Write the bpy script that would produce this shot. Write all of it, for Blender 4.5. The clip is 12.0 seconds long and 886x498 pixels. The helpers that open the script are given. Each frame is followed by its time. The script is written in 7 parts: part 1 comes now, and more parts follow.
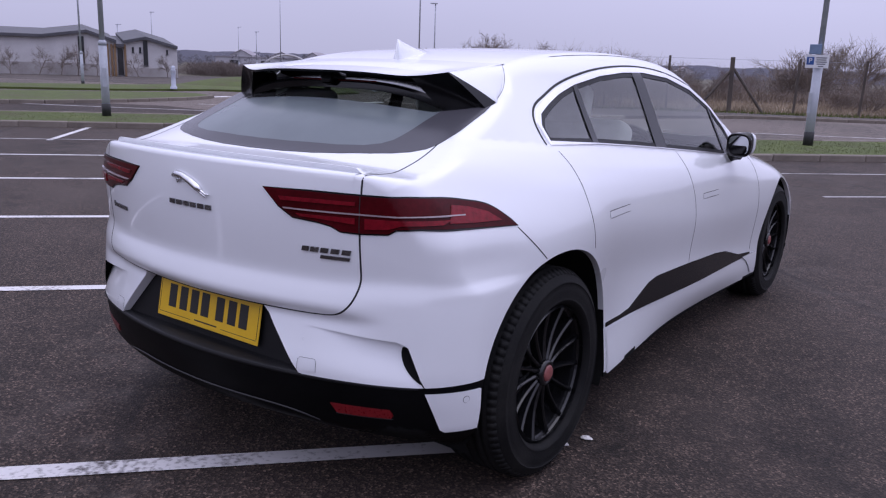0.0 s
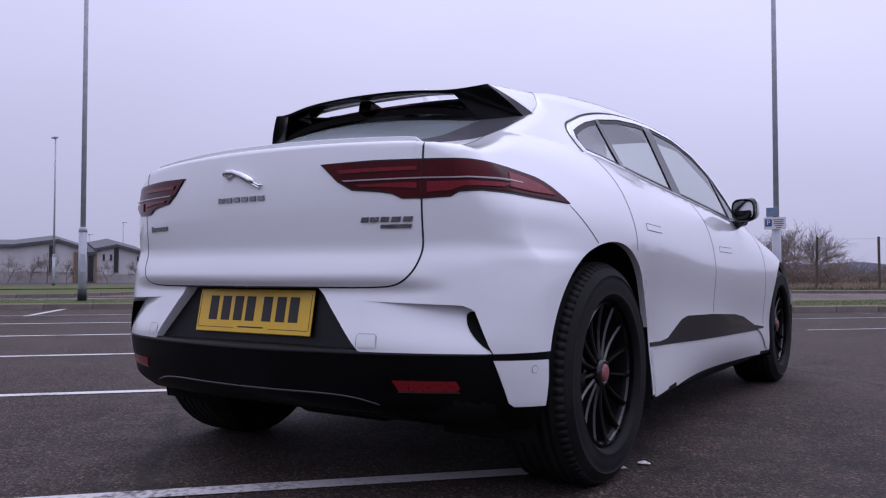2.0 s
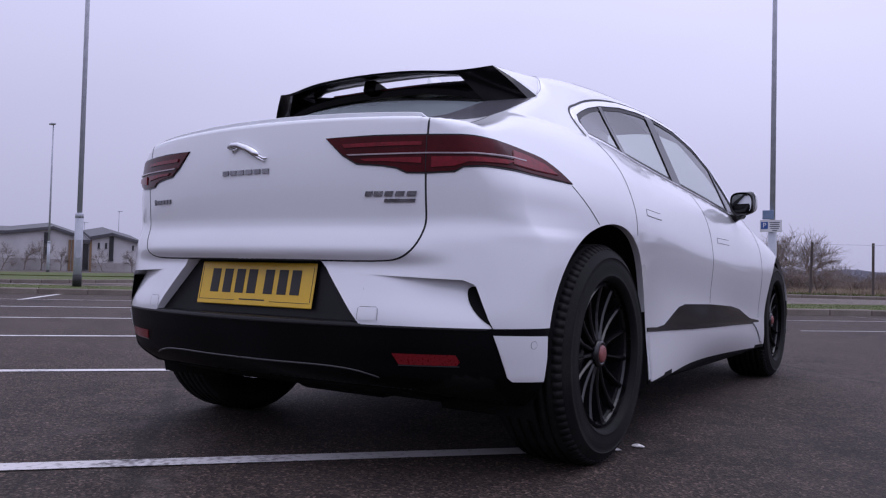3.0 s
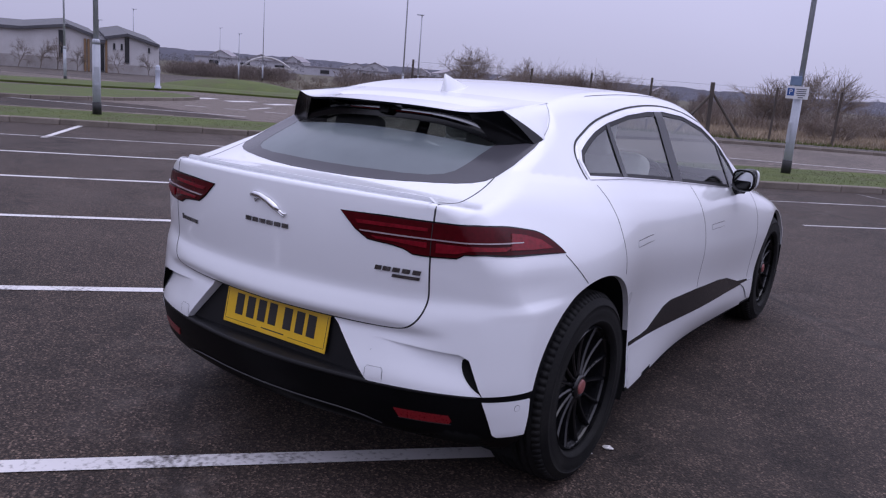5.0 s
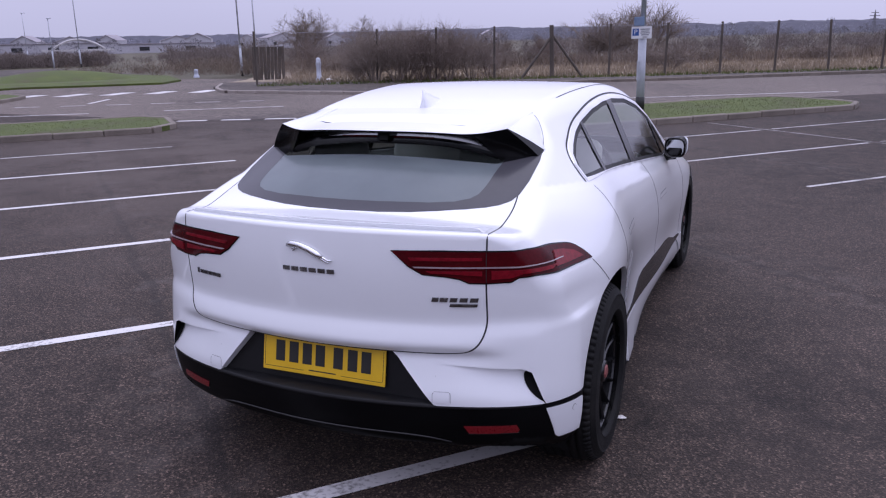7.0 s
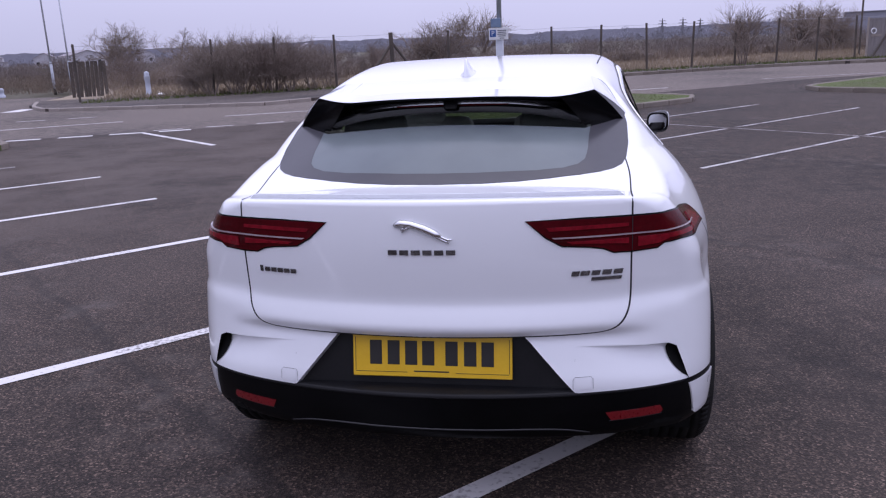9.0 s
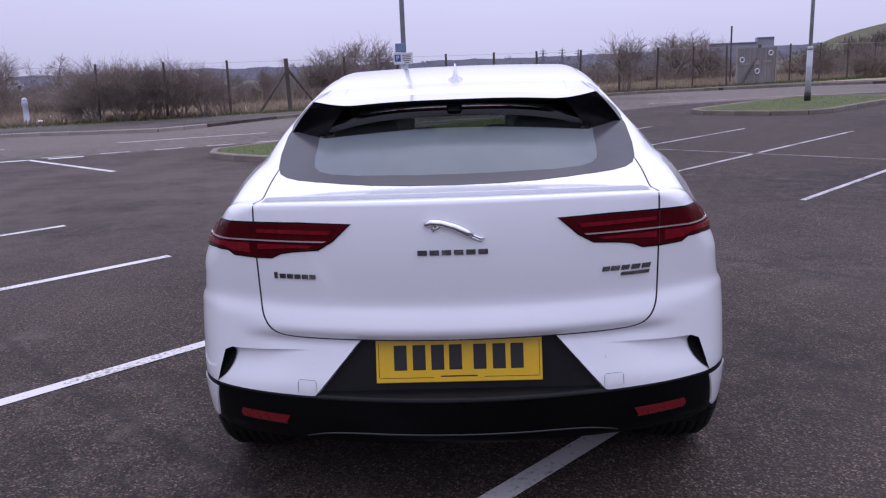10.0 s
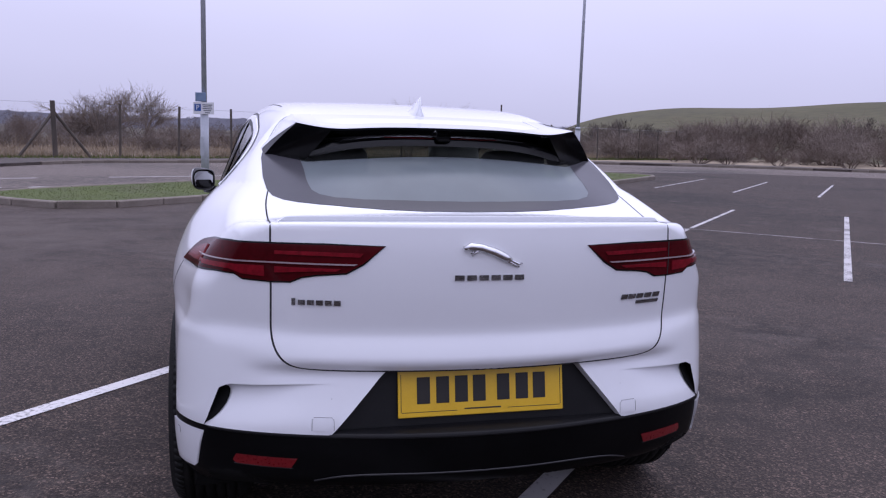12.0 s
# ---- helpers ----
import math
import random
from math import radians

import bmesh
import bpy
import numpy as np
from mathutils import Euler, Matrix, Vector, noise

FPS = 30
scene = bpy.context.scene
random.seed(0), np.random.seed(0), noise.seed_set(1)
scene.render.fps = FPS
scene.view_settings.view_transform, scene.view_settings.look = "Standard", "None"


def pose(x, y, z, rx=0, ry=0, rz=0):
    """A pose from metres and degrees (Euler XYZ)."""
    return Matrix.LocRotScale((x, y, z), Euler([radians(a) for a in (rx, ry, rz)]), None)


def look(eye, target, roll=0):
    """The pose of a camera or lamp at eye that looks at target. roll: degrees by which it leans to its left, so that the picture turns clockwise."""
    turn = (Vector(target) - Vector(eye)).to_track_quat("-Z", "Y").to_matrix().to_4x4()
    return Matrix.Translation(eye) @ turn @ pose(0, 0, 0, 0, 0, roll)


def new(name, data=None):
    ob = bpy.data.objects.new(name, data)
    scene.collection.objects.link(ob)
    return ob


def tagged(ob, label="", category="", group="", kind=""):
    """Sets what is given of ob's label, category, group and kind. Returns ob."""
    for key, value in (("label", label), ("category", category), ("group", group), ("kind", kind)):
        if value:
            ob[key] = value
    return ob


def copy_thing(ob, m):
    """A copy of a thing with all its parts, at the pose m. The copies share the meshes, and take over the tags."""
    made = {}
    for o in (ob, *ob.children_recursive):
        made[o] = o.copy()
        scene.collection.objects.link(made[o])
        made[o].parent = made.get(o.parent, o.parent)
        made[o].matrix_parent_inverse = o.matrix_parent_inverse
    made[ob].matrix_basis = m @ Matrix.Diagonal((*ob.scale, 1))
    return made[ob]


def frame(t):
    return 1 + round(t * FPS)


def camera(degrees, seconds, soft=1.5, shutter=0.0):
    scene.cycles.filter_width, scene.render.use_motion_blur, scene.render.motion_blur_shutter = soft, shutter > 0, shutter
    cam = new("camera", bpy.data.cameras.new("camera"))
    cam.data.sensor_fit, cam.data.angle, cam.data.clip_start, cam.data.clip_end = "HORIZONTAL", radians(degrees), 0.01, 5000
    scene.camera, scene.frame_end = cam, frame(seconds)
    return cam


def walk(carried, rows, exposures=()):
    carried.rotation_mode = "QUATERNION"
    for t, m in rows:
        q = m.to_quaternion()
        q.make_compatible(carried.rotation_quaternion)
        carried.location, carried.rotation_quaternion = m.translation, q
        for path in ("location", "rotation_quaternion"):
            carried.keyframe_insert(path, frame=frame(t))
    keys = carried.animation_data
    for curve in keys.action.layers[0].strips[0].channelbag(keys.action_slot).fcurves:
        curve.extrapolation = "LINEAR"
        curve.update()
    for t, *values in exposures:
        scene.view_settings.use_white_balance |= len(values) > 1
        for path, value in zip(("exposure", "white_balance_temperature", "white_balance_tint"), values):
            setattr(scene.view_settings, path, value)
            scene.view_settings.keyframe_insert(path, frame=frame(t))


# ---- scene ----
cam = camera(58.6, 12.0, 1.2)
PATH = [
    (0, (2.097, -2.286, 1.367), (0.956, -0.704, 0.924), 1.9),
    (0.5, (1.978, -2.387, 1.213), (0.838, -0.77, 0.921), 2.2),
    (1, (1.921, -2.465, 0.967), (0.802, -0.813, 0.838), 1.6),
    (1.5, (1.92, -2.472, 0.798), (0.797, -0.817, 0.801), 0.4),
    (2, (1.917, -2.482, 0.688), (0.81, -0.818, 0.753), 0.0),
    (2.5, (1.912, -2.493, 0.622), (0.815, -0.822, 0.697), 0.8),
    (3, (1.91, -2.506, 0.623), (0.812, -0.835, 0.682), 1.4),
    (3.2, (1.908, -2.506, 0.631), (0.803, -0.84, 0.684), 1.5),
    (4.8, (1.999, -2.626, 1.368), (0.906, -0.996, 0.981), 5.2),
    (5, (2.008, -2.647, 1.45), (0.92, -1.022, 1.034), 4.5),
    (5.5, (1.973, -2.724, 1.565), (0.899, -1.105, 1.091), 1.2),
    (6, (1.853, -2.838, 1.67), (0.831, -1.214, 1.106), 1.3),
    (6.5, (1.712, -2.964, 1.711), (0.82, -1.262, 1.158), -0.3),
    (7, (1.488, -3.028, 1.696), (0.728, -1.25, 1.185), -1.3),
    (7.2, (1.39, -3.037, 1.681), (0.665, -1.245, 1.168), -1.8),
    (8.8, (0.576, -3.041, 1.541), (0.181, -1.147, 1.034), -2.1),
    (9, (0.492, -3.029, 1.528), (0.135, -1.124, 1.033), -2.5),
    (9.5, (0.291, -3.019, 1.485), (0.038, -1.09, 1.019), -2.9),
    (10, (0.07, -3.04, 1.451), (-0.015, -1.091, 1.012), -2.3),
    (10.5, (-0.114, -2.997, 1.408), (-0.052, -1.041, 0.994), -0.6),
    (11, (-0.287, -2.934, 1.381), (-0.079, -0.981, 1.003), -0.1),
    (11.5, (-0.478, -2.921, 1.346), (-0.122, -0.979, 1.026), 1.1),
    (12, (-0.703, -2.905, 1.329), (-0.205, -0.989, 1.045), 1.7),
]
walk(cam, [(t, look(eye, target, roll)) for t, eye, target, roll in PATH], [(0, .03), (1.5, -.08), (2.5, -.15), (3.5, -.13), (5, -.07), (5.5, .01), (7, .13), (9, .18), (10.5, .13), (12, .11)])


# ---- light: a bright overcast winter sky, no clear shadows ----
world = bpy.data.worlds.new("overcast_sky")
scene.world = world
world.use_nodes = True
wn, wl = world.node_tree.nodes, world.node_tree.links
wn.clear()
sky_out, sky_bg = wn.new("ShaderNodeOutputWorld"), wn.new("ShaderNodeBackground")
sky_tex = wn.new("ShaderNodeTexSky")
sky_tex.sky_type, sky_tex.sun_disc = "NISHITA", False
sky_tex.sun_elevation, sky_tex.sun_rotation = radians(38), radians(200)
sky_tex.dust_density, sky_tex.ozone_density = 4.0, 2.0
sky_grey = wn.new("ShaderNodeHueSaturation")
sky_grey.inputs["Saturation"].default_value, sky_grey.inputs["Value"].default_value = .15, .07
wl.new(sky_tex.outputs[0], sky_grey.inputs["Color"])
coord, split, ramp = wn.new("ShaderNodeTexCoord"), wn.new("ShaderNodeSeparateXYZ"), wn.new("ShaderNodeValToRGB")
wl.new(coord.outputs["Generated"], split.inputs[0])
wl.new(split.outputs["Z"], ramp.inputs[0])
ramp.color_ramp.elements[0].color = (.455, .450, .650, 1)
ramp.color_ramp.elements[1].color = (1.42, 1.43, 1.98, 1)
ramp.color_ramp.elements.new(.12).color = (.555, .550, .800, 1)
ramp.color_ramp.elements.new(.38).color = (.80, .80, 1.15, 1)
cloud_pos, cloud = wn.new("ShaderNodeMapping"), wn.new("ShaderNodeTexNoise")
cloud_pos.inputs["Scale"].default_value = (1, 1, 2.4)
cloud.inputs["Scale"].default_value, cloud.inputs["Detail"].default_value = 1.6, 3
wl.new(coord.outputs["Generated"], cloud_pos.inputs[0])
wl.new(cloud_pos.outputs[0], cloud.inputs["Vector"])
soft = wn.new("ShaderNodeMapRange")
soft.inputs["To Min"].default_value, soft.inputs["To Max"].default_value = .88, 1.12
wl.new(cloud.outputs[0], soft.inputs[0])
clouds = wn.new("ShaderNodeVectorMath")
clouds.operation = "SCALE"
wl.new(ramp.outputs[0], clouds.inputs[0])
side, tilt, glow = wn.new("ShaderNodeVectorMath"), wn.new("ShaderNodeMapRange"), wn.new("ShaderNodeMath")
side.operation, side.inputs[1].default_value = "DOT_PRODUCT", (.35, .94, 0)
tilt.inputs["From Min"].default_value, tilt.inputs["From Max"].default_value = -1, 1
tilt.inputs["To Min"].default_value, tilt.inputs["To Max"].default_value = .85, 1.19
glow.operation = "MULTIPLY"
wl.new(coord.outputs["Generated"], side.inputs[0])
wl.new(side.outputs["Value"], tilt.inputs[0])
wl.new(soft.outputs[0], glow.inputs[0])
wl.new(tilt.outputs[0], glow.inputs[1])
wl.new(glow.outputs[0], clouds.inputs["Scale"])
both = wn.new("ShaderNodeMix")
both.data_type, both.inputs["Factor"].default_value = "RGBA", .94
wl.new(sky_grey.outputs[0], both.inputs["A"])
wl.new(clouds.outputs[0], both.inputs["B"])
wl.new(both.outputs["Result"], sky_bg.inputs[0])
wl.new(sky_bg.outputs[0], sky_out.inputs[0])
sun = new("sun", bpy.data.lights.new("sun", "SUN"))
sun.data.energy, sun.data.angle, sun.data.color = .5, radians(50), (1, .97, .94)
sun.matrix_world = look((0, 0, 0), (-.12, -.22, -1))

# ---- materials ----
def material(name, colours, scale=6.0, rough=.6, bump=0.0, bump_scale=None, fine=None, metal=0.0, coat=0.0, spread=.35, stretch=(1, 1, 1), detail=4, per_piece=0.0, rough_spread=.1, spec=.5, coat_rough=.05):
    """A surface of two or three colours, mixed by noise at two scales, with relief."""
    m = bpy.data.materials.new(name)
    m.use_nodes = True
    n, l = m.node_tree.nodes, m.node_tree.links
    p = n["Principled BSDF"]
    pos, mp = n.new("ShaderNodeTexCoord"), n.new("ShaderNodeMapping")
    mp.inputs["Scale"].default_value = stretch
    l.new(pos.outputs["Object"], mp.inputs[0])
    big, small, r = n.new("ShaderNodeTexNoise"), n.new("ShaderNodeTexNoise"), n.new("ShaderNodeValToRGB")
    big.inputs["Scale"].default_value, big.inputs["Detail"].default_value = scale, detail
    small.inputs["Scale"].default_value, small.inputs["Detail"].default_value = fine or scale * 14, 3
    l.new(mp.outputs[0], big.inputs["Vector"])
    l.new(mp.outputs[0], small.inputs["Vector"])
    mix = n.new("ShaderNodeMix")
    mix.inputs["Factor"].default_value = spread
    l.new(big.outputs[0], mix.inputs["A"])
    l.new(small.outputs[0], mix.inputs["B"])
    source = mix.outputs["Result"]
    if per_piece:
        info, add = n.new("ShaderNodeObjectInfo"), n.new("ShaderNodeMath")
        add.operation, add.inputs[1].default_value = "MULTIPLY_ADD", per_piece
        l.new(info.outputs["Random"], add.inputs[0])
        l.new(source, add.inputs[2])
        source = add.outputs[0]
    l.new(source, r.inputs[0])
    e = r.color_ramp.elements
    e[0].position, e[1].position = .36, .64 + per_piece
    e[0].color, e[1].color = (*colours[0], 1), (*colours[-1], 1)
    for c in colours[1:-1]:
        e.new(.5 + per_piece / 2).color = (*c, 1)
    l.new(r.outputs[0], p.inputs["Base Color"])
    rr = n.new("ShaderNodeMapRange")
    rr.inputs["To Min"].default_value, rr.inputs["To Max"].default_value = max(rough - rough_spread, .02), min(rough + rough_spread, 1)
    l.new(big.outputs[0], rr.inputs[0])
    l.new(rr.outputs[0], p.inputs["Roughness"])
    p.inputs["Metallic"].default_value, p.inputs["Coat Weight"].default_value = metal, coat
    p.inputs["Coat Roughness"].default_value, p.inputs["Specular IOR Level"].default_value = coat_rough, spec
    if bump:
        b, bt = n.new("ShaderNodeBump"), n.new("ShaderNodeTexNoise")
        bt.inputs["Scale"].default_value, bt.inputs["Detail"].default_value = bump_scale or (fine or scale * 14), 3
        b.inputs["Strength"].default_value, b.inputs["Distance"].default_value = bump, .01
        l.new(mp.outputs[0], bt.inputs["Vector"])
        l.new(bt.outputs[0], b.inputs["Height"])
        l.new(b.outputs[0], p.inputs["Normal"])
    return m


def asphalt(name, dark, light, patch=.25):
    """Stone chips in bitumen: pale and dark grains, worn patches some metres wide, fine relief."""
    m = bpy.data.materials.new(name)
    m.use_nodes = True
    n, l = m.node_tree.nodes, m.node_tree.links
    p = n["Principled BSDF"]
    pos = n.new("ShaderNodeTexCoord")
    grain, wear, wide, r, r2 = n.new("ShaderNodeTexVoronoi"), n.new("ShaderNodeTexNoise"), n.new("ShaderNodeTexNoise"), n.new("ShaderNodeValToRGB"), n.new("ShaderNodeValToRGB")
    grain.inputs["Scale"].default_value = 130
    wear.inputs["Scale"].default_value, wear.inputs["Detail"].default_value, wear.inputs["Roughness"].default_value = 4.5, 8, .7
    wide.inputs["Scale"].default_value, wide.inputs["Detail"].default_value = patch, 5
    for t in (grain, wear, wide):
        l.new(pos.outputs["Object"], t.inputs["Vector"])
    chip = n.new("ShaderNodeSeparateColor")
    l.new(grain.outputs["Color"], chip.inputs[0])
    l.new(chip.outputs[0], r.inputs[0])
    e = r.color_ramp.elements
    e[0].color, e[1].color = (*[c * .35 for c in dark], 1), (*[c * 1.25 for c in light], 1)
    e.new(.55).color = (*dark, 1)
    e.new(.93).color = (*[(a + b) / 2 for a, b in zip(dark, light)], 1)
    add = n.new("ShaderNodeMath")
    add.operation = "ADD"
    l.new(wear.outputs[0], add.inputs[0])
    l.new(wide.outputs[0], add.inputs[1])
    l.new(add.outputs[0], r2.inputs[0])
    e = r2.color_ramp.elements
    e[0].position, e[1].position = .75, 1.25
    e[0].color, e[1].color = (.52, .51, .51, 1), (1.62, 1.56, 1.50, 1)
    mix = n.new("ShaderNodeMix")
    mix.data_type, mix.blend_type, mix.inputs["Factor"].default_value = "RGBA", "MULTIPLY", 1
    l.new(r.outputs[0], mix.inputs["A"])
    l.new(r2.outputs[0], mix.inputs["B"])
    l.new(mix.outputs["Result"], p.inputs["Base Color"])
    p.inputs["Roughness"].default_value, p.inputs["Specular IOR Level"].default_value = .80, .28
    b = n.new("ShaderNodeBump")
    b.inputs["Strength"].default_value, b.inputs["Distance"].default_value = .55, .006
    l.new(grain.outputs["Distance"], b.inputs["Height"])
    l.new(b.outputs[0], p.inputs["Normal"])
    return m


def lane_seams(m):
    """Laying joints of the tarmac, 4.2 m apart: a dark line between scuffed, paler borders."""
    n, l = m.node_tree.nodes, m.node_tree.links
    p = n["Principled BSDF"]
    pos, dot, gap, near, scuff, keep, line, both, tone = (n.new("ShaderNode" + k) for k in ("TexCoord", "VectorMath", "Math", "MapRange", "TexNoise", "MapRange", "MapRange", "Math", "Mix"))
    dot.operation, dot.inputs[1].default_value = "DOT_PRODUCT", (.66, .75, 0)
    wobble, shift = n.new("ShaderNodeTexNoise"), n.new("ShaderNodeMath")
    wobble.inputs["Scale"].default_value = .9
    shift.operation, shift.inputs[1].default_value, shift.inputs[2].default_value = "MULTIPLY_ADD", .25, .74
    gap.operation, gap.inputs[1].default_value = "PINGPONG", 2.1
    add = n.new("ShaderNodeMath")
    add.operation = "ADD"
    l.new(pos.outputs["Object"], dot.inputs[0])
    l.new(pos.outputs["Object"], wobble.inputs["Vector"])
    l.new(pos.outputs["Object"], scuff.inputs["Vector"])
    l.new(wobble.outputs[0], shift.inputs[0])
    l.new(dot.outputs["Value"], add.inputs[0])
    l.new(shift.outputs[0], add.inputs[1])
    l.new(add.outputs[0], gap.inputs[0])
    scuff.inputs["Scale"].default_value, scuff.inputs["Detail"].default_value, scuff.inputs["Roughness"].default_value = 3.2, 7, .7
    near.inputs["From Min"].default_value, near.inputs["From Max"].default_value = .55, .05
    keep.inputs["From Min"].default_value, keep.inputs["From Max"].default_value = .50, .66
    line.inputs["From Min"].default_value, line.inputs["From Max"].default_value = .05, .02
    line.inputs["To Max"].default_value = .45
    l.new(gap.outputs[0], near.inputs[0])
    l.new(gap.outputs[0], line.inputs[0])
    l.new(scuff.outputs[0], keep.inputs[0])
    both.operation = "MULTIPLY"
    l.new(near.outputs[0], both.inputs[0])
    l.new(keep.outputs[0], both.inputs[1])
    tone.data_type, tone.inputs["B"].default_value = "RGBA", (.105, .088, .080, 1)
    base = p.inputs["Base Color"].links[0].from_socket
    half = n.new("ShaderNodeMath")
    half.operation, half.inputs[1].default_value = "MULTIPLY", .6
    l.new(both.outputs[0], half.inputs[0])
    l.new(half.outputs[0], tone.inputs["Factor"])
    l.new(base, tone.inputs["A"])
    dark = n.new("ShaderNodeMix")
    dark.data_type, dark.inputs["B"].default_value = "RGBA", (.010, .008, .008, 1)
    l.new(line.outputs[0], dark.inputs["Factor"])
    l.new(tone.outputs["Result"], dark.inputs["A"])
    # paler patches, polished by traffic: at the car park's mouth and along the lane beside the bays
    blot, worn = n.new("ShaderNodeTexNoise"), n.new("ShaderNodeMapRange")
    blot.inputs["Scale"].default_value, blot.inputs["Detail"].default_value, blot.inputs["Roughness"].default_value = .9, 9, .62
    l.new(pos.outputs["Object"], blot.inputs["Vector"])
    l.new(blot.outputs[0], worn.inputs[0])
    worn.inputs["From Min"].default_value, worn.inputs["From Max"].default_value, worn.inputs["To Min"].default_value = .38, .58, .15
    mottle, tone2, shade = n.new("ShaderNodeTexNoise"), n.new("ShaderNodeMapRange"), n.new("ShaderNodeVectorMath")
    mottle.inputs["Scale"].default_value, mottle.inputs["Detail"].default_value, mottle.inputs["Roughness"].default_value = 1.7, 8, .68
    l.new(pos.outputs["Object"], mottle.inputs["Vector"])
    l.new(mottle.outputs[0], tone2.inputs[0])
    tone2.inputs["From Min"].default_value, tone2.inputs["From Max"].default_value = .33, .67
    tone2.inputs["To Min"].default_value, tone2.inputs["To Max"].default_value = .78, 1.24
    shade.operation = "SCALE"
    l.new(dark.outputs["Result"], shade.inputs[0])
    l.new(tone2.outputs[0], shade.inputs["Scale"])
    last = shade.outputs[0]
    for centre, edge, core, most in (((-6.0, 8.0, 0), 8.5, 2.5, .75), ((3.6, 1.4, 0), 5.5, 1.0, .25)):
        far, rub, amount, patch = (n.new("ShaderNode" + k) for k in ("VectorMath", "MapRange", "Math", "Mix"))
        far.operation, far.inputs[1].default_value = "DISTANCE", centre
        l.new(pos.outputs["Object"], far.inputs[0])
        l.new(far.outputs["Value"], rub.inputs[0])
        rub.inputs["From Min"].default_value, rub.inputs["From Max"].default_value, rub.inputs["To Max"].default_value = edge, core, most
        amount.operation = "MULTIPLY"
        l.new(rub.outputs[0], amount.inputs[0])
        l.new(worn.outputs[0], amount.inputs[1])
        patch.data_type, patch.inputs["B"].default_value = "RGBA", (.092, .072, .063, 1)
        l.new(amount.outputs[0], patch.inputs["Factor"])
        l.new(last, patch.inputs["A"])
        last = patch.outputs["Result"]
    l.new(last, p.inputs["Base Color"])
    return m


def road_paint(name, colour, under, worn):
    """Thermoplastic paint, rubbed away in specks so that the tarmac shows."""
    m = bpy.data.materials.new(name)
    m.use_nodes = True
    n, l = m.node_tree.nodes, m.node_tree.links
    p = n["Principled BSDF"]
    pos, a, b, add, r = n.new("ShaderNodeTexCoord"), n.new("ShaderNodeTexNoise"), n.new("ShaderNodeTexNoise"), n.new("ShaderNodeMath"), n.new("ShaderNodeValToRGB")
    a.inputs["Scale"].default_value, a.inputs["Detail"].default_value = 45, 4
    b.inputs["Scale"].default_value, b.inputs["Detail"].default_value = 2.2, 4
    l.new(pos.outputs["Object"], a.inputs["Vector"])
    l.new(pos.outputs["Object"], b.inputs["Vector"])
    add.operation = "ADD"
    l.new(a.outputs[0], add.inputs[0])
    l.new(b.outputs[0], add.inputs[1])
    l.new(add.outputs[0], r.inputs[0])
    e = r.color_ramp.elements
    e[0].position, e[1].position = worn, worn + .30
    e[0].color, e[1].color = (*under, 1), (*colour, 1)
    l.new(r.outputs[0], p.inputs["Base Color"])
    p.inputs["Roughness"].default_value = .6
    return m


def tinted_glass(name, tint, mirrored=.08, rough=.015):
    """Clear or tinted sheet glass: see-through, mirrored more at a slant."""
    m = bpy.data.materials.new(name)
    m.use_nodes = True
    n, l = m.node_tree.nodes, m.node_tree.links
    n.remove(n["Principled BSDF"])
    clear, gloss, mix, f = n.new("ShaderNodeBsdfTransparent"), n.new("ShaderNodeBsdfGlossy"), n.new("ShaderNodeMixShader"), n.new("ShaderNodeLayerWeight")
    clear.inputs[0].default_value = (*tint, 1)
    gloss.inputs["Roughness"].default_value = rough
    f.inputs[0].default_value = .5
    power, scale = n.new("ShaderNodeMath"), n.new("ShaderNodeMath")
    power.operation, power.inputs[1].default_value = "POWER", 4.2
    scale.operation, scale.inputs[1].default_value, scale.inputs[2].default_value = "MULTIPLY_ADD", .9 - mirrored, mirrored
    l.new(f.outputs["Facing"], power.inputs[0])
    l.new(power.outputs[0], scale.inputs[0])
    l.new(scale.outputs[0], mix.inputs[0])
    l.new(clear.outputs[0], mix.inputs[1])
    l.new(gloss.outputs[0], mix.inputs[2])
    l.new(mix.outputs[0], n["Material Output"].inputs[0])
    return m


TARMAC = lane_seams(asphalt("car_park_tarmac", (.0178, .0129, .0111), (.094, .0685, .0565)))
ROADTOP = asphalt("road_tarmac", (.082, .069, .063), (.185, .160, .146), .12)
PAVING = asphalt("pavement_tarmac", (.048, .040, .037), (.11, .095, .088), .4)
LINEPAINT = road_paint("white_line_paint", (.61, .59, .59), (.06, .05, .047), .66)
THINPAINT = road_paint("thin_white_line_paint", (.46, .44, .44), (.06, .05, .047), .80)
FAINTPAINT = road_paint("worn_white_line_paint", (.42, .40, .40), (.075, .064, .06), .93)
GRASS = material("mown_grass", [(.066, .056, .020), (.060, .086, .012), (.092, .108, .024)], .9, .9, 1.0, 60, fine=40, spread=.45)
BLADES = material("grass_blades", [(.058, .080, .014), (.105, .118, .032)], 1.6, .8, fine=30, per_piece=0)
DRY = material("dry_grass", [(.16, .126, .090), (.26, .208, .148), (.37, .300, .215)], .5, .95, 1.0, 30, fine=18, spread=.5)
ROUGHLAND = material("winter_rough_ground", [(.050, .046, .028), (.080, .070, .044), (.115, .096, .064)], .09, .95, 1.0, 8, fine=2.4, spread=.5)
KERB = material("concrete_kerb", [(.12, .100, .083), (.18, .152, .128), (.25, .215, .185)], 3, .85, .4, 90, per_piece=.15)
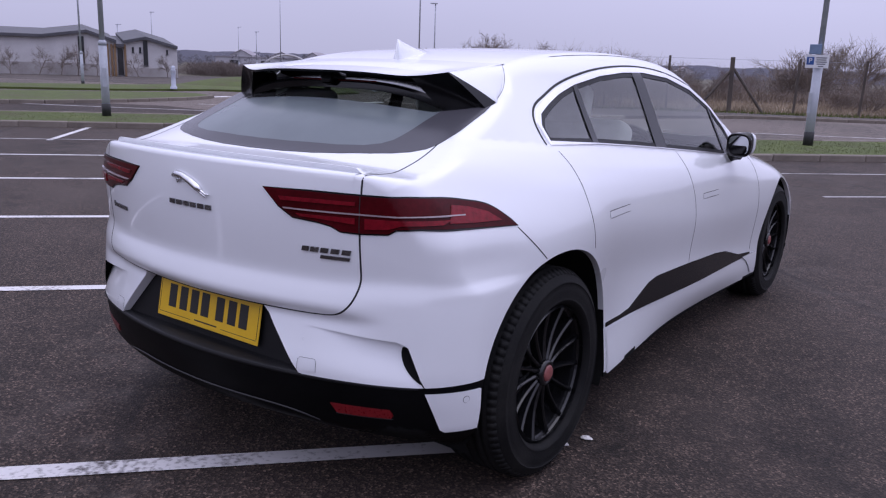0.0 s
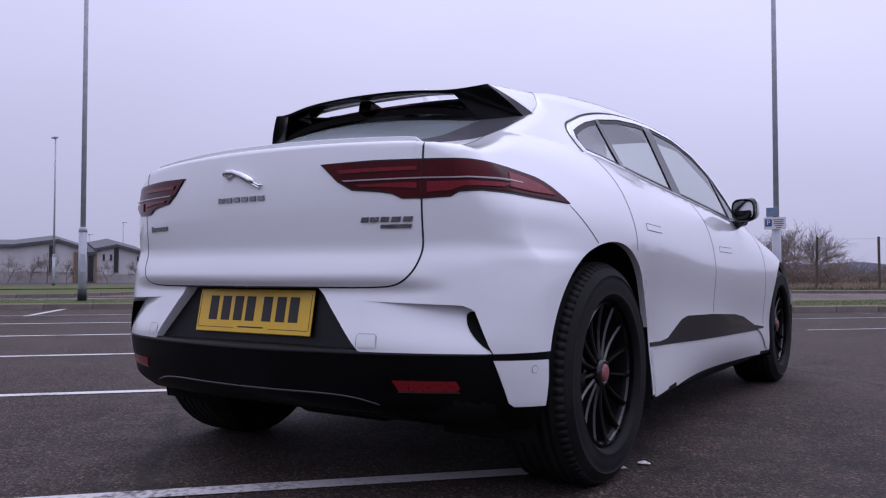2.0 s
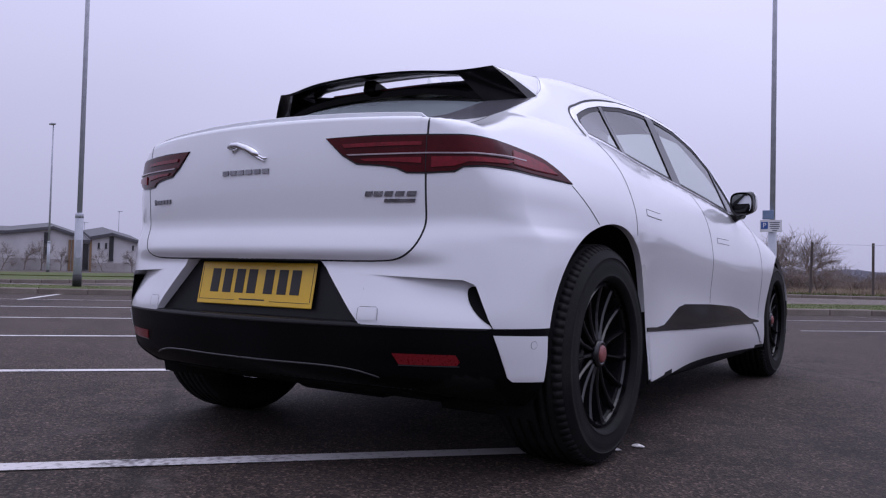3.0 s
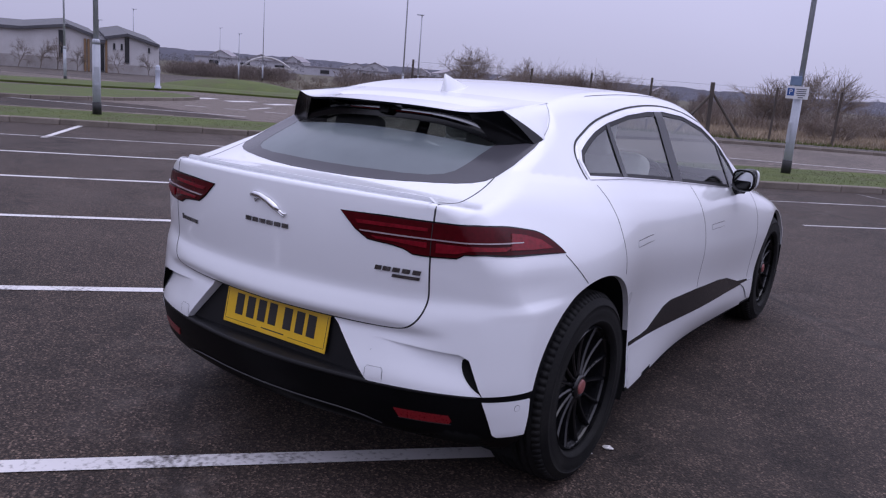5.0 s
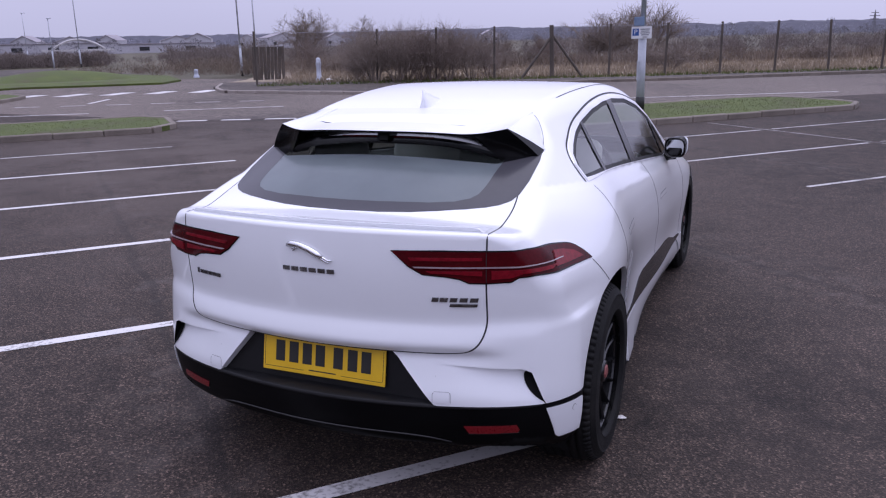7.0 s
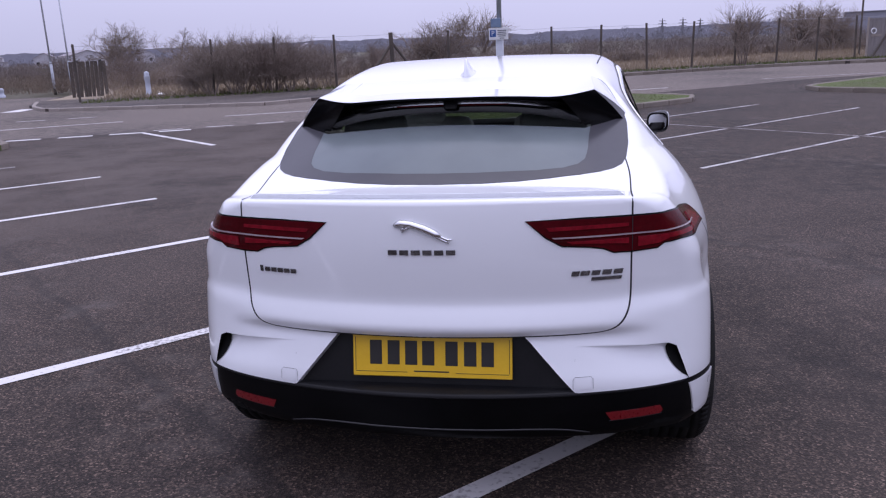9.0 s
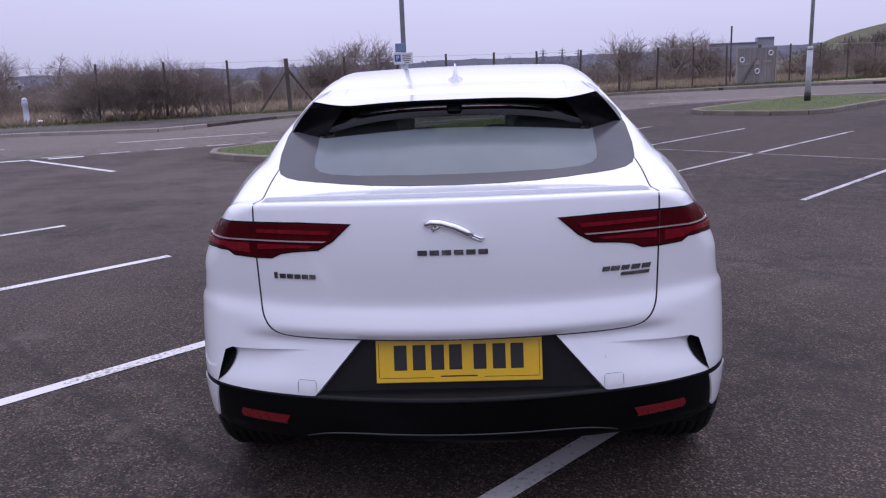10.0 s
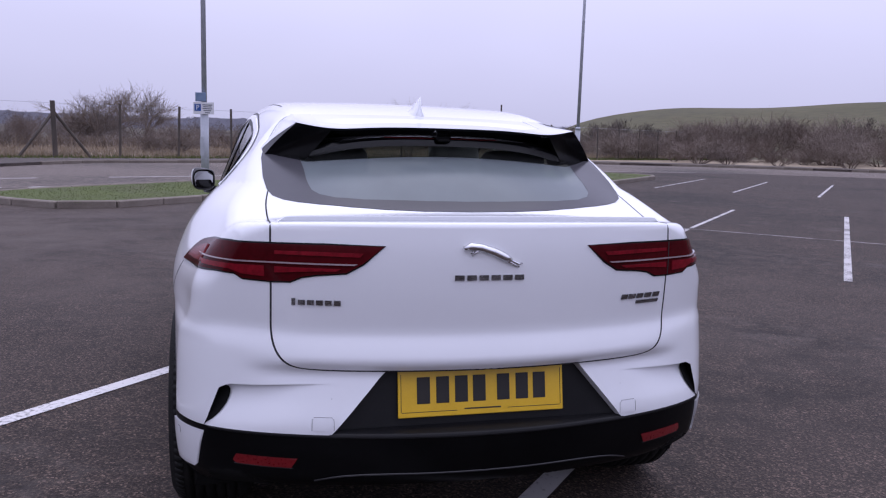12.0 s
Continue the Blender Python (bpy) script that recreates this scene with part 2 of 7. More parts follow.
PALEKERB = material("pale_concrete_kerb", [(.22, .19, .17), (.34, .30, .27)], 3, .85, .4, 90, per_piece=.15)
GALV = material("galvanised_steel", [(.34, .36, .41), (.45, .47, .52)], 5, .55, 0, metal=.1, fine=60)
BLACKBASE = material("black_pole_base", [(.012, .012, .013), (.03, .03, .03)], 9, .55)
TIMBER = material("weathered_timber", [(.055, .046, .040), (.115, .095, .080)], 5, .85, .5, 60, stretch=(1, 1, .2))
GREYBOARD = material("silvered_boards", [(.15, .135, .135), (.26, .24, .235)], 4, .85, .4, 60, stretch=(1, 1, .2), per_piece=.2)
BARK = material("twig_bark", [(.125, .098, .084), (.19, .152, .128), (.26, .215, .182)], 3, .9, fine=25)
REDBARK = material("reddish_twig_bark", [(.135, .102, .086), (.21, .164, .140)], 3, .9, fine=25)
BRAMBLE = material("bramble_and_dead_stems", [(.105, .080, .062), (.165, .128, .098), (.23, .180, .140)], .8, .95, fine=12, spread=.5)
HEDGE = material("evergreen_hedge", [(.085, .080, .062), (.13, .12, .095)], 1.2, .9, fine=14, spread=.5)
HILLGRASS = material("hill_grass", [(.046, .041, .015), (.066, .060, .022), (.088, .077, .034)], .05, .95, 1.0, 3, fine=.7, spread=.5)
SCRUB = material("dark_winter_scrub", [(.055, .044, .040), (.095, .076, .068)], .4, .95, fine=6, spread=.5)
# Far scrub, woods and ridge: the distance haze is mixed into these base colours.
HAZESCRUB = material("haze_tinted_scrub", [(.14, .114, .104), (.20, .166, .150)], .2, 1, fine=3, spread=.5)
FARHAZE = material("far_haze_tint", [(.135, .132, .150), (.185, .18, .20)], .03, 1, fine=.3, spread=.5)
RIDGEHAZE = material("ridge_haze_tint", [(.245, .25, .305), (.295, .295, .355)], .012, 1, fine=.1, spread=.5)
RENDER = material("white_render_wall", [(.50, .485, .488), (.60, .585, .588)], .8, .8, .1, 40)
ROOFING = material("dark_grey_roof", [(.065, .065, .075), (.10, .10, .112)], 1.2, .7)
DARKFRAME = material("dark_window_glass", [(.02, .021, .024), (.035, .036, .04)], 2, .2)
PLINTH = material("stained_plinth", [(.30, .275, .265), (.44, .42, .415)], .8, .85, .2, 40)
# Walls and roofs of far buildings carry the haze in their own colours.
HAZEWALL = material("haze_tinted_wall", [(.40, .39, .43), (.50, .49, .53)], .1, .9)
HAZEROOF = material("haze_tinted_roof", [(.27, .25, .28), (.34, .31, .34)], .2, .9)
CEDAR = material("cedar_post", [(.19, .115, .060), (.28, .18, .10)], 3, .7, .2, 50, stretch=(1, 1, .2))
PAINT = material("white_car_paint", [(.785, .80, .825), (.80, .815, .84)], .7, .28, coat=1.0, rough_spread=.02, coat_rough=.05, spec=.5)
GLOSSBLACK = material("gloss_black_plastic", [(.004, .004, .005), (.006, .006, .007)], 3, .14, rough_spread=.04, spec=.35)
SPOILERBLACK = material("black_spoiler_plastic", [(.002, .002, .0025), (.003, .003, .0035)], 3, .22, rough_spread=.05, spec=.12)
BUMPERBLACK = material("black_bumper_plastic", [(.0022, .0022, .0027), (.0042, .0042, .0047)], 5, .42, .05, 400, rough_spread=.08, spec=.09)
SATINBLACK = material("satin_black_plastic", [(.005, .005, .006), (.009, .009, .010)], 8, .45, .12, 500, rough_spread=.06, spec=.25)
MATTBLACK = material("matt_black_liner", [(.004, .004, .004), (.008, .008, .008)], 8, .9, spec=.15)
CLADDING = material("dark_grey_cladding", [(.013, .013, .015), (.019, .019, .021)], 6, .30, rough_spread=.05, coat=.3)
SEAM = material("dark_panel_gap", [(.010, .010, .012), (.018, .018, .02)], 9, .8)
CHROME = material("bright_chrome", [(.72, .72, .74), (.84, .84, .86)], 6, .14, metal=1, rough_spread=.04)
TRIMCHROME = material("bright_satin_trim", [(.86, .86, .88), (.93, .93, .95)], 6, .42, metal=1, rough_spread=.04)
DARKCHROME = material("dark_chrome_lettering", [(.20, .20, .215), (.36, .36, .375)], 40, .24, metal=1)
RUBBER = material("tyre_rubber", [(.004, .004, .005), (.008, .008, .008), (.014, .0135, .013)], 9, .72, .2, 180, fine=120, spec=.2)
RIMBLACK = material("gloss_black_alloy", [(.006, .006, .007), (.010, .010, .011)], 7, .26, coat=.25, rough_spread=.06, spec=.4)
MIRROR = material("mirror_glass", [(.45, .46, .48), (.50, .51, .53)], 3, .03, metal=1, rough_spread=.01)
STEEL = material("brushed_brake_disc", [(.17, .17, .18), (.28, .28, .29)], 12, .4, metal=1)
REDLENS = material("dark_red_lens", [(.040, .0016, .003), (.075, .0028, .006)], 5, .10, rough_spread=.03, spec=.14)
REDBAND = material("bright_red_lens", [(.12, .003, .008), (.21, .005, .014)], 60, .15, rough_spread=.05, spec=.25)
LIGHTBAR = material("clear_light_guide", [(.30, .21, .23), (.42, .32, .33)], 10, .2, coat=1)
REFLECTOR = material("red_reflector", [(.13, .003, .007), (.23, .006, .012)], 160, .3, coat=.3)
CAPRED = material("red_wheel_cap", [(.20, .055, .055), (.32, .11, .10)], 60, .35)
PLATE = material("yellow_number_plate", [(.70, .42, .012), (.76, .47, .018)], 14, .35, coat=.3, rough_spread=.08)
PLATEBLACK = material("black_plate_print", [(.012, .011, .010), (.02, .018, .016)], 20, .5)
SEATCLOTH = material("pale_grey_leather", [(.66, .65, .63), (.76, .75, .73)], 12, .6, .1, 120)
TRIMDARK = material("charcoal_interior_trim", [(.020, .020, .022), (.038, .038, .04)], 12, .7)
SIGNWHITE = material("white_sign_face", [(.66, .66, .69), (.72, .72, .75)], 9, .5)
SIGNBLUE = material("blue_sign_face", [(.02, .07, .27), (.03, .10, .34)], 9, .5)
SIGNGREY = material("blue_grey_sign_back", [(.13, .19, .30), (.18, .25, .37)], 9, .5)
SIGNINK = material("dark_sign_print", [(.06, .065, .09), (.11, .115, .14)], 9, .6)
BOLLARD = material("pale_plastic_bollard", [(.40, .43, .52), (.52, .55, .63)], 6, .5)
LITTER = material("crumpled_white_paper", [(.62, .60, .58), (.78, .76, .74)], 60, .8)
GLASS = tinted_glass("privacy_glass", (.50, .53, .54), .08)
CLEAR = tinted_glass("light_green_glass", (.80, .85, .81), .10)


def greyed(m, low, veil, share):
    """Paints sky reflection on sheet glass in pale colour, below the spoiler's mirrored strip."""
    n, l = m.node_tree.nodes, m.node_tree.links
    pos, split, ramp, uneven, mul = n.new("ShaderNodeTexCoord"), n.new("ShaderNodeSeparateXYZ"), n.new("ShaderNodeMapRange"), n.new("ShaderNodeTexNoise"), n.new("ShaderNodeMath")
    l.new(pos.outputs["Object"], split.inputs[0])
    l.new(pos.outputs["Object"], uneven.inputs["Vector"])
    wide, past, up, line = (n.new("ShaderNodeMath") for _ in range(4))
    wide.operation, past.operation, up.operation, line.operation = "ABSOLUTE", "SUBTRACT", "MAXIMUM", "MULTIPLY_ADD"
    past.inputs[1].default_value, up.inputs[1].default_value, line.inputs[1].default_value = .48, 0, -.55
    l.new(split.outputs["X"], wide.inputs[0])
    l.new(wide.outputs[0], past.inputs[0])
    l.new(past.outputs[0], up.inputs[0])
    l.new(up.outputs[0], line.inputs[0])
    bow, arch = n.new("ShaderNodeMath"), n.new("ShaderNodeMath")
    bow.operation, arch.operation, arch.inputs[1].default_value = "MULTIPLY", "MULTIPLY_ADD", -.27
    l.new(split.outputs["X"], bow.inputs[0])
    l.new(split.outputs["X"], bow.inputs[1])
    l.new(bow.outputs[0], arch.inputs[0])
    l.new(split.outputs["Y"], arch.inputs[2])
    l.new(arch.outputs[0], line.inputs[2])
    l.new(line.outputs[0], ramp.inputs[0])
    ramp.inputs["From Min"].default_value, ramp.inputs["From Max"].default_value = low, low - .004
    grade = n.new("ShaderNodeMapRange")
    uneven.inputs["Scale"].default_value, uneven.inputs["Detail"].default_value = 5, 5
    grade.inputs["To Min"].default_value, grade.inputs["To Max"].default_value = share * .82, share * 1.18
    l.new(uneven.outputs[0], grade.inputs[0])
    mul.operation = "MULTIPLY"
    l.new(ramp.outputs[0], mul.inputs[0])
    l.new(grade.outputs[0], mul.inputs[1])
    dull, mix = n.new("ShaderNodeBsdfDiffuse"), n.new("ShaderNodeMixShader")
    dull.inputs[0].default_value = (*veil, 1)
    out = n["Material Output"]
    l.new(mul.outputs[0], mix.inputs[0])
    l.new(out.inputs[0].links[0].from_socket, mix.inputs[1])
    l.new(dull.outputs[0], mix.inputs[2])
    l.new(mix.outputs[0], out.inputs[0])
    return m


# The grey sky mirrored in pane and border is put into their diffuse colour.
SKYVEILGLASS = greyed(tinted_glass("sky_veiled_rear_glass", (.36, .40, .38), .05, .22), -.195, (.38, .44, .47), .32)
FRIT = greyed(material("sky_veiled_black_border", [(.006, .006, .007), (.010, .010, .011)], 3, .2, rough_spread=.05, spec=.25), -.195, (.36, .35, .40), .15)


# ---- building tools ----
def shape(name, verts, faces, mat, parent=None, label="", smooth=True):
    """Links one mesh from points and faces."""
    me = bpy.data.meshes.new(name)
    me.from_pydata([tuple(map(float, v)) for v in verts], [], [tuple(map(int, f)) for f in faces])
    for m in (mat if isinstance(mat, (list, tuple)) else [mat]):
        me.materials.append(m)
    me.polygons.foreach_set("use_smooth", [smooth] * len(me.polygons))
    me.update()
    ob = new(name, me)
    if parent:
        ob.parent = parent
    return tagged(ob, label)


def part(name, bm, mat, parent=None, label="", smooth=False):
    """Links a bmesh as one mesh."""
    me = bpy.data.meshes.new(name)
    bm.to_mesh(me)
    bm.free()
    for m in (mat if isinstance(mat, (list, tuple)) else [mat]):
        me.materials.append(m)
    me.polygons.foreach_set("use_smooth", [smooth] * len(me.polygons))
    ob = new(name, me)
    if parent:
        ob.parent = parent
    return tagged(ob, label)


def box(bm, size, at=(0, 0, 0), turn=(0, 0, 0), bevel=0.0, segments=2):
    made = bmesh.ops.create_cube(bm, size=1, matrix=pose(*at, *turn) @ Matrix.Diagonal((*size, 1)))
    if bevel:
        edges = list({e for v in made["verts"] for e in v.link_edges})
        bmesh.ops.bevel(bm, geom=edges, offset=bevel, segments=segments, profile=.5, affect="EDGES", clamp_overlap=True)
    return bm


def tube(bm, pts, radii, sides=8, cap=True):
    """A round bar along points, tapering by its radii."""
    rings = []
    pts = [Vector(p) for p in pts]
    for i, p in enumerate(pts):
        way = (pts[min(i + 1, len(pts) - 1)] - pts[max(i - 1, 0)]).normalized()
        q = way.to_track_quat("Z", "Y")
        r = radii[i] if isinstance(radii, (list, tuple)) else radii
        rings.append([bm.verts.new(p + q @ Vector((r * math.cos(2 * math.pi * k / sides), r * math.sin(2 * math.pi * k / sides), 0))) for k in range(sides)])
    for a, b in zip(rings, rings[1:]):
        for k in range(sides):
            bm.faces.new((a[k], a[(k + 1) % sides], b[(k + 1) % sides], b[k]))
    if cap:
        bm.faces.new(rings[0][::-1])
        bm.faces.new(rings[-1])
    return bm


def lathe(bm, profile, axis="X", sides=48):
    """Turns a closed or open profile of (along, radius) round an axis."""
    rings = []
    for a, r in profile:
        ring = []
        for k in range(sides):
            c, s = math.cos(2 * math.pi * k / sides), math.sin(2 * math.pi * k / sides)
            ring.append(bm.verts.new((a, r * c, r * s) if axis == "X" else (r * c, r * s, a)))
        rings.append(ring)
    for a, b in zip(rings, rings[1:]):
        for k in range(sides):
            bm.faces.new((a[k], a[(k + 1) % sides], b[(k + 1) % sides], b[k]))
    return bm


def slab(bm, outline, low, high):
    """A flat plate with an outline in plan."""
    top = [bm.verts.new((x, y, high)) for x, y in outline]
    bottom = [bm.verts.new((x, y, low)) for x, y in outline]
    bm.faces.new(top)
    n = len(outline)
    for i in range(n):
        bm.faces.new((top[i], bottom[i], bottom[(i + 1) % n], top[(i + 1) % n]))
    return bm


# the bays run along U, their row along V
BAY = radians(47)
U, V = Vector((math.cos(BAY), math.sin(BAY), 0)), Vector((-math.sin(BAY), math.cos(BAY), 0))
ROAD = Vector((.88, .475, 0)).normalized()


def uv(u, v):
    p = U * u + V * v
    return p.x, p.y


# ---- the ground, the tarmac and its painted lines ----
bm = bmesh.new()
bmesh.ops.create_grid(bm, x_segments=60, y_segments=60, size=2400, matrix=pose(0, 0, -.09))
tagged(part("ground", bm, ROUGHLAND), "rough winter ground with dead grass and scrub", "ground", kind="structure")

bm = bmesh.new()
slab(bm, [(-80, -60), (70, -60), (70, 10), (48, 24.5), (36, 32.2), (26, 36.6), (17, 38.2), (8, 36.2), (-2.3, 29.4), (-6.2, 27.5), (-14, 25.3), (-20.8, 25.4), (-24, 31.5), (-34, 31), (-50, 24), (-80, 12)], -.3, 0)
tagged(part("car_park", bm, TARMAC), "worn dark tarmac of an open car park", "tarmac", kind="structure")


def ribbon(bm, pts, width, z=.004):
    """A flat strip along points on the ground."""
    pts = [Vector((*p, 0)) for p in pts]
    rows = []
    for i, p in enumerate(pts):
        way = (pts[min(i + 1, len(pts) - 1)] - pts[max(i - 1, 0)]).normalized()
        side = Vector((-way.y, way.x, 0)) * width / 2
        rows.append([bm.verts.new((p + side).to_tuple()[:2] + (z,)), bm.verts.new((p - side).to_tuple()[:2] + (z,))])
    for a, b in zip(rows, rows[1:]):
        bm.faces.new((a[0], a[1], b[1], b[0]))
    return bm


def line(name, pts, width=.085, mat=None, label="white painted line on tarmac", z=.004):
    return tagged(part(name, ribbon(bmesh.new(), pts, width, z), mat or LINEPAINT), label, "road marking", "painted lines", "structure")


# road surface beyond the bays, a shade paler
bm = bmesh.new()
slab(bm, [(-60, -8), (-19.4, 12.6), (-11.3, 12.0), (-7.8, 13.4), (-4.9, 15.2), (1.9, 20.3), (8, 25.5), (14, 28.2), (22, 28.5), (40, 22), (60, 8), (69, 9), (48, 24.3), (36, 32), (26, 36.4), (17, 38), (8, 36), (-2.3, 29.2), (-6.2, 27.3), (-9.2, 20.8), (-17.3, 21.1), (-21, 25.2), (-24, 31.2), (-33.8, 30.8), (-50, 23.8), (-60, 18)], -.05, .003)
tagged(part("road", bm, ROADTOP), "grey tarmac road round the car park", "road", kind="structure")

for k, v in zip(range(-3, 7), (-7.5, -5.1, -2.8, -.46, 1.865, 4.22, 6.62, 9.03, 11.4, 13.4)):
    u0, u1 = (-9.1, .78) if k < 5 else (-9.1, .1)
    if k == 6:
        break
    line("bay_line", [uv(u0, v), uv(u1, v)], .092, LINEPAINT if k < 5 else FAINTPAINT, "white bay line, a little worn")
line("bay_line", [uv(-4.2, 11.2), uv(-4.2, 14.0)], .11, label="short white line across the bay heads")
for v in (-7.9, -5.7, -3.4, 1.0, 3.22, 5.4, 7.6):
    line("bay_line", [uv(6.15, v), uv(9.9, v)], .065, THINPAINT, "thin white bay line")
    line("bay_line", [uv(10.15, v), uv(14.4, v)], .065, THINPAINT, "thin white bay line")
line("bay_line", [uv(6.2, -1.33), uv(14.5, -1.06)], .08, THINPAINT, "thin white bay line")
line("bay_line", [uv(10.02, -9), uv(10.02, 9.1)], .035, FAINTPAINT, "faint white spine line between bay rows")
for v in (-6.6, -4.4, -2.3, -.2, 1.95, 4.15):
    line("bay_line", [uv(20.6, v), uv(28.3, v)], .07, THINPAINT, "thin white bay line")
# markings of the road and its mouth
line("road_line", [(-24, 8.2), (-19.1, 10.83), (-15.6, 13.0)], .10)
line("road_line", [(-14.07, 14.15), (-11.4, 15.95)], .10)
line("road_line", [(-8.95, 16.8), (-5.55, 18.5)], .10)
line("road_line", [(-4.0, 19.25), (-1.8, 20.35), (3.0, 23.0)], .10)
line("road_line", [(6.5, 26.4), (11, 28.0), (19.5, 29.4)], .10, FAINTPAINT)
line("access_line", [(-9.06, 12.86), (-6.07, 10.18)], .11, label="white centre line at the car park's mouth")
for i in range(4):
    a = Vector((-11.5, 11.72, 0)) + Vector((.91, .415, 0)) * (1.02 * i)
    b = a + Vector((.91, .415, 0)) * .68
    line("give_way_dash", [a.to_tuple()[:2], b.to_tuple()[:2]], .20, label="broad white give-way dash")
for i in range(7):
    a = Vector((-9.0, 13.25, 0)) + Vector((.885, .466, 0)) * (1.13 * i)
    b = a + Vector((.885, .466, 0)) * .62
    line("edge_dash", [a.to_tuple()[:2], b.to_tuple()[:2]], .09, label="white dash along the road's edge")
for i in range(6):
    a = Vector((-20.0, 14.3, 0)) + Vector((.88, .475, 0)) * (1.35 * i)
    b = a + Vector((.88, .475, 0)) * .75
    line("edge_dash", [a.to_tuple()[:2], b.to_tuple()[:2]], .09, label="white dash along the road's edge")
for i in range(5):
    a, b = Vector((-24.4, 18.5, 0)), Vector((-19.0, 21.9, 0))
    c = a + (b - a) * (i / 4.0)
    d = Vector((-.35, 1.55, 0))
    line("crossing_bar", [(c - d / 2).to_tuple()[:2], (c + d / 2).to_tuple()[:2]], .62, label="white bar of a zebra crossing")
line("road_arrow", [(-18.7, 15.95), (-19.6, 17.7)], .14, label="white lane mark")


# ---- grass islands, pavement and kerbs ----
def rounded_outline(u0, u1, v0, v1, r, steps=7):
    pts = []
    for cu, cv, a in ((u1 - r, v1 - r, 0), (u0 + r, v1 - r, 90), (u0 + r, v0 + r, 180), (u1 - r, v0 + r, 270)):
        for k in range(steps + 1):
            t = radians(a + 90 * k / steps)
            pts.append((cu + r * math.cos(t), cv + r * math.sin(t)))
    return [uv(*p) for p in pts]


def inset(pts, d):
    out, n = [], len(pts)
    area = sum(pts[i][0] * pts[(i + 1) % n][1] - pts[(i + 1) % n][0] * pts[i][1] for i in range(n))
    for i in range(n):
        a, b, c = (Vector((*pts[j % n], 0)) for j in (i - 1, i, i + 1))
        way = ((b - a).normalized() + (c - b).normalized()).normalized()
        side = Vector((-way.y, way.x, 0)) * (d if area > 0 else -d)
        out.append((b + side).to_tuple()[:2])
    return out


def resample(pts, gap, closed=True):
    pts = [Vector((*p, 0)) for p in pts] + ([Vector((*pts[0], 0))] if closed else [])
    out, left = [pts[0]], gap
    for a, b in zip(pts, pts[1:]):
        d, done = (b - a).length, 0.0
        while d - done > left:
            done += left
            out.append(a + (b - a) * (done / d))
            left = gap
        left -= d - done
    return [p.to_tuple()[:2] for p in out]


def kerbs(parent, pts, closed, mat, height=.115, width=.13, length=.915, joint=.007):
    """Concrete kerb stones, one by one, along an outline, with open joints."""
    posts = resample(pts, length, closed)
    pairs = list(zip(posts, posts[1:])) + ([(posts[-1], posts[0])] if closed else [])
    for (ax, ay), (bx, by) in pairs:
        d = Vector((bx - ax, by - ay, 0))
        size = round(d.length - joint, 2)
        if size < .15:
            continue
        key = f"kerb_stone_{mat.name}_{size:.2f}"
        me = bpy.data.meshes.get(key)
        if not me:
            bm = box(bmesh.new(), (size, width, height + .1), (0, 0, (height - .1) / 2), bevel=.018, segments=1)
            me = bpy.data.meshes.new(key)
            bm.to_mesh(me)
            bm.free()
            me.materials.append(mat)
        ob = new("kerb_stone", me)
        ob.parent = parent
        ob.matrix_local = pose((ax + bx) / 2, (ay + by) / 2, random.uniform(-.006, .006), 0, 0, math.degrees(math.atan2(d.y, d.x)) + random.uniform(-.5, .5))


def grass_tufts(name, inside, count, tall, mat, parent=None, spread=.02, label=""):
    """Blades, each a bent triangle, joined as one mass."""
    rng = np.random.default_rng(len(name) + count)
    verts, faces = [], []
    while len(faces) < count:
        x, y, z = inside(rng)
        a, h, lean = rng.uniform(0, math.tau), tall * rng.uniform(.5, 1.3), rng.uniform(0, .6)
        w = spread * rng.uniform(.6, 1.4)
        dx, dy = math.cos(a), math.sin(a)
        b = rng.uniform(0, math.tau)
        k = len(verts)
        verts += [(x - dy * w, y + dx * w, z), (x + dy * w, y - dx * w, z), (x + math.cos(b) * h * lean, y + math.sin(b) * h * lean, z + h)]
        faces.append((k, k + 1, k + 2))
    return tagged(shape(name, verts, faces, mat, parent, smooth=False), label, kind="stuff")


def island(name, outline, label, blades, span):
    bm = slab(bmesh.new(), inset(outline, .12), -.1, .10)
    ob = tagged(part(name, bm, GRASS), label, "grass island", kind="structure")
    kerbs(ob, inset(outline, .065), True, KERB)
    (u0, u1), (v0, v1) = span

    def place(rng):
        return (*uv(rng.uniform(u0 + .3, u1 - .3), rng.uniform(v0 + .3, v1 - .3)), .095)
    grass_tufts("grass", place, blades, .022, BLADES, ob, .007, "short mown grass blades")
    return ob


island("grass_island", rounded_outline(5.3, 15.4, 9.35, 12.7, 1.1), "small kerbed grass island in the car park", 9000, ((5.3, 15.4), (9.35, 12.7)))
island("grass_island", rounded_outline(18.4, 27.6, 5.5, 9.3, 1.3), "small kerbed grass island in the car park", 5000, ((18.4, 27.6), (5.5, 9.3)))
island("grass_island", rounded_outline(-24, .55, 13.95, 17.2, .8), "long kerbed grass strip beside the bays", 14000, ((-24, .55), (13.95, 17.2)))

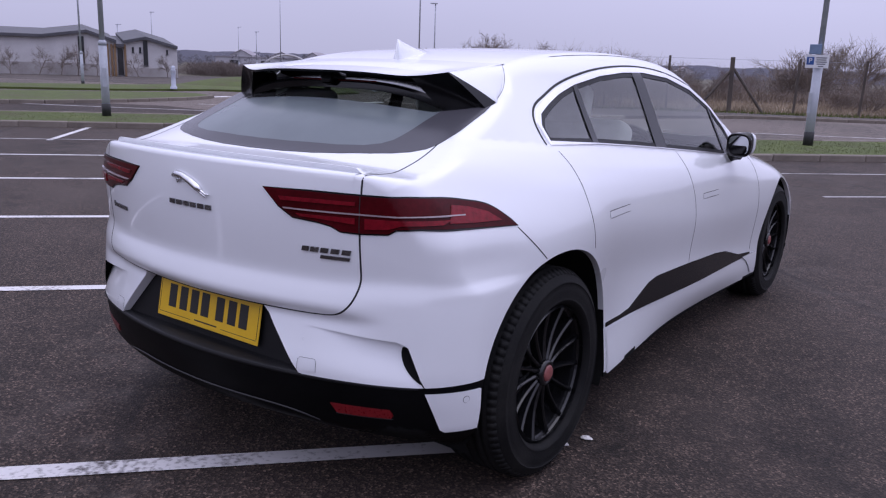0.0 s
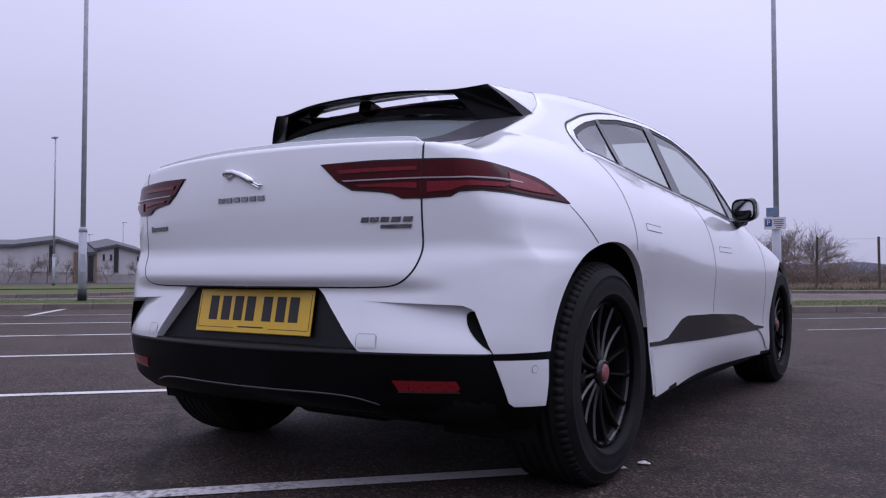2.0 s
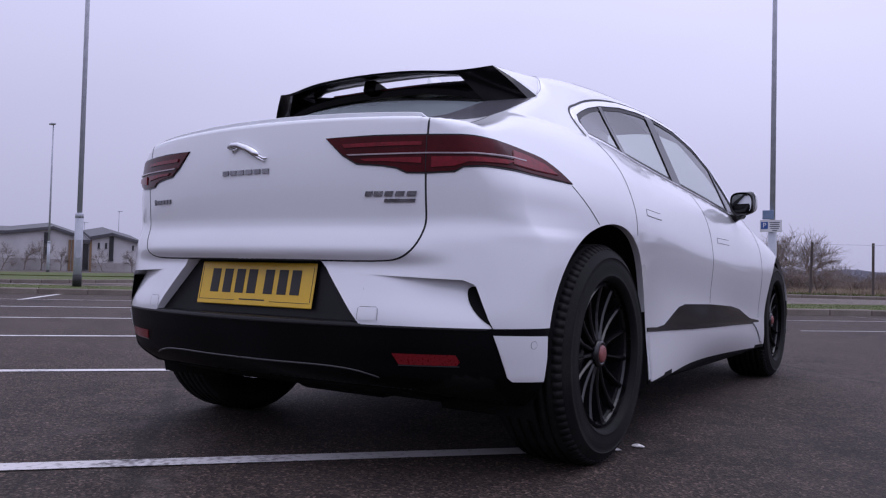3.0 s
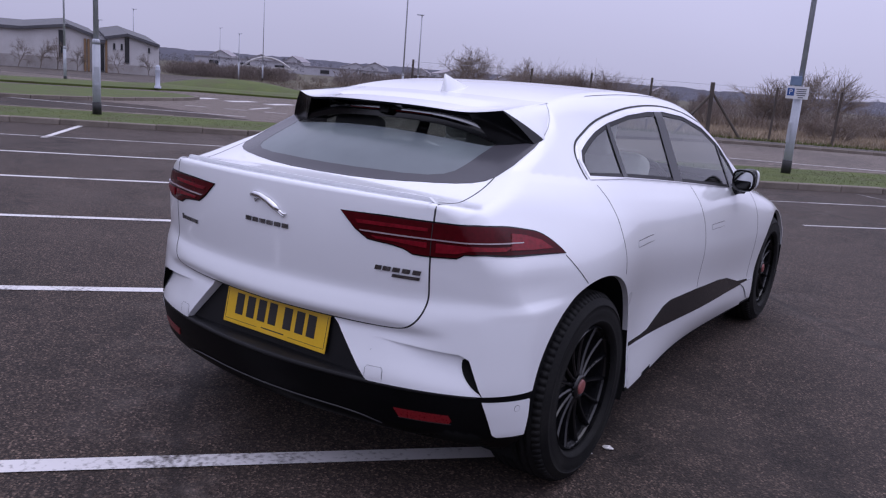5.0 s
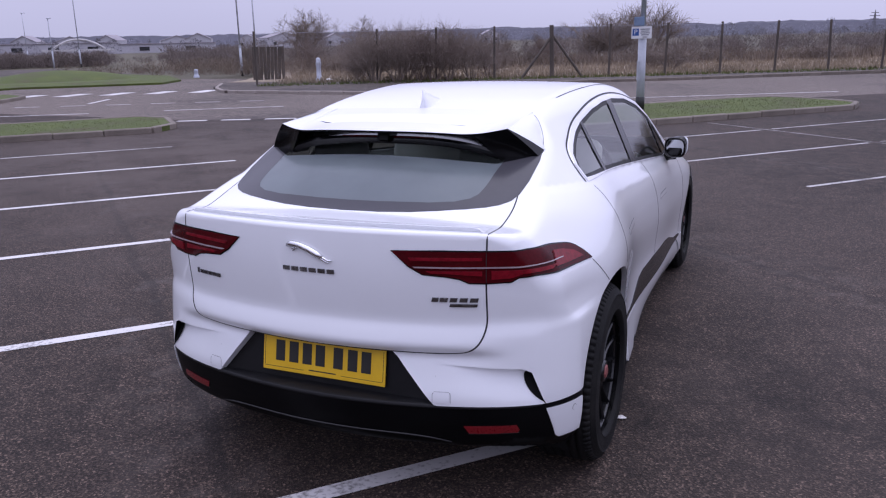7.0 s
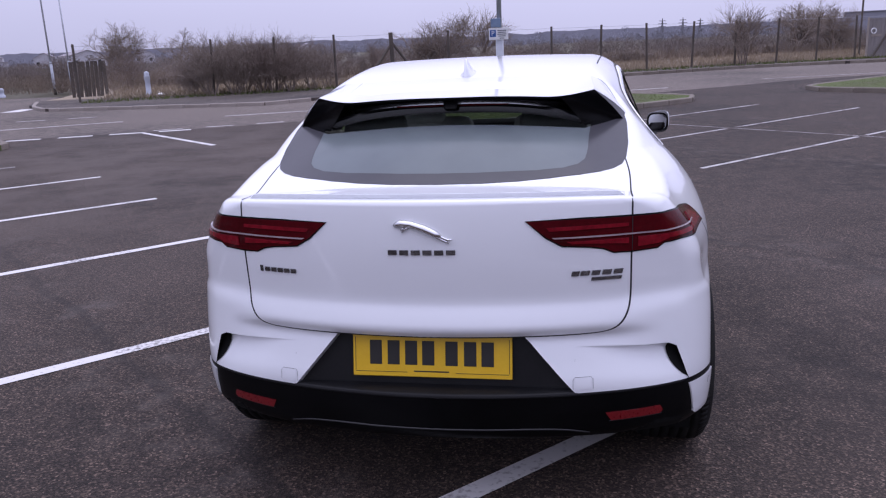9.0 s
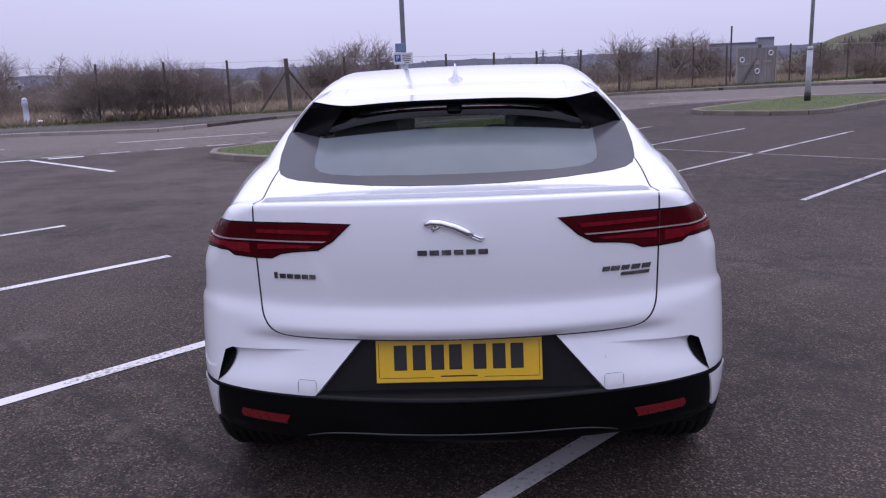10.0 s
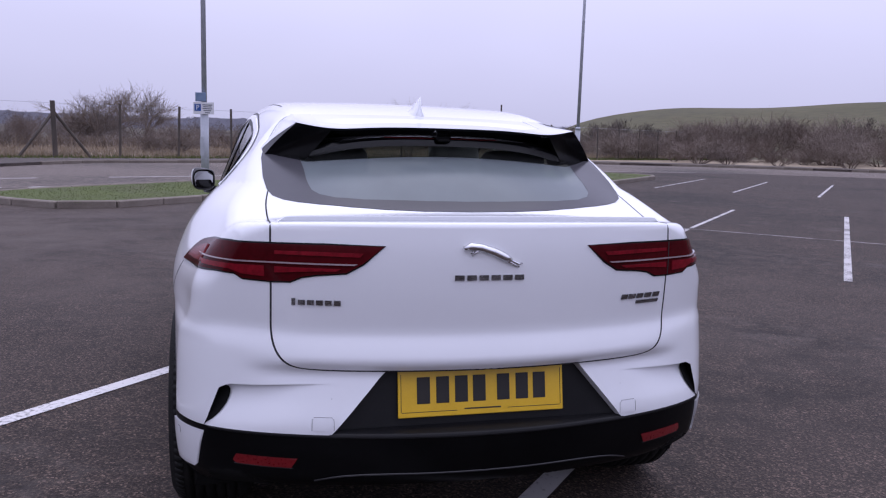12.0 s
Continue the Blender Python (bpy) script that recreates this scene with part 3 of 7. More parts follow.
# far pavement with its pale kerb
bm = slab(bmesh.new(), [(-17.3, 20.95), (-13.2, 20.75), (-9.3, 20.6), (-8.35, 22.2), (-7.0, 25.5), (-5.8, 27.55), (-2.0, 29.55), (3.2, 33.6), (8.2, 36.9), (17, 39.2), (26.5, 37.6), (37, 33), (49, 25.2), (50.4, 27.2), (38, 35.2), (27, 39.9), (17, 41.6), (7.2, 39.1), (1.6, 34.6), (-4.5, 30.4), (-13, 27.6), (-21.5, 26.2), (-19.6, 23.2)], -.2, .10)
pave = tagged(part("pavement", bm, PAVING), "tarmac pavement along the far side of the road", "pavement", kind="structure")
kerbs(pave, [(-20.9, 25.4), (-19.0, 22.6), (-17.3, 20.9), (-13.2, 20.68), (-9.3, 20.52), (-8.3, 22.2)], False, PALEKERB)
kerbs(pave, [(-7.0, 25.5), (-5.8, 27.5), (-2.0, 29.5), (3.2, 33.55), (8.2, 36.85), (12.5, 38.1), (17, 39.1), (22, 38.5), (26.5, 37.5), (32, 35.3), (37, 32.9), (43, 29.2), (49, 25.1)], False, KERB)
# grassed corner, footpath and bank on the far side of the side road
bm = slab(bmesh.new(), [(-72, 6), (-60, 15), (-46, 23), (-34, 27), (-30, 31), (-37, 38), (-46, 42), (-57, 49), (-68, 42), (-80, 16)], -.2, .012)
tagged(part("yard", bm, PAVING), "grey tarmac yard before the hall", "yard", kind="structure")
bm = slab(bmesh.new(), [(-21.5, 10.0), (-21.6, 12.8), (-22.2, 15.5), (-23.4, 17.5), (-25.0, 18.2), (-26.6, 18.0), (-28.4, 14.1), (-33, 5), (-40, -6), (-34, -8), (-25, 4)], -.2, .10)
verge = tagged(part("grass_verge", bm, GRASS), "kerbed grass verge beside the side road", "grass verge", kind="structure")
kerbs(verge, [(-34, -8.06), (-25, 3.94), (-21.44, 10.0), (-21.54, 12.8), (-22.14, 15.5), (-23.36, 17.56), (-25.0, 18.26)], False, KERB)
edge4 = [(-40, 4), (-34, 11.5), (-31.4, 15.5), (-30.2, 17.8), (-29.6, 22.4), (-27.4, 24.1), (-25.0, 26.3), (-26.2, 29), (-31, 33.5), (-36, 35.5), (-38.2, 31), (-37.4, 27), (-35.0, 20.6), (-37, 14)]
bm = bmesh.new()
rings = [[bm.verts.new((x, y, z)) for x, y in (inset(edge4, d) if d else edge4)] for d, z in ((0, -.1), (0.001, .09), (.7, .13), (1.5, .17))]
for r0, r1 in zip(rings, rings[1:]):
    for i in range(len(edge4)):
        bm.faces.new((r0[i], r0[(i + 1) % len(edge4)], r1[(i + 1) % len(edge4)], r1[i]))
bm.faces.new(rings[-1])
bmesh.ops.recalc_face_normals(bm, faces=bm.faces[:])
tagged(part("grass_bank", bm, GRASS), "low bank of mown grass beside a footpath", "grass bank", kind="structure")
verts = [(-33.2, 27.8, .62)]
for r in np.linspace(.08, 1, 12):
    verts += [(-33.2 + 5.2 * r * math.cos(a) * (1 + .10 * math.sin(3 * a)), 27.8 + 5.0 * r * math.sin(a), -.06 + .68 * (1 - r * r) ** 1.3) for a in np.linspace(0, math.tau, 36, endpoint=False)]
fs = [(0, 1 + i, 1 + (i + 1) % 36) for i in range(36)] + [(1 + k * 36 + i, 1 + (k + 1) * 36 + i, 1 + (k + 1) * 36 + (i + 1) % 36, 1 + k * 36 + (i + 1) % 36) for k in range(11) for i in range(36)]
tagged(shape("grass_mound", verts, fs, GRASS), "rounded mound of mown grass", "grass mound", kind="structure")
bm = slab(bmesh.new(), [(-24.5, 33.2), (-22.5, 29.2), (-21.5, 26.3), (-13, 27.7), (-4.5, 30.5), (1.6, 34.7), (7.2, 39.2), (17, 41.7), (27, 40), (38, 35.3), (60, 22), (75, 40), (40, 64), (0, 66), (-40, 62)], -.2, .06)
tagged(part("rough_field", bm, DRY), "pale dead grass behind the fence", "field", kind="structure")

# ---- the car's outer skin, as one field that is below zero inside ----
def spline(xs, ys):
    """A natural cubic through a few design values, straight beyond its ends."""
    xs, ys = np.array(xs, float), np.array(ys, float)
    n, h = len(xs), np.diff(xs)
    a, b = np.eye(n), np.zeros((n,) + ys.shape[1:])
    for i in range(1, n - 1):
        a[i, i - 1:i + 2] = h[i - 1], 2 * (h[i - 1] + h[i]), h[i]
        b[i] = 6 * ((ys[i + 1] - ys[i]) / h[i] - (ys[i] - ys[i - 1]) / h[i - 1])
    m = np.linalg.solve(a, b)

    def at(x):
        x = np.clip(np.asarray(x, float), xs[0], xs[-1])
        i = np.clip(np.searchsorted(xs, x) - 1, 0, n - 2)
        p, q, d = x - xs[i], xs[i + 1] - x, h[i]
        if ys.ndim > 1:
            p, q, d = p[..., None], q[..., None], d[..., None]
        return (m[i] * q**3 + m[i + 1] * p**3) / (6 * d) + (ys[i] / d - m[i] * d / 6) * q + (ys[i + 1] / d - m[i + 1] * d / 6) * p
    return at


def step(x, a, b):
    t = np.clip((x - a) / (b - a), 0, 1)
    return t * t * (3 - 2 * t)


def rounded(a, b, r):
    """The larger of two fields, with a fillet of radius r where they meet."""
    return np.minimum(np.maximum(a, b), -r) + np.hypot(np.maximum(a + r, 0), np.maximum(b + r, 0))


# half widths below the belt line: stations along the car, depths below the belt
DEEP = [0, .03, .08, .15, .25, .33, .50, .68, .87, 1.0]
SIDE = spline([-.8, -.4, 0, .55, 1.5, 2.3, 3.0, 3.8], [
    [.512, .577, .647, .712, .772, .802, .830, .860, .857, .832],
    [.597, .655, .720, .775, .840, .868, .885, .904, .893, .853],
    [.745, .785, .832, .880, .924, .938, .936, .928, .91, .88],
    [.781, .807, .845, .880, .906, .910, .893, .893, .912, .90],
    [.817, .840, .868, .888, .902, .906, .892, .900, .830, .78],
    [.838, .858, .880, .900, .912, .912, .897, .900, .835, .79],
    [.79, .822, .872, .908, .924, .924, .916, .91, .89, .86],
    [.54, .60, .68, .75, .81, .84, .85, .85, .81, .75]])
LEAN = spline([-.8, -.3, 0, .2, .55, 1.05, 1.7, 2.6, 3.8], [.9, .9, .86, .84, .60, .43, .40, .40, .40])
HOOD = spline([2.3, 2.45, 2.70, 3.1, 3.45, 3.7, 3.9], [1.03, 1.01, .972, .925, .855, .77, .66])


def TOP(y):
    """The middle line from above: tail deck, rear glass, roof, windscreen, bonnet."""
    y = np.asarray(y, float)
    deck = 1.083 + .004 * (y + .6)
    low = np.where(y > 1.4, HOOD(y), deck)
    glass, roof, screen = 1.086 + .403 * (y + .51), 1.477 - .1 * (y - 1.1) ** 2, 1.060 - .54 * (y - 2.40)
    glass = glass + .06 * step(y, .11, .25)
    high = (glass + roof - np.hypot(glass - roof, .012)) / 2
    high = (high + screen - np.hypot(high - screen, .06)) / 2
    return (high + low + np.hypot(high - low, .012)) / 2


CROWN = spline([-.9, -.55, -.44, 0, .1, .25, .6, 1.6, 2.2, 2.7, 3.9], [.040, .045, .075, .085, .075, .035, .03, .04, .07, .08, .14])


def BULGE(y):
    """The rear glass stands proud of a straight line, most of all behind the spoiler."""
    q = np.clip((np.asarray(y, float) + .52) / .62, 0, 1)
    return .300 * q**1.3 * (1 - q) ** 1.5


FILLET = spline([-.9, -.3, 0, .25, .5, .8, 1.5, 2.3, 2.8, 3.9], [.022, .022, .028, .034, .065, .09, .09, .05, .07, .12])
BACK = spline([.18, .27, .31, .35, .40, .45, .475, .55, .62, .648, .665, .68, .70, .735, .752, .765, .80, .85, .95, 1.03, 1.09, 1.2],
              [-.55, -.69, -.745, -.762, -.775, -.783, -.786, -.772, -.752, -.750, -.7635, -.7700, -.7675, -.7555, -.7497, -.7480, -.7497, -.7540, -.757, -.752, -.745, -.73])


def belt(y):
    return 1.14 - .0825 * y


def half_width(y, z):
    y = np.clip(y, -.8, 3.8)
    deep = belt(y) - z
    table = SIDE(y)
    d = np.clip(deep, 0, 1.0)
    i = np.clip(np.searchsorted(DEEP, d) - 1, 0, len(DEEP) - 2)
    xs = np.array(DEEP)
    w = xs[i + 1] - xs[i]
    t = (d - xs[i]) / w
    take = lambda k: np.take_along_axis(table, np.clip(k, 0, len(DEEP) - 1)[..., None], -1)[..., 0]
    p0, p1 = take(i), take(i + 1)
    lo, hi = np.maximum(i - 1, 0), np.minimum(i + 2, len(DEEP) - 1)
    m0 = (p1 - take(lo)) / (xs[i + 1] - xs[lo]) * w
    m1 = (take(hi) - p0) / (xs[hi] - xs[i]) * w
    low = p0 * (2 * t**3 - 3 * t**2 + 1) + m0 * (t**3 - 2 * t**2 + t) + p1 * (3 * t**2 - 2 * t**3) + m1 * (t**3 - t**2)
    # a soft shoulder runs round from the tailgate to the rear wheel arch
    low = low + (.013 * step(-z, -.770, -.725) * (1 - step(-z, -.69, -.50)) - .007 * np.exp(-((z - .81) / .05) ** 2)) * step(-y, .10, .40)
    high = take(np.zeros_like(i)) + LEAN(y) * np.minimum(deep, 0)
    return np.where(deep >= 0, low, high)


CORNER = spline([.18, .27, .31, .35, .40, .45, .475, .55, .62, .68, .72, .745, .765, .80, .85, .95, 1.03, 1.09, 1.2],
                [-.55, -.69, -.745, -.762, -.775, -.783, -.786, -.782, -.776, -.7700, -.7640, -.7560, -.7500, -.7500, -.7540, -.757, -.752, -.745, -.73])


def rear_end(x, z):
    ax = np.abs(x)
    y = BACK(z) + (CORNER(z) - BACK(z)) * step(ax, .50, .74) + .255 * ax**2 + .05 * (ax / .85) ** 8
    return y


def skin(x, y, z):
    ax = np.abs(x)
    side = ax - half_width(y, z)
    top = z - (TOP(y) - CROWN(y) * ax**2 + BULGE(y) * np.maximum(1 - (ax / .62) ** 2, 0) ** 1.3)
    f = rounded(side * .85, top * .9, FILLET(y))
    f = rounded(f, rear_end(x, z) - y, .012 + .065 * step(ax, .60, .80) * (1 - .55 * step(z, .70, .80) * (1 - step(z, .85, .97))))
    nose = y - (3.80 - .34 * ax**2 - .9 * np.maximum(.45 - z, 0) ** 1.5)
    f = rounded(f, nose * .9, .10)
    return np.maximum(f, .215 + .075 * step(-y, .25, .75) - z)


def slope(p):
    """Outward unit normals of the skin."""
    e = 2e-3
    g = np.stack([skin(*(p + e * d).T) - skin(*(p - e * d).T) for d in np.eye(3)], -1)
    return g / np.linalg.norm(g, axis=-1, keepdims=True).clip(1e-9)


def meet(inner, way, far):
    """Where rays from inside points leave the skin."""
    lo, hi = np.zeros(len(inner)), np.full(len(inner), float(far))
    for _ in range(26):
        mid = (lo + hi) / 2
        out = skin(*(inner + way * mid[:, None]).T) > 0
        hi, lo = np.where(out, mid, hi), np.where(out, lo, mid)
    return inner + way * hi[:, None]


def on_skin(kind, a, b):
    """Points of the skin from two coordinates: rear (x, z), side (y, z), top (x, y), corner (bearing, z)."""
    a, b = np.asarray(a, float), np.asarray(b, float)
    o, i = np.zeros_like(a), np.ones_like(a)
    if kind == "rear":
        return meet(np.stack([a, .15 * i, b], -1), np.stack([o, -i, o], -1), 1.4)
    if kind == "side":
        return meet(np.stack([.2 * i, a, b], -1), np.stack([i, o, o], -1), 1.2)
    if kind == "top":
        return meet(np.stack([a, b, .85 * i], -1), np.stack([o, o, i], -1), 1.2)
    t = np.radians(a)
    return meet(np.stack([.35 * i, -.1 * i, b], -1), np.stack([np.cos(t), -np.sin(t), o], -1), 1.5)


def bearing(x, y):
    return math.degrees(math.atan2(-(y + .1), x - .35))



# ---- the car ----
car = tagged(new("car"), "white electric crossover parked across a painted bay line", "car")
car.location.x = .004
ARCHES = ((.015, .365, .432), (2.985, .365, .408))
WINDOW = [(.165, 1.135), (.172, 1.185), (.215, 1.222), (.30, 1.252), (.42, 1.290), (.56, 1.325), (.78, 1.360), (1.0, 1.377), (1.2, 1.380), (1.45, 1.360), (1.70, 1.305), (1.92, 1.215), (2.06, 1.110), (2.15, 1.020), (2.165, .985),
          (1.96, .982), (1.56, 1.020), (1.17, 1.056), (.87, 1.082), (.54, 1.108)]
REARGLASS = [(0, -.512), (.15, -.506), (.27, -.491), (.37, -.468), (.467, -.435), (.53, -.404), (.575, -.370), (.606, -.330), (.622, -.28), (.632, -.19), (.633, -.05), (.622, .03), (.60, .085), (.55, .105), (0, .105)]
INNERGLASS = [(0, -.462), (.15, -.457), (.30, -.440), (.40, -.415), (.455, -.388), (.482, -.352), (.494, -.27), (.506, -.10), (.51, .04), (.48, .085), (0, .09)]
SCREEN = [(0, 1.64), (.30, 1.645), (.52, 1.68), (.62, 1.78), (.70, 2.05), (.755, 2.30), (.70, 2.385), (.45, 2.44), (0, 2.46)]


def inside(poly, a, b):
    hit = np.zeros(np.shape(a), bool)
    for (x0, y0), (x1, y1) in zip(poly, poly[1:] + poly[:1]):
        if y0 != y1:
            hit ^= ((y0 > b) != (y1 > b)) & (a < (x1 - x0) * (b - y0) / (y1 - y0) + x0)
    return hit


def shrunk(poly, d):
    return inset(poly, d)


def full(poly):
    """Both halves of a half outline that begins and ends on the middle line."""
    return poly + [(-x, y) for x, y in reversed(poly) if x > 1e-6]


def skin_shape(name, verts, faces, mat, parent, label="", lift=None):
    """A mesh lying on the skin, shaded by the skin's own normals."""
    ob = shape(name, verts, faces, mat, parent, label)
    ob.data.normals_split_custom_set_from_vertices([tuple(n) for n in slope(np.array(verts))])
    return ob


# the skin as one grid: rings round a spine, closed by a fan of rays at either end
half = 201
spine = [(.25, a) for a in np.linspace(89.985, 0, 132)] + [(y, 0) for y in np.linspace(.25, 2.9, 112)[1:]] + [(2.9, -a) for a in np.linspace(0, 89, 36)[1:]]
phi = np.linspace(0, math.pi, half)
oy, al = np.array([s[0] for s in spine]), np.radians([s[1] for s in spine])
way = np.stack([np.sin(phi)[None] * np.cos(al)[:, None], -np.sin(al)[:, None] * np.ones(half)[None], np.cos(phi)[None] * np.cos(al)[:, None]], -1).reshape(-1, 3)
core = np.stack([np.zeros(len(way)), np.repeat(oy, half), np.full(len(way), .70)], -1)
grid = meet(core, way, 2.2).reshape(len(spine), half, 3)
grid[:, 0, 0] = grid[:, -1, 0] = 0
# trim the grid to the wheel arches
ring = np.concatenate([grid, grid[:, -2:0:-1] * [-1, 1, 1]], 1)
rows, cols = ring.shape[:2]
pts = ring.reshape(-1, 3)
ids = np.arange(rows * cols).reshape(rows, cols)
quads = np.stack([ids[:-1], np.roll(ids, -1, 1)[:-1], np.roll(ids, -1, 1)[1:], ids[1:]], -1).reshape(-1, 4)
mid = pts[quads].mean(1)
cx, cy, cz = mid.T
ax = np.abs(cx)
gone = np.zeros(len(quads), bool)
for wy, wz, wr in ARCHES:
    gone |= (np.hypot(cy - wy, cz - wz) < wr) & (ax > .5) & (cz < .95)
    gone |= (np.abs(cy - wy) < wr) & (cz < wz) & (ax > .5)
edge_of = np.zeros(len(pts), int)
np.add.at(edge_of, quads[~gone].ravel(), 1)
lost = np.zeros(len(pts), int)
np.add.at(lost, quads[gone].ravel(), 1)
rim = (edge_of > 0) & (lost > 0)
for wy, wz, wr in ARCHES:
    near = rim & (np.abs(pts[:, 1] - wy) < wr + .1) & (pts[:, 2] > wz - .02)
    d = pts[near, 1:] - (wy, wz)
    d *= wr / np.linalg.norm(d, axis=1, keepdims=True)
    s = np.sign(pts[near, 0])
    moved = on_skin("side", d[:, 0] + wy, d[:, 1] + wz)
    pts[near] = moved * np.stack([s, np.ones_like(s), np.ones_like(s)], -1)
    low = rim & (np.abs(pts[:, 1] - wy) < wr + .1) & (pts[:, 2] <= wz - .02)
    pts[low, 1] = np.where(pts[low, 1] < wy, wy - wr, wy + wr)
mid = pts[quads].mean(1)
cx, cy, cz = mid.T
ax = np.abs(cx)
glazed = (inside(shrunk(WINDOW, .004), cy, cz) & (ax > .55)) | (inside(shrunk(full(REARGLASS), .02), cx, cy) & (cz > 1.0)) | (inside(shrunk(full(SCREEN), .03), cx, cy) & (cz > .9))


def snap(flags, outline, kind):
    """Draws the cut's ragged rim out to the outline of the opening."""
    hit, kept = np.zeros(len(pts), bool), np.zeros(len(pts), bool)
    hit[np.unique(quads[flags])] = True
    kept[np.unique(quads[~flags & ~gone])] = True
    ids2 = np.nonzero(hit & kept)[0]
    flat = pts[ids2][:, [0, 1]] if kind == "top" else pts[ids2][:, [1, 2]]
    ring = np.array(outline + outline[:1])
    best, near = np.full(len(ids2), 9.0), flat.copy()
    for a, b in zip(ring, ring[1:]):
        q = np.clip(((flat - a) @ (b - a)) / max((b - a) @ (b - a), 1e-9), 0, 1)
        c = a + q[:, None] * (b - a)
        d = np.linalg.norm(flat - c, axis=1)
        near[d < best] = c[d < best]
        best = np.minimum(best, d)
    ok = best < .03
    ids2, near = ids2[ok], near[ok]
    on = on_skin(kind, near[:, 0], near[:, 1])
    if kind == "side":
        on[:, 0] *= np.sign(pts[ids2, 0])
    pts[ids2] = on


snap(inside(shrunk(WINDOW, .004), cy, cz) & (ax > .55) & ~gone, shrunk(WINDOW, .008), "side")
snap(inside(shrunk(full(SCREEN), .03), cx, cy) & (cz > .9) & ~gone, shrunk(full(SCREEN), .02), "top")
snap(inside(shrunk(full(REARGLASS), .02), cx, cy) & (cz > 1.0) & ~gone, shrunk(full(REARGLASS), .018), "top")
lid_x = .624 - .10 * np.clip((.74 - cz) / .09, 0, 1) ** 2.2
lid = (cy < .11) & (ax < np.where(cz > .76, .624, lid_x)) & (cz > .650) & ((cz < 1.2) | (cy < .1)) & ((cy < -.2) | (cz > 1.12))
shut = (cz < .985 + (cy + .42) * -.75) & (cy < .1) & ~((cz > .905) & (ax > .60))
bumper = (cy < -.0) & ~lid & shut & (cz > .2)
under = (cz < .235) | ((cy < .2) & (cy > -.62) & (cz < .33) & (ax < .8))
doors = (ax > .6) & (cz > .43) & (cz < belt(cy) + .002)
rear_door, front_door = doors & (cy > .195) & (cy < 1.36), doors & (cy >= 1.36) & (cy < 2.42)
roof = (cz > belt(cy) + .10) & (cy > .11) & (cy < 1.72) & (ax < .6) & (cz > 1.36)
bonnet = (cy > 2.44) & (cy < 3.62) & (ax < .72) & (cz > .68)
nose = (cy > 3.42) & ~bonnet
sill = (cz <= .43) & (ax > .6) & (cy > .3) & (cy < 2.62)
left = ~gone & ~glazed
REGIONS = []
for name, pick, label in (("underbody", under, "black underbody"), ("tailgate", lid, ""), ("rear_bumper", bumper, ""), ("roof_panel", roof, ""), ("bonnet", bonnet, ""), ("front_bumper", nose, "")):
    REGIONS.append((name, pick & left, label))
    left &= ~pick
for name, pick in (("rear_door", rear_door), ("front_door", front_door), ("sill", sill)):
    for side in (1, -1):
        chosen = pick & left & (np.sign(cx) == side)
        REGIONS.append((name, chosen, ""))
        left &= ~chosen
REGIONS.append(("body_side", left, ""))
panel = {}
for name, pick, label in REGIONS:
    use = quads[pick]
    if not len(use):
        continue
    keep, back = np.unique(use, return_inverse=True)
    verts, faces = pts[keep], back.reshape(-1, 4)
    if name in ("rear_bumper", "tailgate"):
        continue
    ob = skin_shape(name, verts, faces, MATTBLACK if name == "underbody" else PAINT, car, label)
    panel.setdefault(name, ob)


# the tail: cut cleanly along the lid's lower edge, the plate recess and the bumper scoops
TAIL = [n for n, r in enumerate(REGIONS) if r[0] in ("rear_bumper", "tailgate")]
use = quads[REGIONS[TAIL[0]][1] | REGIONS[TAIL[1]][1]]
keep, back = np.unique(use, return_inverse=True)
bm = bmesh.new()
vs = [bm.verts.new(v) for v in pts[keep]]
for f in back.reshape(-1, 4):
    if len(set(f)) == 4:
        bm.faces.new([vs[i] for i in f])
PLATE_TOP, PLATE_LOW, EDGE = (.300, .650), (.457, .468), .468
SCOOP = [(.36, .6145), (.742, .6020), (.770, .5860), (.814, EDGE), (.36, EDGE)]
BROW = [(.455, .6114), (.742, .6020), (.770, .5860)]


def cut(a, b):
    d = Vector((b[0] - a[0], 0, b[1] - a[1]))
    bmesh.ops.bisect_plane(bm, geom=bm.verts[:] + bm.edges[:] + bm.faces[:], plane_co=(a[0], 0, a[1]), plane_no=(-d.z, 0, d.x), dist=1e-4)


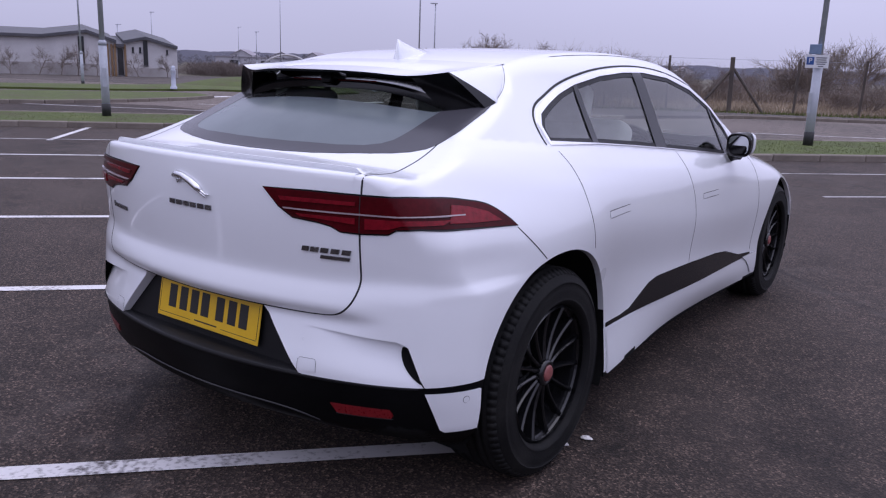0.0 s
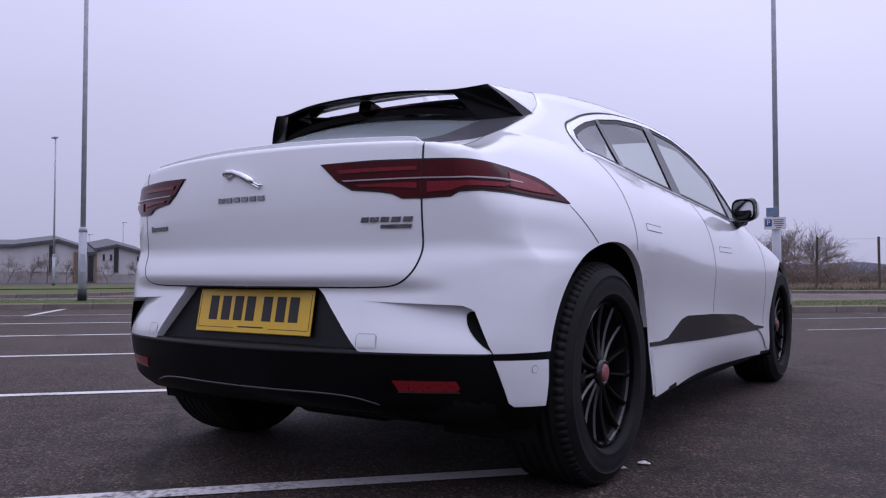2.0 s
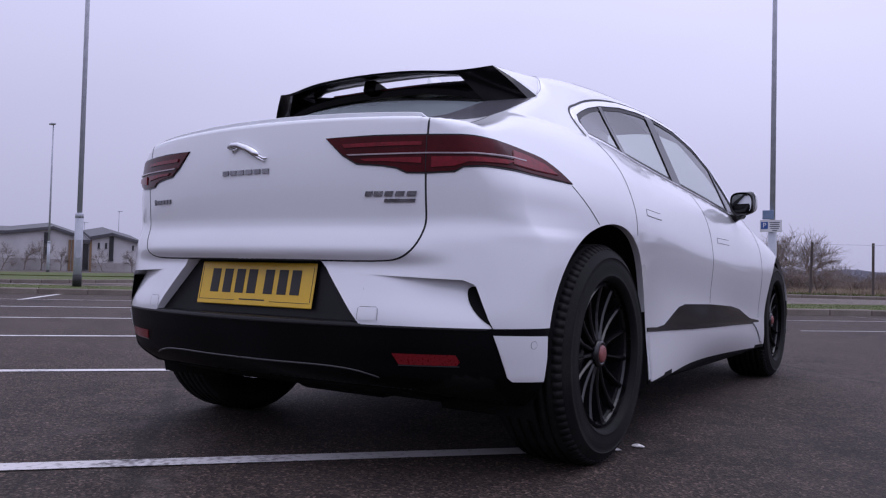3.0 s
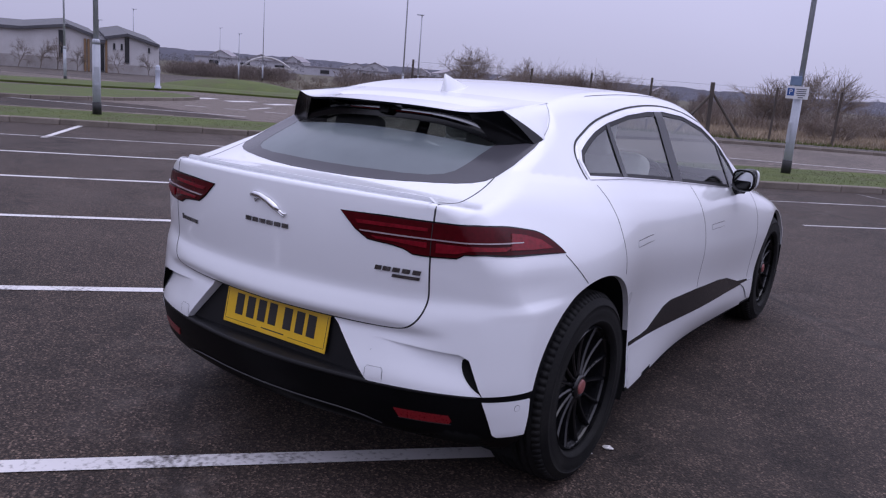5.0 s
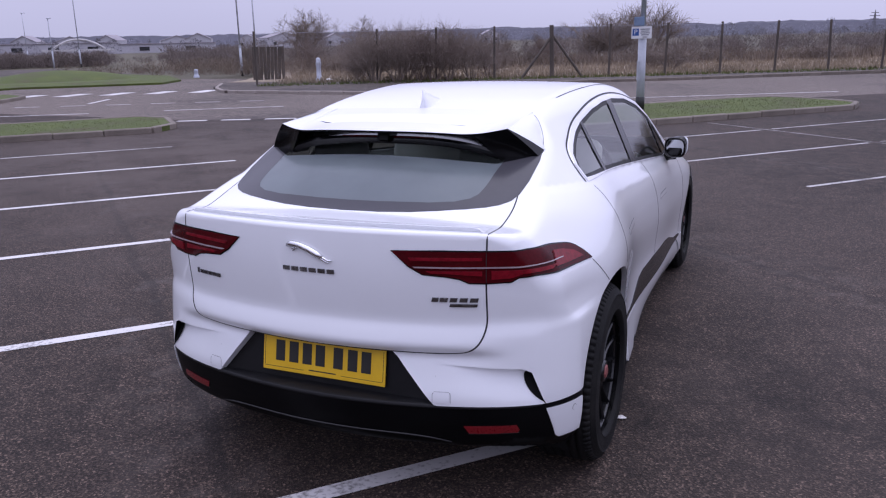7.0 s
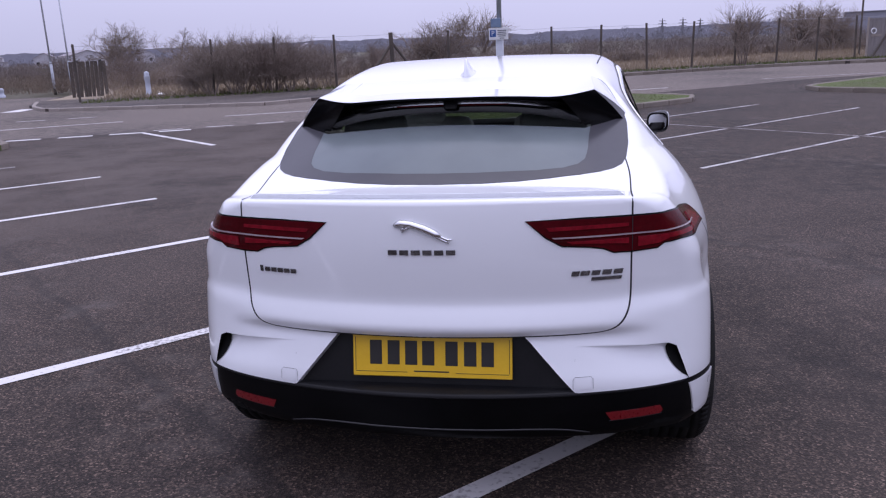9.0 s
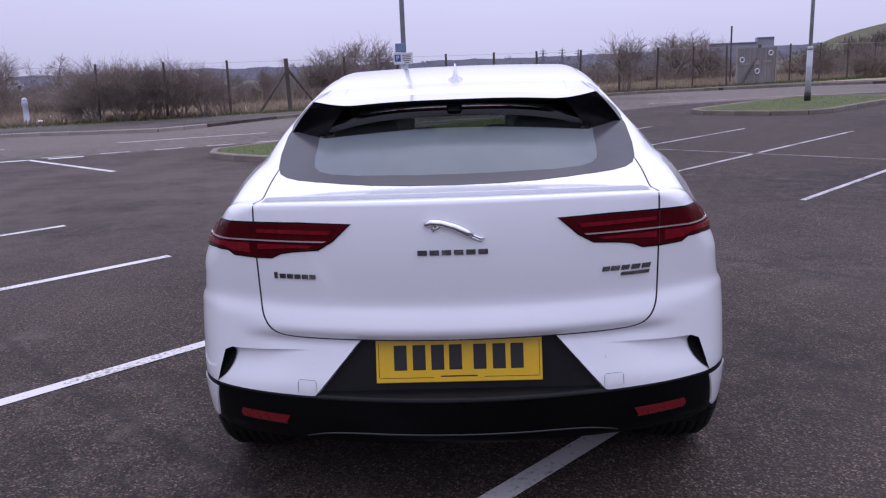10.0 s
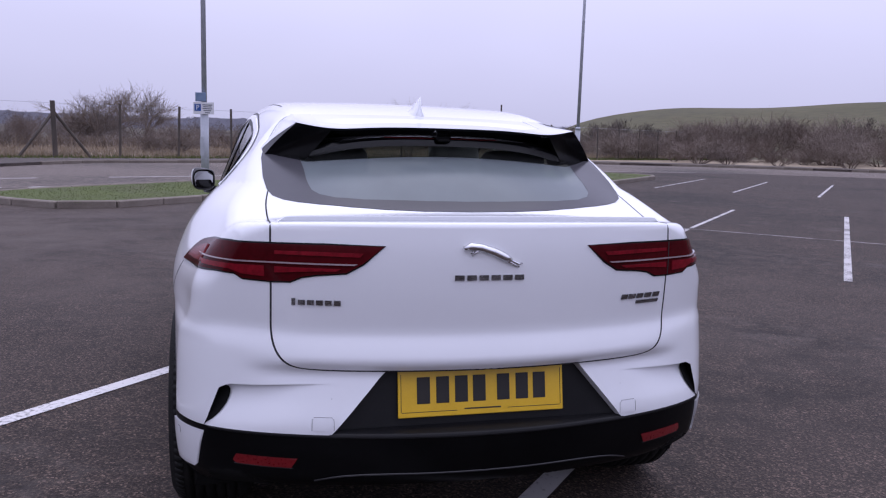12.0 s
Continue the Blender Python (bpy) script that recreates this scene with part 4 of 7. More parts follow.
cut((0, EDGE), (1, EDGE))
cut((0, .650), (1, .650))
for s in (1, -1):
    cut((s * PLATE_TOP[0], PLATE_TOP[1]), (s * PLATE_LOW[0], PLATE_LOW[1]))
    cut((s * SCOOP[0][0], SCOOP[0][1]), (s * SCOOP[1][0], SCOOP[1][1]))
    cut((s * SCOOP[1][0], SCOOP[1][1]), (s * SCOOP[2][0], SCOOP[2][1]))
    cut((s * SCOOP[2][0], SCOOP[2][1]), (s * SCOOP[3][0], SCOOP[3][1]))
bm.verts.index_update()
sorts = {"tailgate": [], "rear_bumper": [], "rear_bumper_other": [], "lower_bumper": []}
for f in bm.faces:
    c = f.calc_center_median()
    a = abs(c.x)
    lx = .624 - .10 * min(max((.74 - c.z) / .09, 0), 1) ** 2.2
    if c.z <= EDGE:
        kind = "lower_bumper"
    elif c.y < -.2 and c.z < .650 and a < PLATE_TOP[0] + (PLATE_TOP[1] - c.z) * (PLATE_LOW[0] - PLATE_TOP[0]) / (PLATE_TOP[1] - PLATE_LOW[1]):
        continue
    elif c.y < -.35 and inside(SCOOP, np.array([a]), np.array([c.z]))[0] and a > .46:
        continue
    else:
        kind = "tailgate" if c.z > .650 and a < lx else "rear_bumper" if c.x > 0 else "rear_bumper_other"
    sorts[kind].append([v.index for v in f.verts])
tail_points = np.array([v.co[:] for v in bm.verts])
bm.free()
for kind, faces in sorts.items():
    used = sorted({i for f in faces for i in f})
    place = {v: n for n, v in enumerate(used)}
    panel[kind] = skin_shape(kind.replace("_other", ""), tail_points[used], [[place[i] for i in f] for f in faces], BUMPERBLACK if kind == "lower_bumper" else PAINT, car, "gloss black lower rear bumper" if kind == "lower_bumper" else "")

# scoops: each a hollow that deepens outwards below a sharp brow, with a black slot at its end
def brow_at(q):
    xs = [p[0] for p in BROW]
    lengths = [0, .90, 1.0]
    return float(np.interp(q, lengths, xs)), float(np.interp(q, lengths, [p[1] for p in BROW]))


for s in (1, -1):
    nx, nz = 31, 14
    verts, brow = [], []
    for i in range(nx):
        q = i / (nx - 1)
        xt, zt = brow_at(q)
        xb, zb = .455 + (.814 - .455) * q, EDGE
        deep = .0006 + .052 * float(step(q, 0, .95))
        for j in range(nz):
            w = j / (nz - 1)
            verts.append((xt + (xb - xt) * w, zt + (zb - zt) * w, deep * (1 - w) ** 1.15))
    v = np.array(verts)
    on = meet(np.stack([v[:, 0], np.full(len(v), .15), v[:, 1]], -1), np.tile((0., -1., 0.), (len(v), 1)), 1.4)
    hollow = on + np.stack([0 * v[:, 2], v[:, 2], 0 * v[:, 2]], -1)
    faces = [(i * nz + j, i * nz + j + 1, (i + 1) * nz + j + 1, (i + 1) * nz + j) for i in range(nx - 1) for j in range(nz - 1)]
    k = len(hollow)
    ceil = [i * nz for i in range(nx)]
    allv = np.concatenate([hollow, on[ceil]])
    faces2 = faces + [(ceil[i], ceil[i + 1], k + i + 1, k + i) for i in range(nx - 1)]
    # the inner edge blends back to the panel
    inn = [j for j in range(nz)]
    allv = np.concatenate([allv, on[inn]])
    k2 = k + nx
    faces2 += [(inn[j + 1], inn[j], k2 + j, k2 + j + 1) for j in range(nz - 1)]
    shape("bumper_scoop", allv * (s, 1, 1), faces2 if s == 1 else [f[::-1] for f in faces2], PAINT, panel["rear_bumper" if s == 1 else "rear_bumper_other"], "hollow air scoop").data.set_sharp_from_angle(angle=.7)
    # the dark slot narrows to a point towards the foot of the scoop
    end = [(nx - 1) * nz + j for j in range(nz)]
    wide = np.array([.056 * math.sin(math.pi * min(1, .06 + u) ** .75) ** .8 * min(1, .12 + 5 * u) if u < .99 else 0 for u in np.linspace(0, 1, nz)])[:, None]
    before = [(nx - 4) * nz + j for j in range(nz)]
    way2 = hollow[before] - hollow[end]
    way2 /= np.linalg.norm(way2, axis=1, keepdims=True)
    wall = np.concatenate([hollow[end] + way2 * wide + (0, -.0035, 0), hollow[end] + (0, -.0035, 0), on[end] + (0, .0015, 0)])
    wf = [(r * nz + j, r * nz + j + 1, (r + 1) * nz + j + 1, (r + 1) * nz + j) for r in (0, 1) for j in range(nz - 1)]
    shape("air_vent", wall * (s, 1, 1), wf if s == 1 else [f[::-1] for f in wf], MATTBLACK, panel["rear_bumper" if s == 1 else "rear_bumper_other"], "narrow black vent at the scoop's end", smooth=False)

# plate recess: a black panel set back, its white returns, and the ledge below
xs7 = np.linspace(-1, 1, 25)
verts = [(q * (.315 if z > .6 else .470), -.682 - (.65 - z) * .17, z) for z in (.660, .460) for q in xs7]
shape("plate_panel", verts, [(25 + i, 25 + i + 1, i + 1, i) for i in range(24)], SATINBLACK, car, "black recess behind the number plate")
for s in (1, -1):
    q = np.linspace(0, 1, 9)
    line3 = [(PLATE_TOP[0] + (PLATE_LOW[0] - PLATE_TOP[0]) * t8, PLATE_TOP[1] + (PLATE_LOW[1] - PLATE_TOP[1]) * t8) for t8 in q]
    on = meet(np.array([(x, .15, z) for x, z in line3]), np.tile((0., -1., 0.), (9, 1)), 1.4)
    inner = np.array([(x - .010, -.684 - (.65 - z) * .17, z) for x, z in line3])
    verts = np.concatenate([on, inner]) * (s, 1, 1)
    fs = [(i, i + 1, 9 + i + 1, 9 + i) for i in range(8)]
    shape("recess_return", verts, fs if s == 1 else [f[::-1] for f in fs], PAINT, panel["rear_bumper" if s == 1 else "rear_bumper_other"], "folded edge beside the plate recess")
xs7 = np.linspace(-.462, .462, 31)
on = meet(np.array([(x, .15, EDGE) for x in xs7]), np.tile((0., -1., 0.), (31, 1)), 1.4)
verts = [tuple(p + np.array([0, dy, dz])) for dy, dz in ((-.001, -.006), (-.001, .001), (.004, .005)) for p in on] + [(x, -.708, EDGE + .008) for x in xs7]
shape("plate_ledge", verts, [(r * 31 + i, r * 31 + i + 1, (r + 1) * 31 + i + 1, (r + 1) * 31 + i) for r in range(3) for i in range(30)], SATINBLACK, car, "black ledge below the number plate")
on = meet(np.array([(x, .15, .650) for x in np.linspace(-.32, .32, 21)]), np.tile((0., -1., 0.), (21, 1)), 1.4)
verts = [tuple(p) for p in on] + [(p[0], -.675, .652) for p in on]
shape("lid_underside", verts, [(i, i + 1, 21 + i + 1, 21 + i) for i in range(20)], MATTBLACK, car, "dark underside of the tailgate edge")


def drape(name, kind, outline, mat, parent, label="", lift=.003, cell=.02, mirrored=0, skirt=.006, dome=0.0):
    """A thin sheet cut to an outline and laid on the skin, with a turned-down edge."""
    bm = bmesh.new()
    bm.faces.new([bm.verts.new((a, b, 0)) for a, b in outline])
    bmesh.ops.triangulate(bm, faces=bm.faces[:])
    for axis in (0, 1):
        size = cell * (60 if kind == "corner" and axis == 0 else 1)
        lo, hi = min(p[axis] for p in outline), max(p[axis] for p in outline)
        for s in np.arange(math.floor(lo / size) + 1, math.ceil(hi / size)) * size:
            no = (1, 0, 0) if axis == 0 else (0, 1, 0)
            bmesh.ops.bisect_plane(bm, geom=bm.verts[:] + bm.edges[:] + bm.faces[:], plane_co=(s, s, 0), plane_no=no, dist=1e-6)
    bmesh.ops.remove_doubles(bm, verts=bm.verts[:], dist=1e-5)
    bm.verts.index_update()
    flat = np.array([v.co[:2] for v in bm.verts])
    base = on_skin(kind, flat[:, 0], flat[:, 1])
    nor = slope(base)
    faces = [[v.index for v in f.verts] for f in bm.faces]
    rimv = [(e.verts[0].index, e.verts[1].index) for e in bm.edges if len(e.link_faces) == 1]
    bm.free()
    verts = base + nor * lift
    ref = faces[0]
    a, b, c = (verts[i] for i in ref[:3])
    if np.dot(np.cross(b - a, c - a), nor[ref[0]]) < 0:
        faces = [f[::-1] for f in faces]
    n = len(verts)
    allv, alln = [*verts], [*nor]
    if skirt:
        low = {}
        for i in {i for e in rimv for i in e}:
            low[i] = len(allv)
            allv.append(base[i] - nor[i] * skirt)
            alln.append(nor[i])
        faces = faces + [(i, j, low[j], low[i]) for i, j in rimv]
    made = []
    for s in ((1, -1) if mirrored == 2 else (1,)):
        vs = np.array(allv) * (s, 1, 1)
        ns = np.array(alln) * (s, 1, 1)
        fs = faces if s == 1 else [tuple(f)[::-1] for f in faces]
        ob = shape(name, vs, fs, mat, parent, label)
        ob.data.normals_split_custom_set_from_vertices([tuple(v) for v in ns])
        made.append(ob)
    return made


def seam(name, kind, pts2, parent, width=.005, mat=None, mirrored=0, lift=.0012, label="", smooth=4):
    """A narrow gap line along the skin."""
    p = np.array(pts2, float)
    t = np.r_[0, np.cumsum(np.hypot(*np.diff(p, axis=0).T) + 1e-9)]
    if kind == "corner":
        t = np.arange(len(p), dtype=float)
    s = np.linspace(0, t[-1], max(12, len(p) * max(smooth, 4) * 2))
    q = spline(t, p)(s) if len(p) > 2 and smooth else np.stack([np.interp(s, t, p[:, k]) for k in (0, 1)], -1)
    base = on_skin(kind, q[:, 0], q[:, 1])
    nor = slope(base)
    run = np.gradient(base, axis=0)
    side = np.cross(nor, run)
    side /= np.linalg.norm(side, axis=1, keepdims=True)
    w = np.full(len(base), width)
    w[[0, -1]] *= .5
    rows3 = [base + nor * (lift * .2) + side * w[:, None] * .5, base + nor * lift, base + nor * (lift * .2) - side * w[:, None] * .5]
    m = len(base)
    verts = np.concatenate(rows3)
    faces = [(k * m + i, k * m + i + 1, (k + 1) * m + i + 1, (k + 1) * m + i) for k in (0, 1) for i in range(m - 1)]
    made = []
    for sgn in ((1, -1) if mirrored == 2 else (1,)):
        made.append(shape(name, verts * (sgn, 1, 1), faces if sgn == 1 else [f[::-1] for f in faces], mat or SEAM, parent, label))
    return made


def band(name, kind, outer, inner, mat, parent, label="", lift=.002, mirrored=0, across=4, skirt=.004, fine=3):
    """A closed band between two outlines with equal numbers of points, laid on the skin."""
    def dense(poly):
        p = np.array(poly + poly[:1], float)
        return np.concatenate([np.linspace(p[i], p[i + 1], fine, endpoint=False) for i in range(len(p) - 1)])
    a, b = dense(outer), dense(inner)
    n = len(a)
    rows2 = [a + (b - a) * k / across for k in range(across + 1)]
    flat = np.concatenate(rows2)
    base = on_skin(kind, flat[:, 0], flat[:, 1])
    nor = slope(base)
    verts = base + nor * lift
    faces = [(k * n + i, k * n + (i + 1) % n, (k + 1) * n + (i + 1) % n, (k + 1) * n + i) for k in range(across) for i in range(n)]
    f = faces[0]
    if np.dot(np.cross(verts[f[1]] - verts[f[0]], verts[f[2]] - verts[f[0]]), nor[f[0]]) < 0:
        faces = [g[::-1] for g in faces]
    edge = len(verts)
    verts, nor = list(verts), list(nor)
    for row in (0, across):
        start = len(verts)
        for i in range(n):
            verts.append(base[row * n + i] - nor[row * n + i] * skirt)
            nor.append(nor[row * n + i])
        faces += [(row * n + i, row * n + (i + 1) % n, start + (i + 1) % n, start + i) for i in range(n)]
    for s in ((1, -1) if mirrored == 2 else (1,)):
        ob = shape(name, np.array(verts) * (s, 1, 1), faces if s == 1 else [tuple(g)[::-1] for g in faces], mat, parent, label)
        ob.data.normals_split_custom_set_from_vertices([tuple(v) for v in np.array(nor) * (s, 1, 1)])


# glazing: clear panes with black printed borders, chrome round the side windows
pane = drape("rear_window", "top", full(INNERGLASS), SKYVEILGLASS, car, "tinted rear window reflecting the grey sky", .0005, .05, skirt=0)[0]
pane.visible_shadow = False
outer = full(REARGLASS)


ring_in = []
for x, y in outer:
    a = math.atan2(y + .18, x)
    r = 0.0
    while inside(full(INNERGLASS), np.array([(r + .004) * math.cos(a)]), np.array([-.18 + (r + .004) * math.sin(a)]))[0]:
        r += .004
    ring_in.append((r * math.cos(a), -.18 + r * math.sin(a)))
band("window_border", "top", outer, ring_in, FRIT, car, "black printed border of the rear window", .0015)
for ob in drape("side_window", "side", shrunk(WINDOW, .010), CLEAR, car, "clear side window showing pale seats", .0002, .06, mirrored=2, skirt=0):
    ob.visible_shadow = False
band("window_seal", "side", shrunk(WINDOW, -.001), shrunk(WINDOW, .018), SATINBLACK, car, "black rubber window seal", .002, 2, 2)
TRIM = shrunk(WINDOW, -.020)
band("chrome_strip", "side", TRIM[:14] + [(2.172, 1.0)] + WINDOW[14:15] + [(x, z - .002) for x, z in WINDOW[15:]], WINDOW[:14] + [(2.16, .99)] + WINDOW[14:15] + [(x, z + .001) for x, z in WINDOW[15:]], TRIMCHROME, car, "bright trim arching over the side windows", .005, 2, 2)
OUTSEAL = shrunk(WINDOW, -.028)
seam("roof_gasket", "side", [(.13, 1.125)] + OUTSEAL[1:13], car, .010, SATINBLACK, 2, .003, "black gasket above the bright trim")
drape("pillar_cover", "side", [(.495, 1.112), (.545, 1.106), (.578, 1.328), (.545, 1.320)], GLOSSBLACK, car, "black strip between the door glass and the quarter light", .004, .05, mirrored=2)
drape("pillar_cover", "side", [(1.10, 1.060), (1.215, 1.051), (1.175, 1.381), (1.085, 1.379)], GLOSSBLACK, car, "gloss black middle pillar", .004, .05, mirrored=2)
drape("pillar_cover", "side", [(1.965, .984), (1.998, .983), (1.905, 1.222), (1.885, 1.232)], GLOSSBLACK, car, "black strip ahead of the front door glass", .004, .05, mirrored=2)
drape("windscreen", "top", full(SCREEN), CLEAR, car, "clear windscreen", .0005, .08, skirt=0)[0].visible_shadow = False

# panel gaps
t = panel["tailgate"]
seam("panel_gap", "rear", [(.6245, 1.066), (.6245, .98), (.6235, .91), (.6235, .80), (.622, .755), (.612, .712), (.592, .682), (.560, .662), (.50, .652), (.40, .650), (.20, .650), (0, .650)], t, .006, mirrored=2)
seam("panel_gap", "top", [(.6245, -.636), (.6265, -.50), (.627, -.37), (.622, -.32), (.618, -.29)], t, .005, mirrored=2)
seam("roof_ditch", "top", [(.532, .55), (.550, .9), (.565, 1.25), (.578, 1.55)], panel["roof_panel"], .006, SEAM, 2)
seam("roof_seam", "top", [(.50, .245), (.55, .19), (.588, .135), (.612, .07), (.622, .035)], panel["roof_panel"], .002, CLADDING, 2)
seam("panel_gap", "side", [(.172, 1.105), (.192, 1.05), (.200, .977), (.212, .89), (.235, .772)], panel["rear_door"], .004, mirrored=2)
seam("panel_gap", "side", [(1.315, 1.030), (1.34, .95), (1.385, .83), (1.400, .70), (1.405, .505)], panel["front_door"], .004, mirrored=2)
seam("panel_gap", "side", [(2.28, .985), (2.40, .92), (2.44, .80), (2.445, .60), (2.43, .40)], panel["front_door"], .004, mirrored=2)
seam("panel_gap", "side", [(-.222, .903), (-.175, .858), (-.10, .789)], panel["rear_bumper"], .004, mirrored=2)

# a slim raised lip along the tail
xs = np.linspace(-.605, .605, 61)
ys = -.716 + .255 * xs**2
tall = .017 * step(.605 - np.abs(xs), 0, .025)
zs, zf = on_skin("top", xs, ys)[:, 2], on_skin("top", xs, ys + .11)[:, 2]
zb = on_skin("top", xs, ys + .012)[:, 2]
lip = [list(zip(xs, ys + d, z)) for d, z in ((.11, zf - .002), (.07, zf + tall * .12), (.03, zs + tall * .60), (.006, zs + tall * 1.0), (.0012, zs + tall), (0, zs + tall - .0014), (.007, zb - .004))]
shape("tail_lip", [p for row in lip for p in row], [(r * 61 + i, (r + 1) * 61 + i, (r + 1) * 61 + i + 1, r * 61 + i + 1) for r in range(6) for i in range(60)], PAINT, t, "slim raised lip along the tail").data.set_sharp_from_angle(angle=.45)

# the rounded edge where the deck turns down to the tailgate
xs = np.linspace(-.60, .60, 61)
rows8 = []
for a in np.radians(np.linspace(86, 6, 14)):
    base = np.stack([xs, -.66 + .255 * xs**2, np.full(61, 1.0)], -1)
    way3 = np.tile((0., -math.cos(a), math.sin(a)), (61, 1))
    rows8.append(meet(base, way3, .4))
edge8 = np.concatenate(rows8)
lifted = edge8 + slope(edge8) * np.repeat([.0016] * 10 + [.0012, .0006, -.0006, -.003], 61)[:, None]
ob = shape("tail_edge", lifted, [(r * 61 + i, (r + 1) * 61 + i, (r + 1) * 61 + i + 1, r * 61 + i + 1) for r in range(13) for i in range(60)], PAINT, t)
ob.data.normals_split_custom_set_from_vertices([tuple(v) for v in slope(edge8)])

# rear lamps, wrapped round the corner
LAMP = [(.312, -.730, 1.014), (.47, -.696, 1.015), (.625, -.650, 1.014), (.748, -.593, 1.013), (.790, -.47, 1.003), (.815, -.385, .990), (.843, -.303, .968), (.889, -.224, .909),
        (.851, -.433, .921), (.779, -.578, .930), (.722, -.61, .927), (.700, -.62, .913), (.625, -.654, .909), (.570, -.673, .910), (.540, -.683, .924), (.500, -.692, .931), (.417, -.713, .938), (.370, -.722, .965)]
upper = np.array([(bearing(x, y), z) for x, y, z in LAMP[3:8]])
curve = spline(np.arange(5), upper)(np.linspace(0, 4, 21))
LAMP2 = [(bearing(x, y), z) for x, y, z in LAMP[:3]] + [tuple(p) for p in curve] + [(bearing(x, y), z) for x, y, z in LAMP[8:]]
SURROUND = [(a / .0125, z) for a, z in inset([(a * .0125, z) for a, z in LAMP2], -.005)]
drape("lamp_surround", "corner", SURROUND, GLOSSBLACK, car, "thin gloss black surround of the tail light", .0025, .02, mirrored=2, skirt=.006)
lamp = drape("tail_light", "corner", LAMP2, REDLENS, car, "dark red wrap-round tail light", .005, .02, mirrored=2, skirt=.012)


def on_lamp(name, a, mat, label, lift):
    pts2 = [(bearing(x, y), z) for x, y, z in a]
    bm = drape(name, "corner", pts2, mat, None, label, lift, .02, mirrored=2, skirt=.002)
    for ob, mother in zip(bm, lamp):
        ob.parent = mother


on_lamp("light_guide", [(.386, -.719, .9630), (.50, -.690, .9635), (.625, -.652, .9645), (.74, -.597, .9640), (.79, -.51, .9610), (.826, -.427, .956), (.826, -.427, .953), (.79, -.51, .9575), (.74, -.597, .9605), (.625, -.652, .9610), (.50, -.690, .9600), (.394, -.718, .9595)], LIGHTBAR, "thin pale light strip", .0105)
on_lamp("red_strip", [(.43, -.708, .949), (.52, -.686, .950), (.61, -.655, .951), (.61, -.655, .934), (.50, -.690, .941), (.445, -.706, .9415)], REDBAND, "brighter red lamp segment", .0090)
on_lamp("red_strip", [(.64, -.648, .952), (.74, -.60, .952), (.80, -.47, .947), (.795, -.50, .936), (.735, -.603, .938), (.70, -.621, .926), (.64, -.648, .922)], REDBAND, "brighter red lamp segment", .0090)
on_lamp("red_strip", [(.37, -.719, .994), (.50, -.689, .996), (.61, -.655, .996), (.61, -.655, .986), (.50, -.690, .985), (.378, -.719, .983)], REDBAND, "brighter red lamp segment", .0090)
on_lamp("red_strip", [(.800, -.462, .984), (.818, -.400, .975), (.840, -.330, .956), (.862, -.285, .928), (.846, -.40, .931), (.815, -.49, .938)], REDBAND, "brighter red lamp end", .0090)
seam("lamp_gap", "rear", [(.6235, 1.014), (.6235, .909)], lamp[0], .006, SEAM, 1, .0075)

# lower rear: black plate panel, scoops, reflectors, corner flaps
drape("tow_cover", "rear", [(.452, .517), (.507, .517), (.509, .480), (.457, .480)], PAINT, panel["rear_bumper"], "small square tow-eye cover", .0015, .02, mirrored=2, skirt=.004)
seam("cover_gap", "rear", [(.449, .480), (.449, .512), (.455, .519), (.504, .519), (.510, .512), (.511, .480)], panel["rear_bumper"], .0011, CLADDING, 2, .0008, smooth=0)
flap = drape("corner_flap", "corner", [(bearing(.808, -.572), .449), (bearing(.855, -.510), .4475), (bearing(.905, -.425), .445), (bearing(.897, -.417), .38), (bearing(.889, -.417), .314), (bearing(.842, -.515), .319), (bearing(.832, -.527), .329)], PAINT, car, "white corner flap below the bumper", .006, .02, mirrored=2, skirt=.02)
for s in (1, -1):
    on = on_skin("corner", [bearing(.874, -.466)], [.422])
    nor = slope(on)[0]
    for r, mat, lift, name in ((.0115, CLADDING, .0065, "sensor_ring"), (.0105, PAINT, .0072, "parking_sensor")):
        bm = bmesh.new()
        bmesh.ops.create_circle(bm, cap_ends=True, segments=20, radius=r)
        ob = part(name, bm, mat, flap[0 if s == 1 else 1])
        n3 = Vector(nor) * 1
        n3.x *= s
        p = Vector(on[0] + nor * lift)
        p.x *= s
        ob.matrix_local = Matrix.Translation(p) @ n3.to_track_quat("Z", "Y").to_matrix().to_4x4()
refl = drape("rear_reflector", "rear", [(.550, .389), (.640, .390), (.722, .391), (.730, .372), (.722, .362), (.640, .360), (.566, .359)], REFLECTOR, car, "long red reflector in the bumper", .004, .02, mirrored=2)
seam("reflector_rim", "rear", [(.562, .355), (.64, .356), (.728, .358)], refl[0], .004, CLADDING, 2, .002)
seam("bumper_edge", "rear", [(0, .462), (.3, .4625), (.6, .463), (.80, .464)], panel["lower_bumper"], .008, SATINBLACK, 2, .004)
seam("diffuser_edge", "rear", [(0, .340), (.2, .340), (.38, .337), (.44, .330), (.50, .315)], panel["lower_bumper"], .006, CLADDING, 2, .005)
bm = bmesh.new()
box(bm, (1.12, .34, .10), (0, -.45, .280), (-14, 0, 0), .03)
box(bm, (1.45, .5, .12), (0, -.30, .315), bevel=.03)
box(bm, (.42, .30, .10), (.06, -.20, .235), bevel=.03)
part("diffuser", bm, MATTBLACK, car, "black diffuser under the bumper")

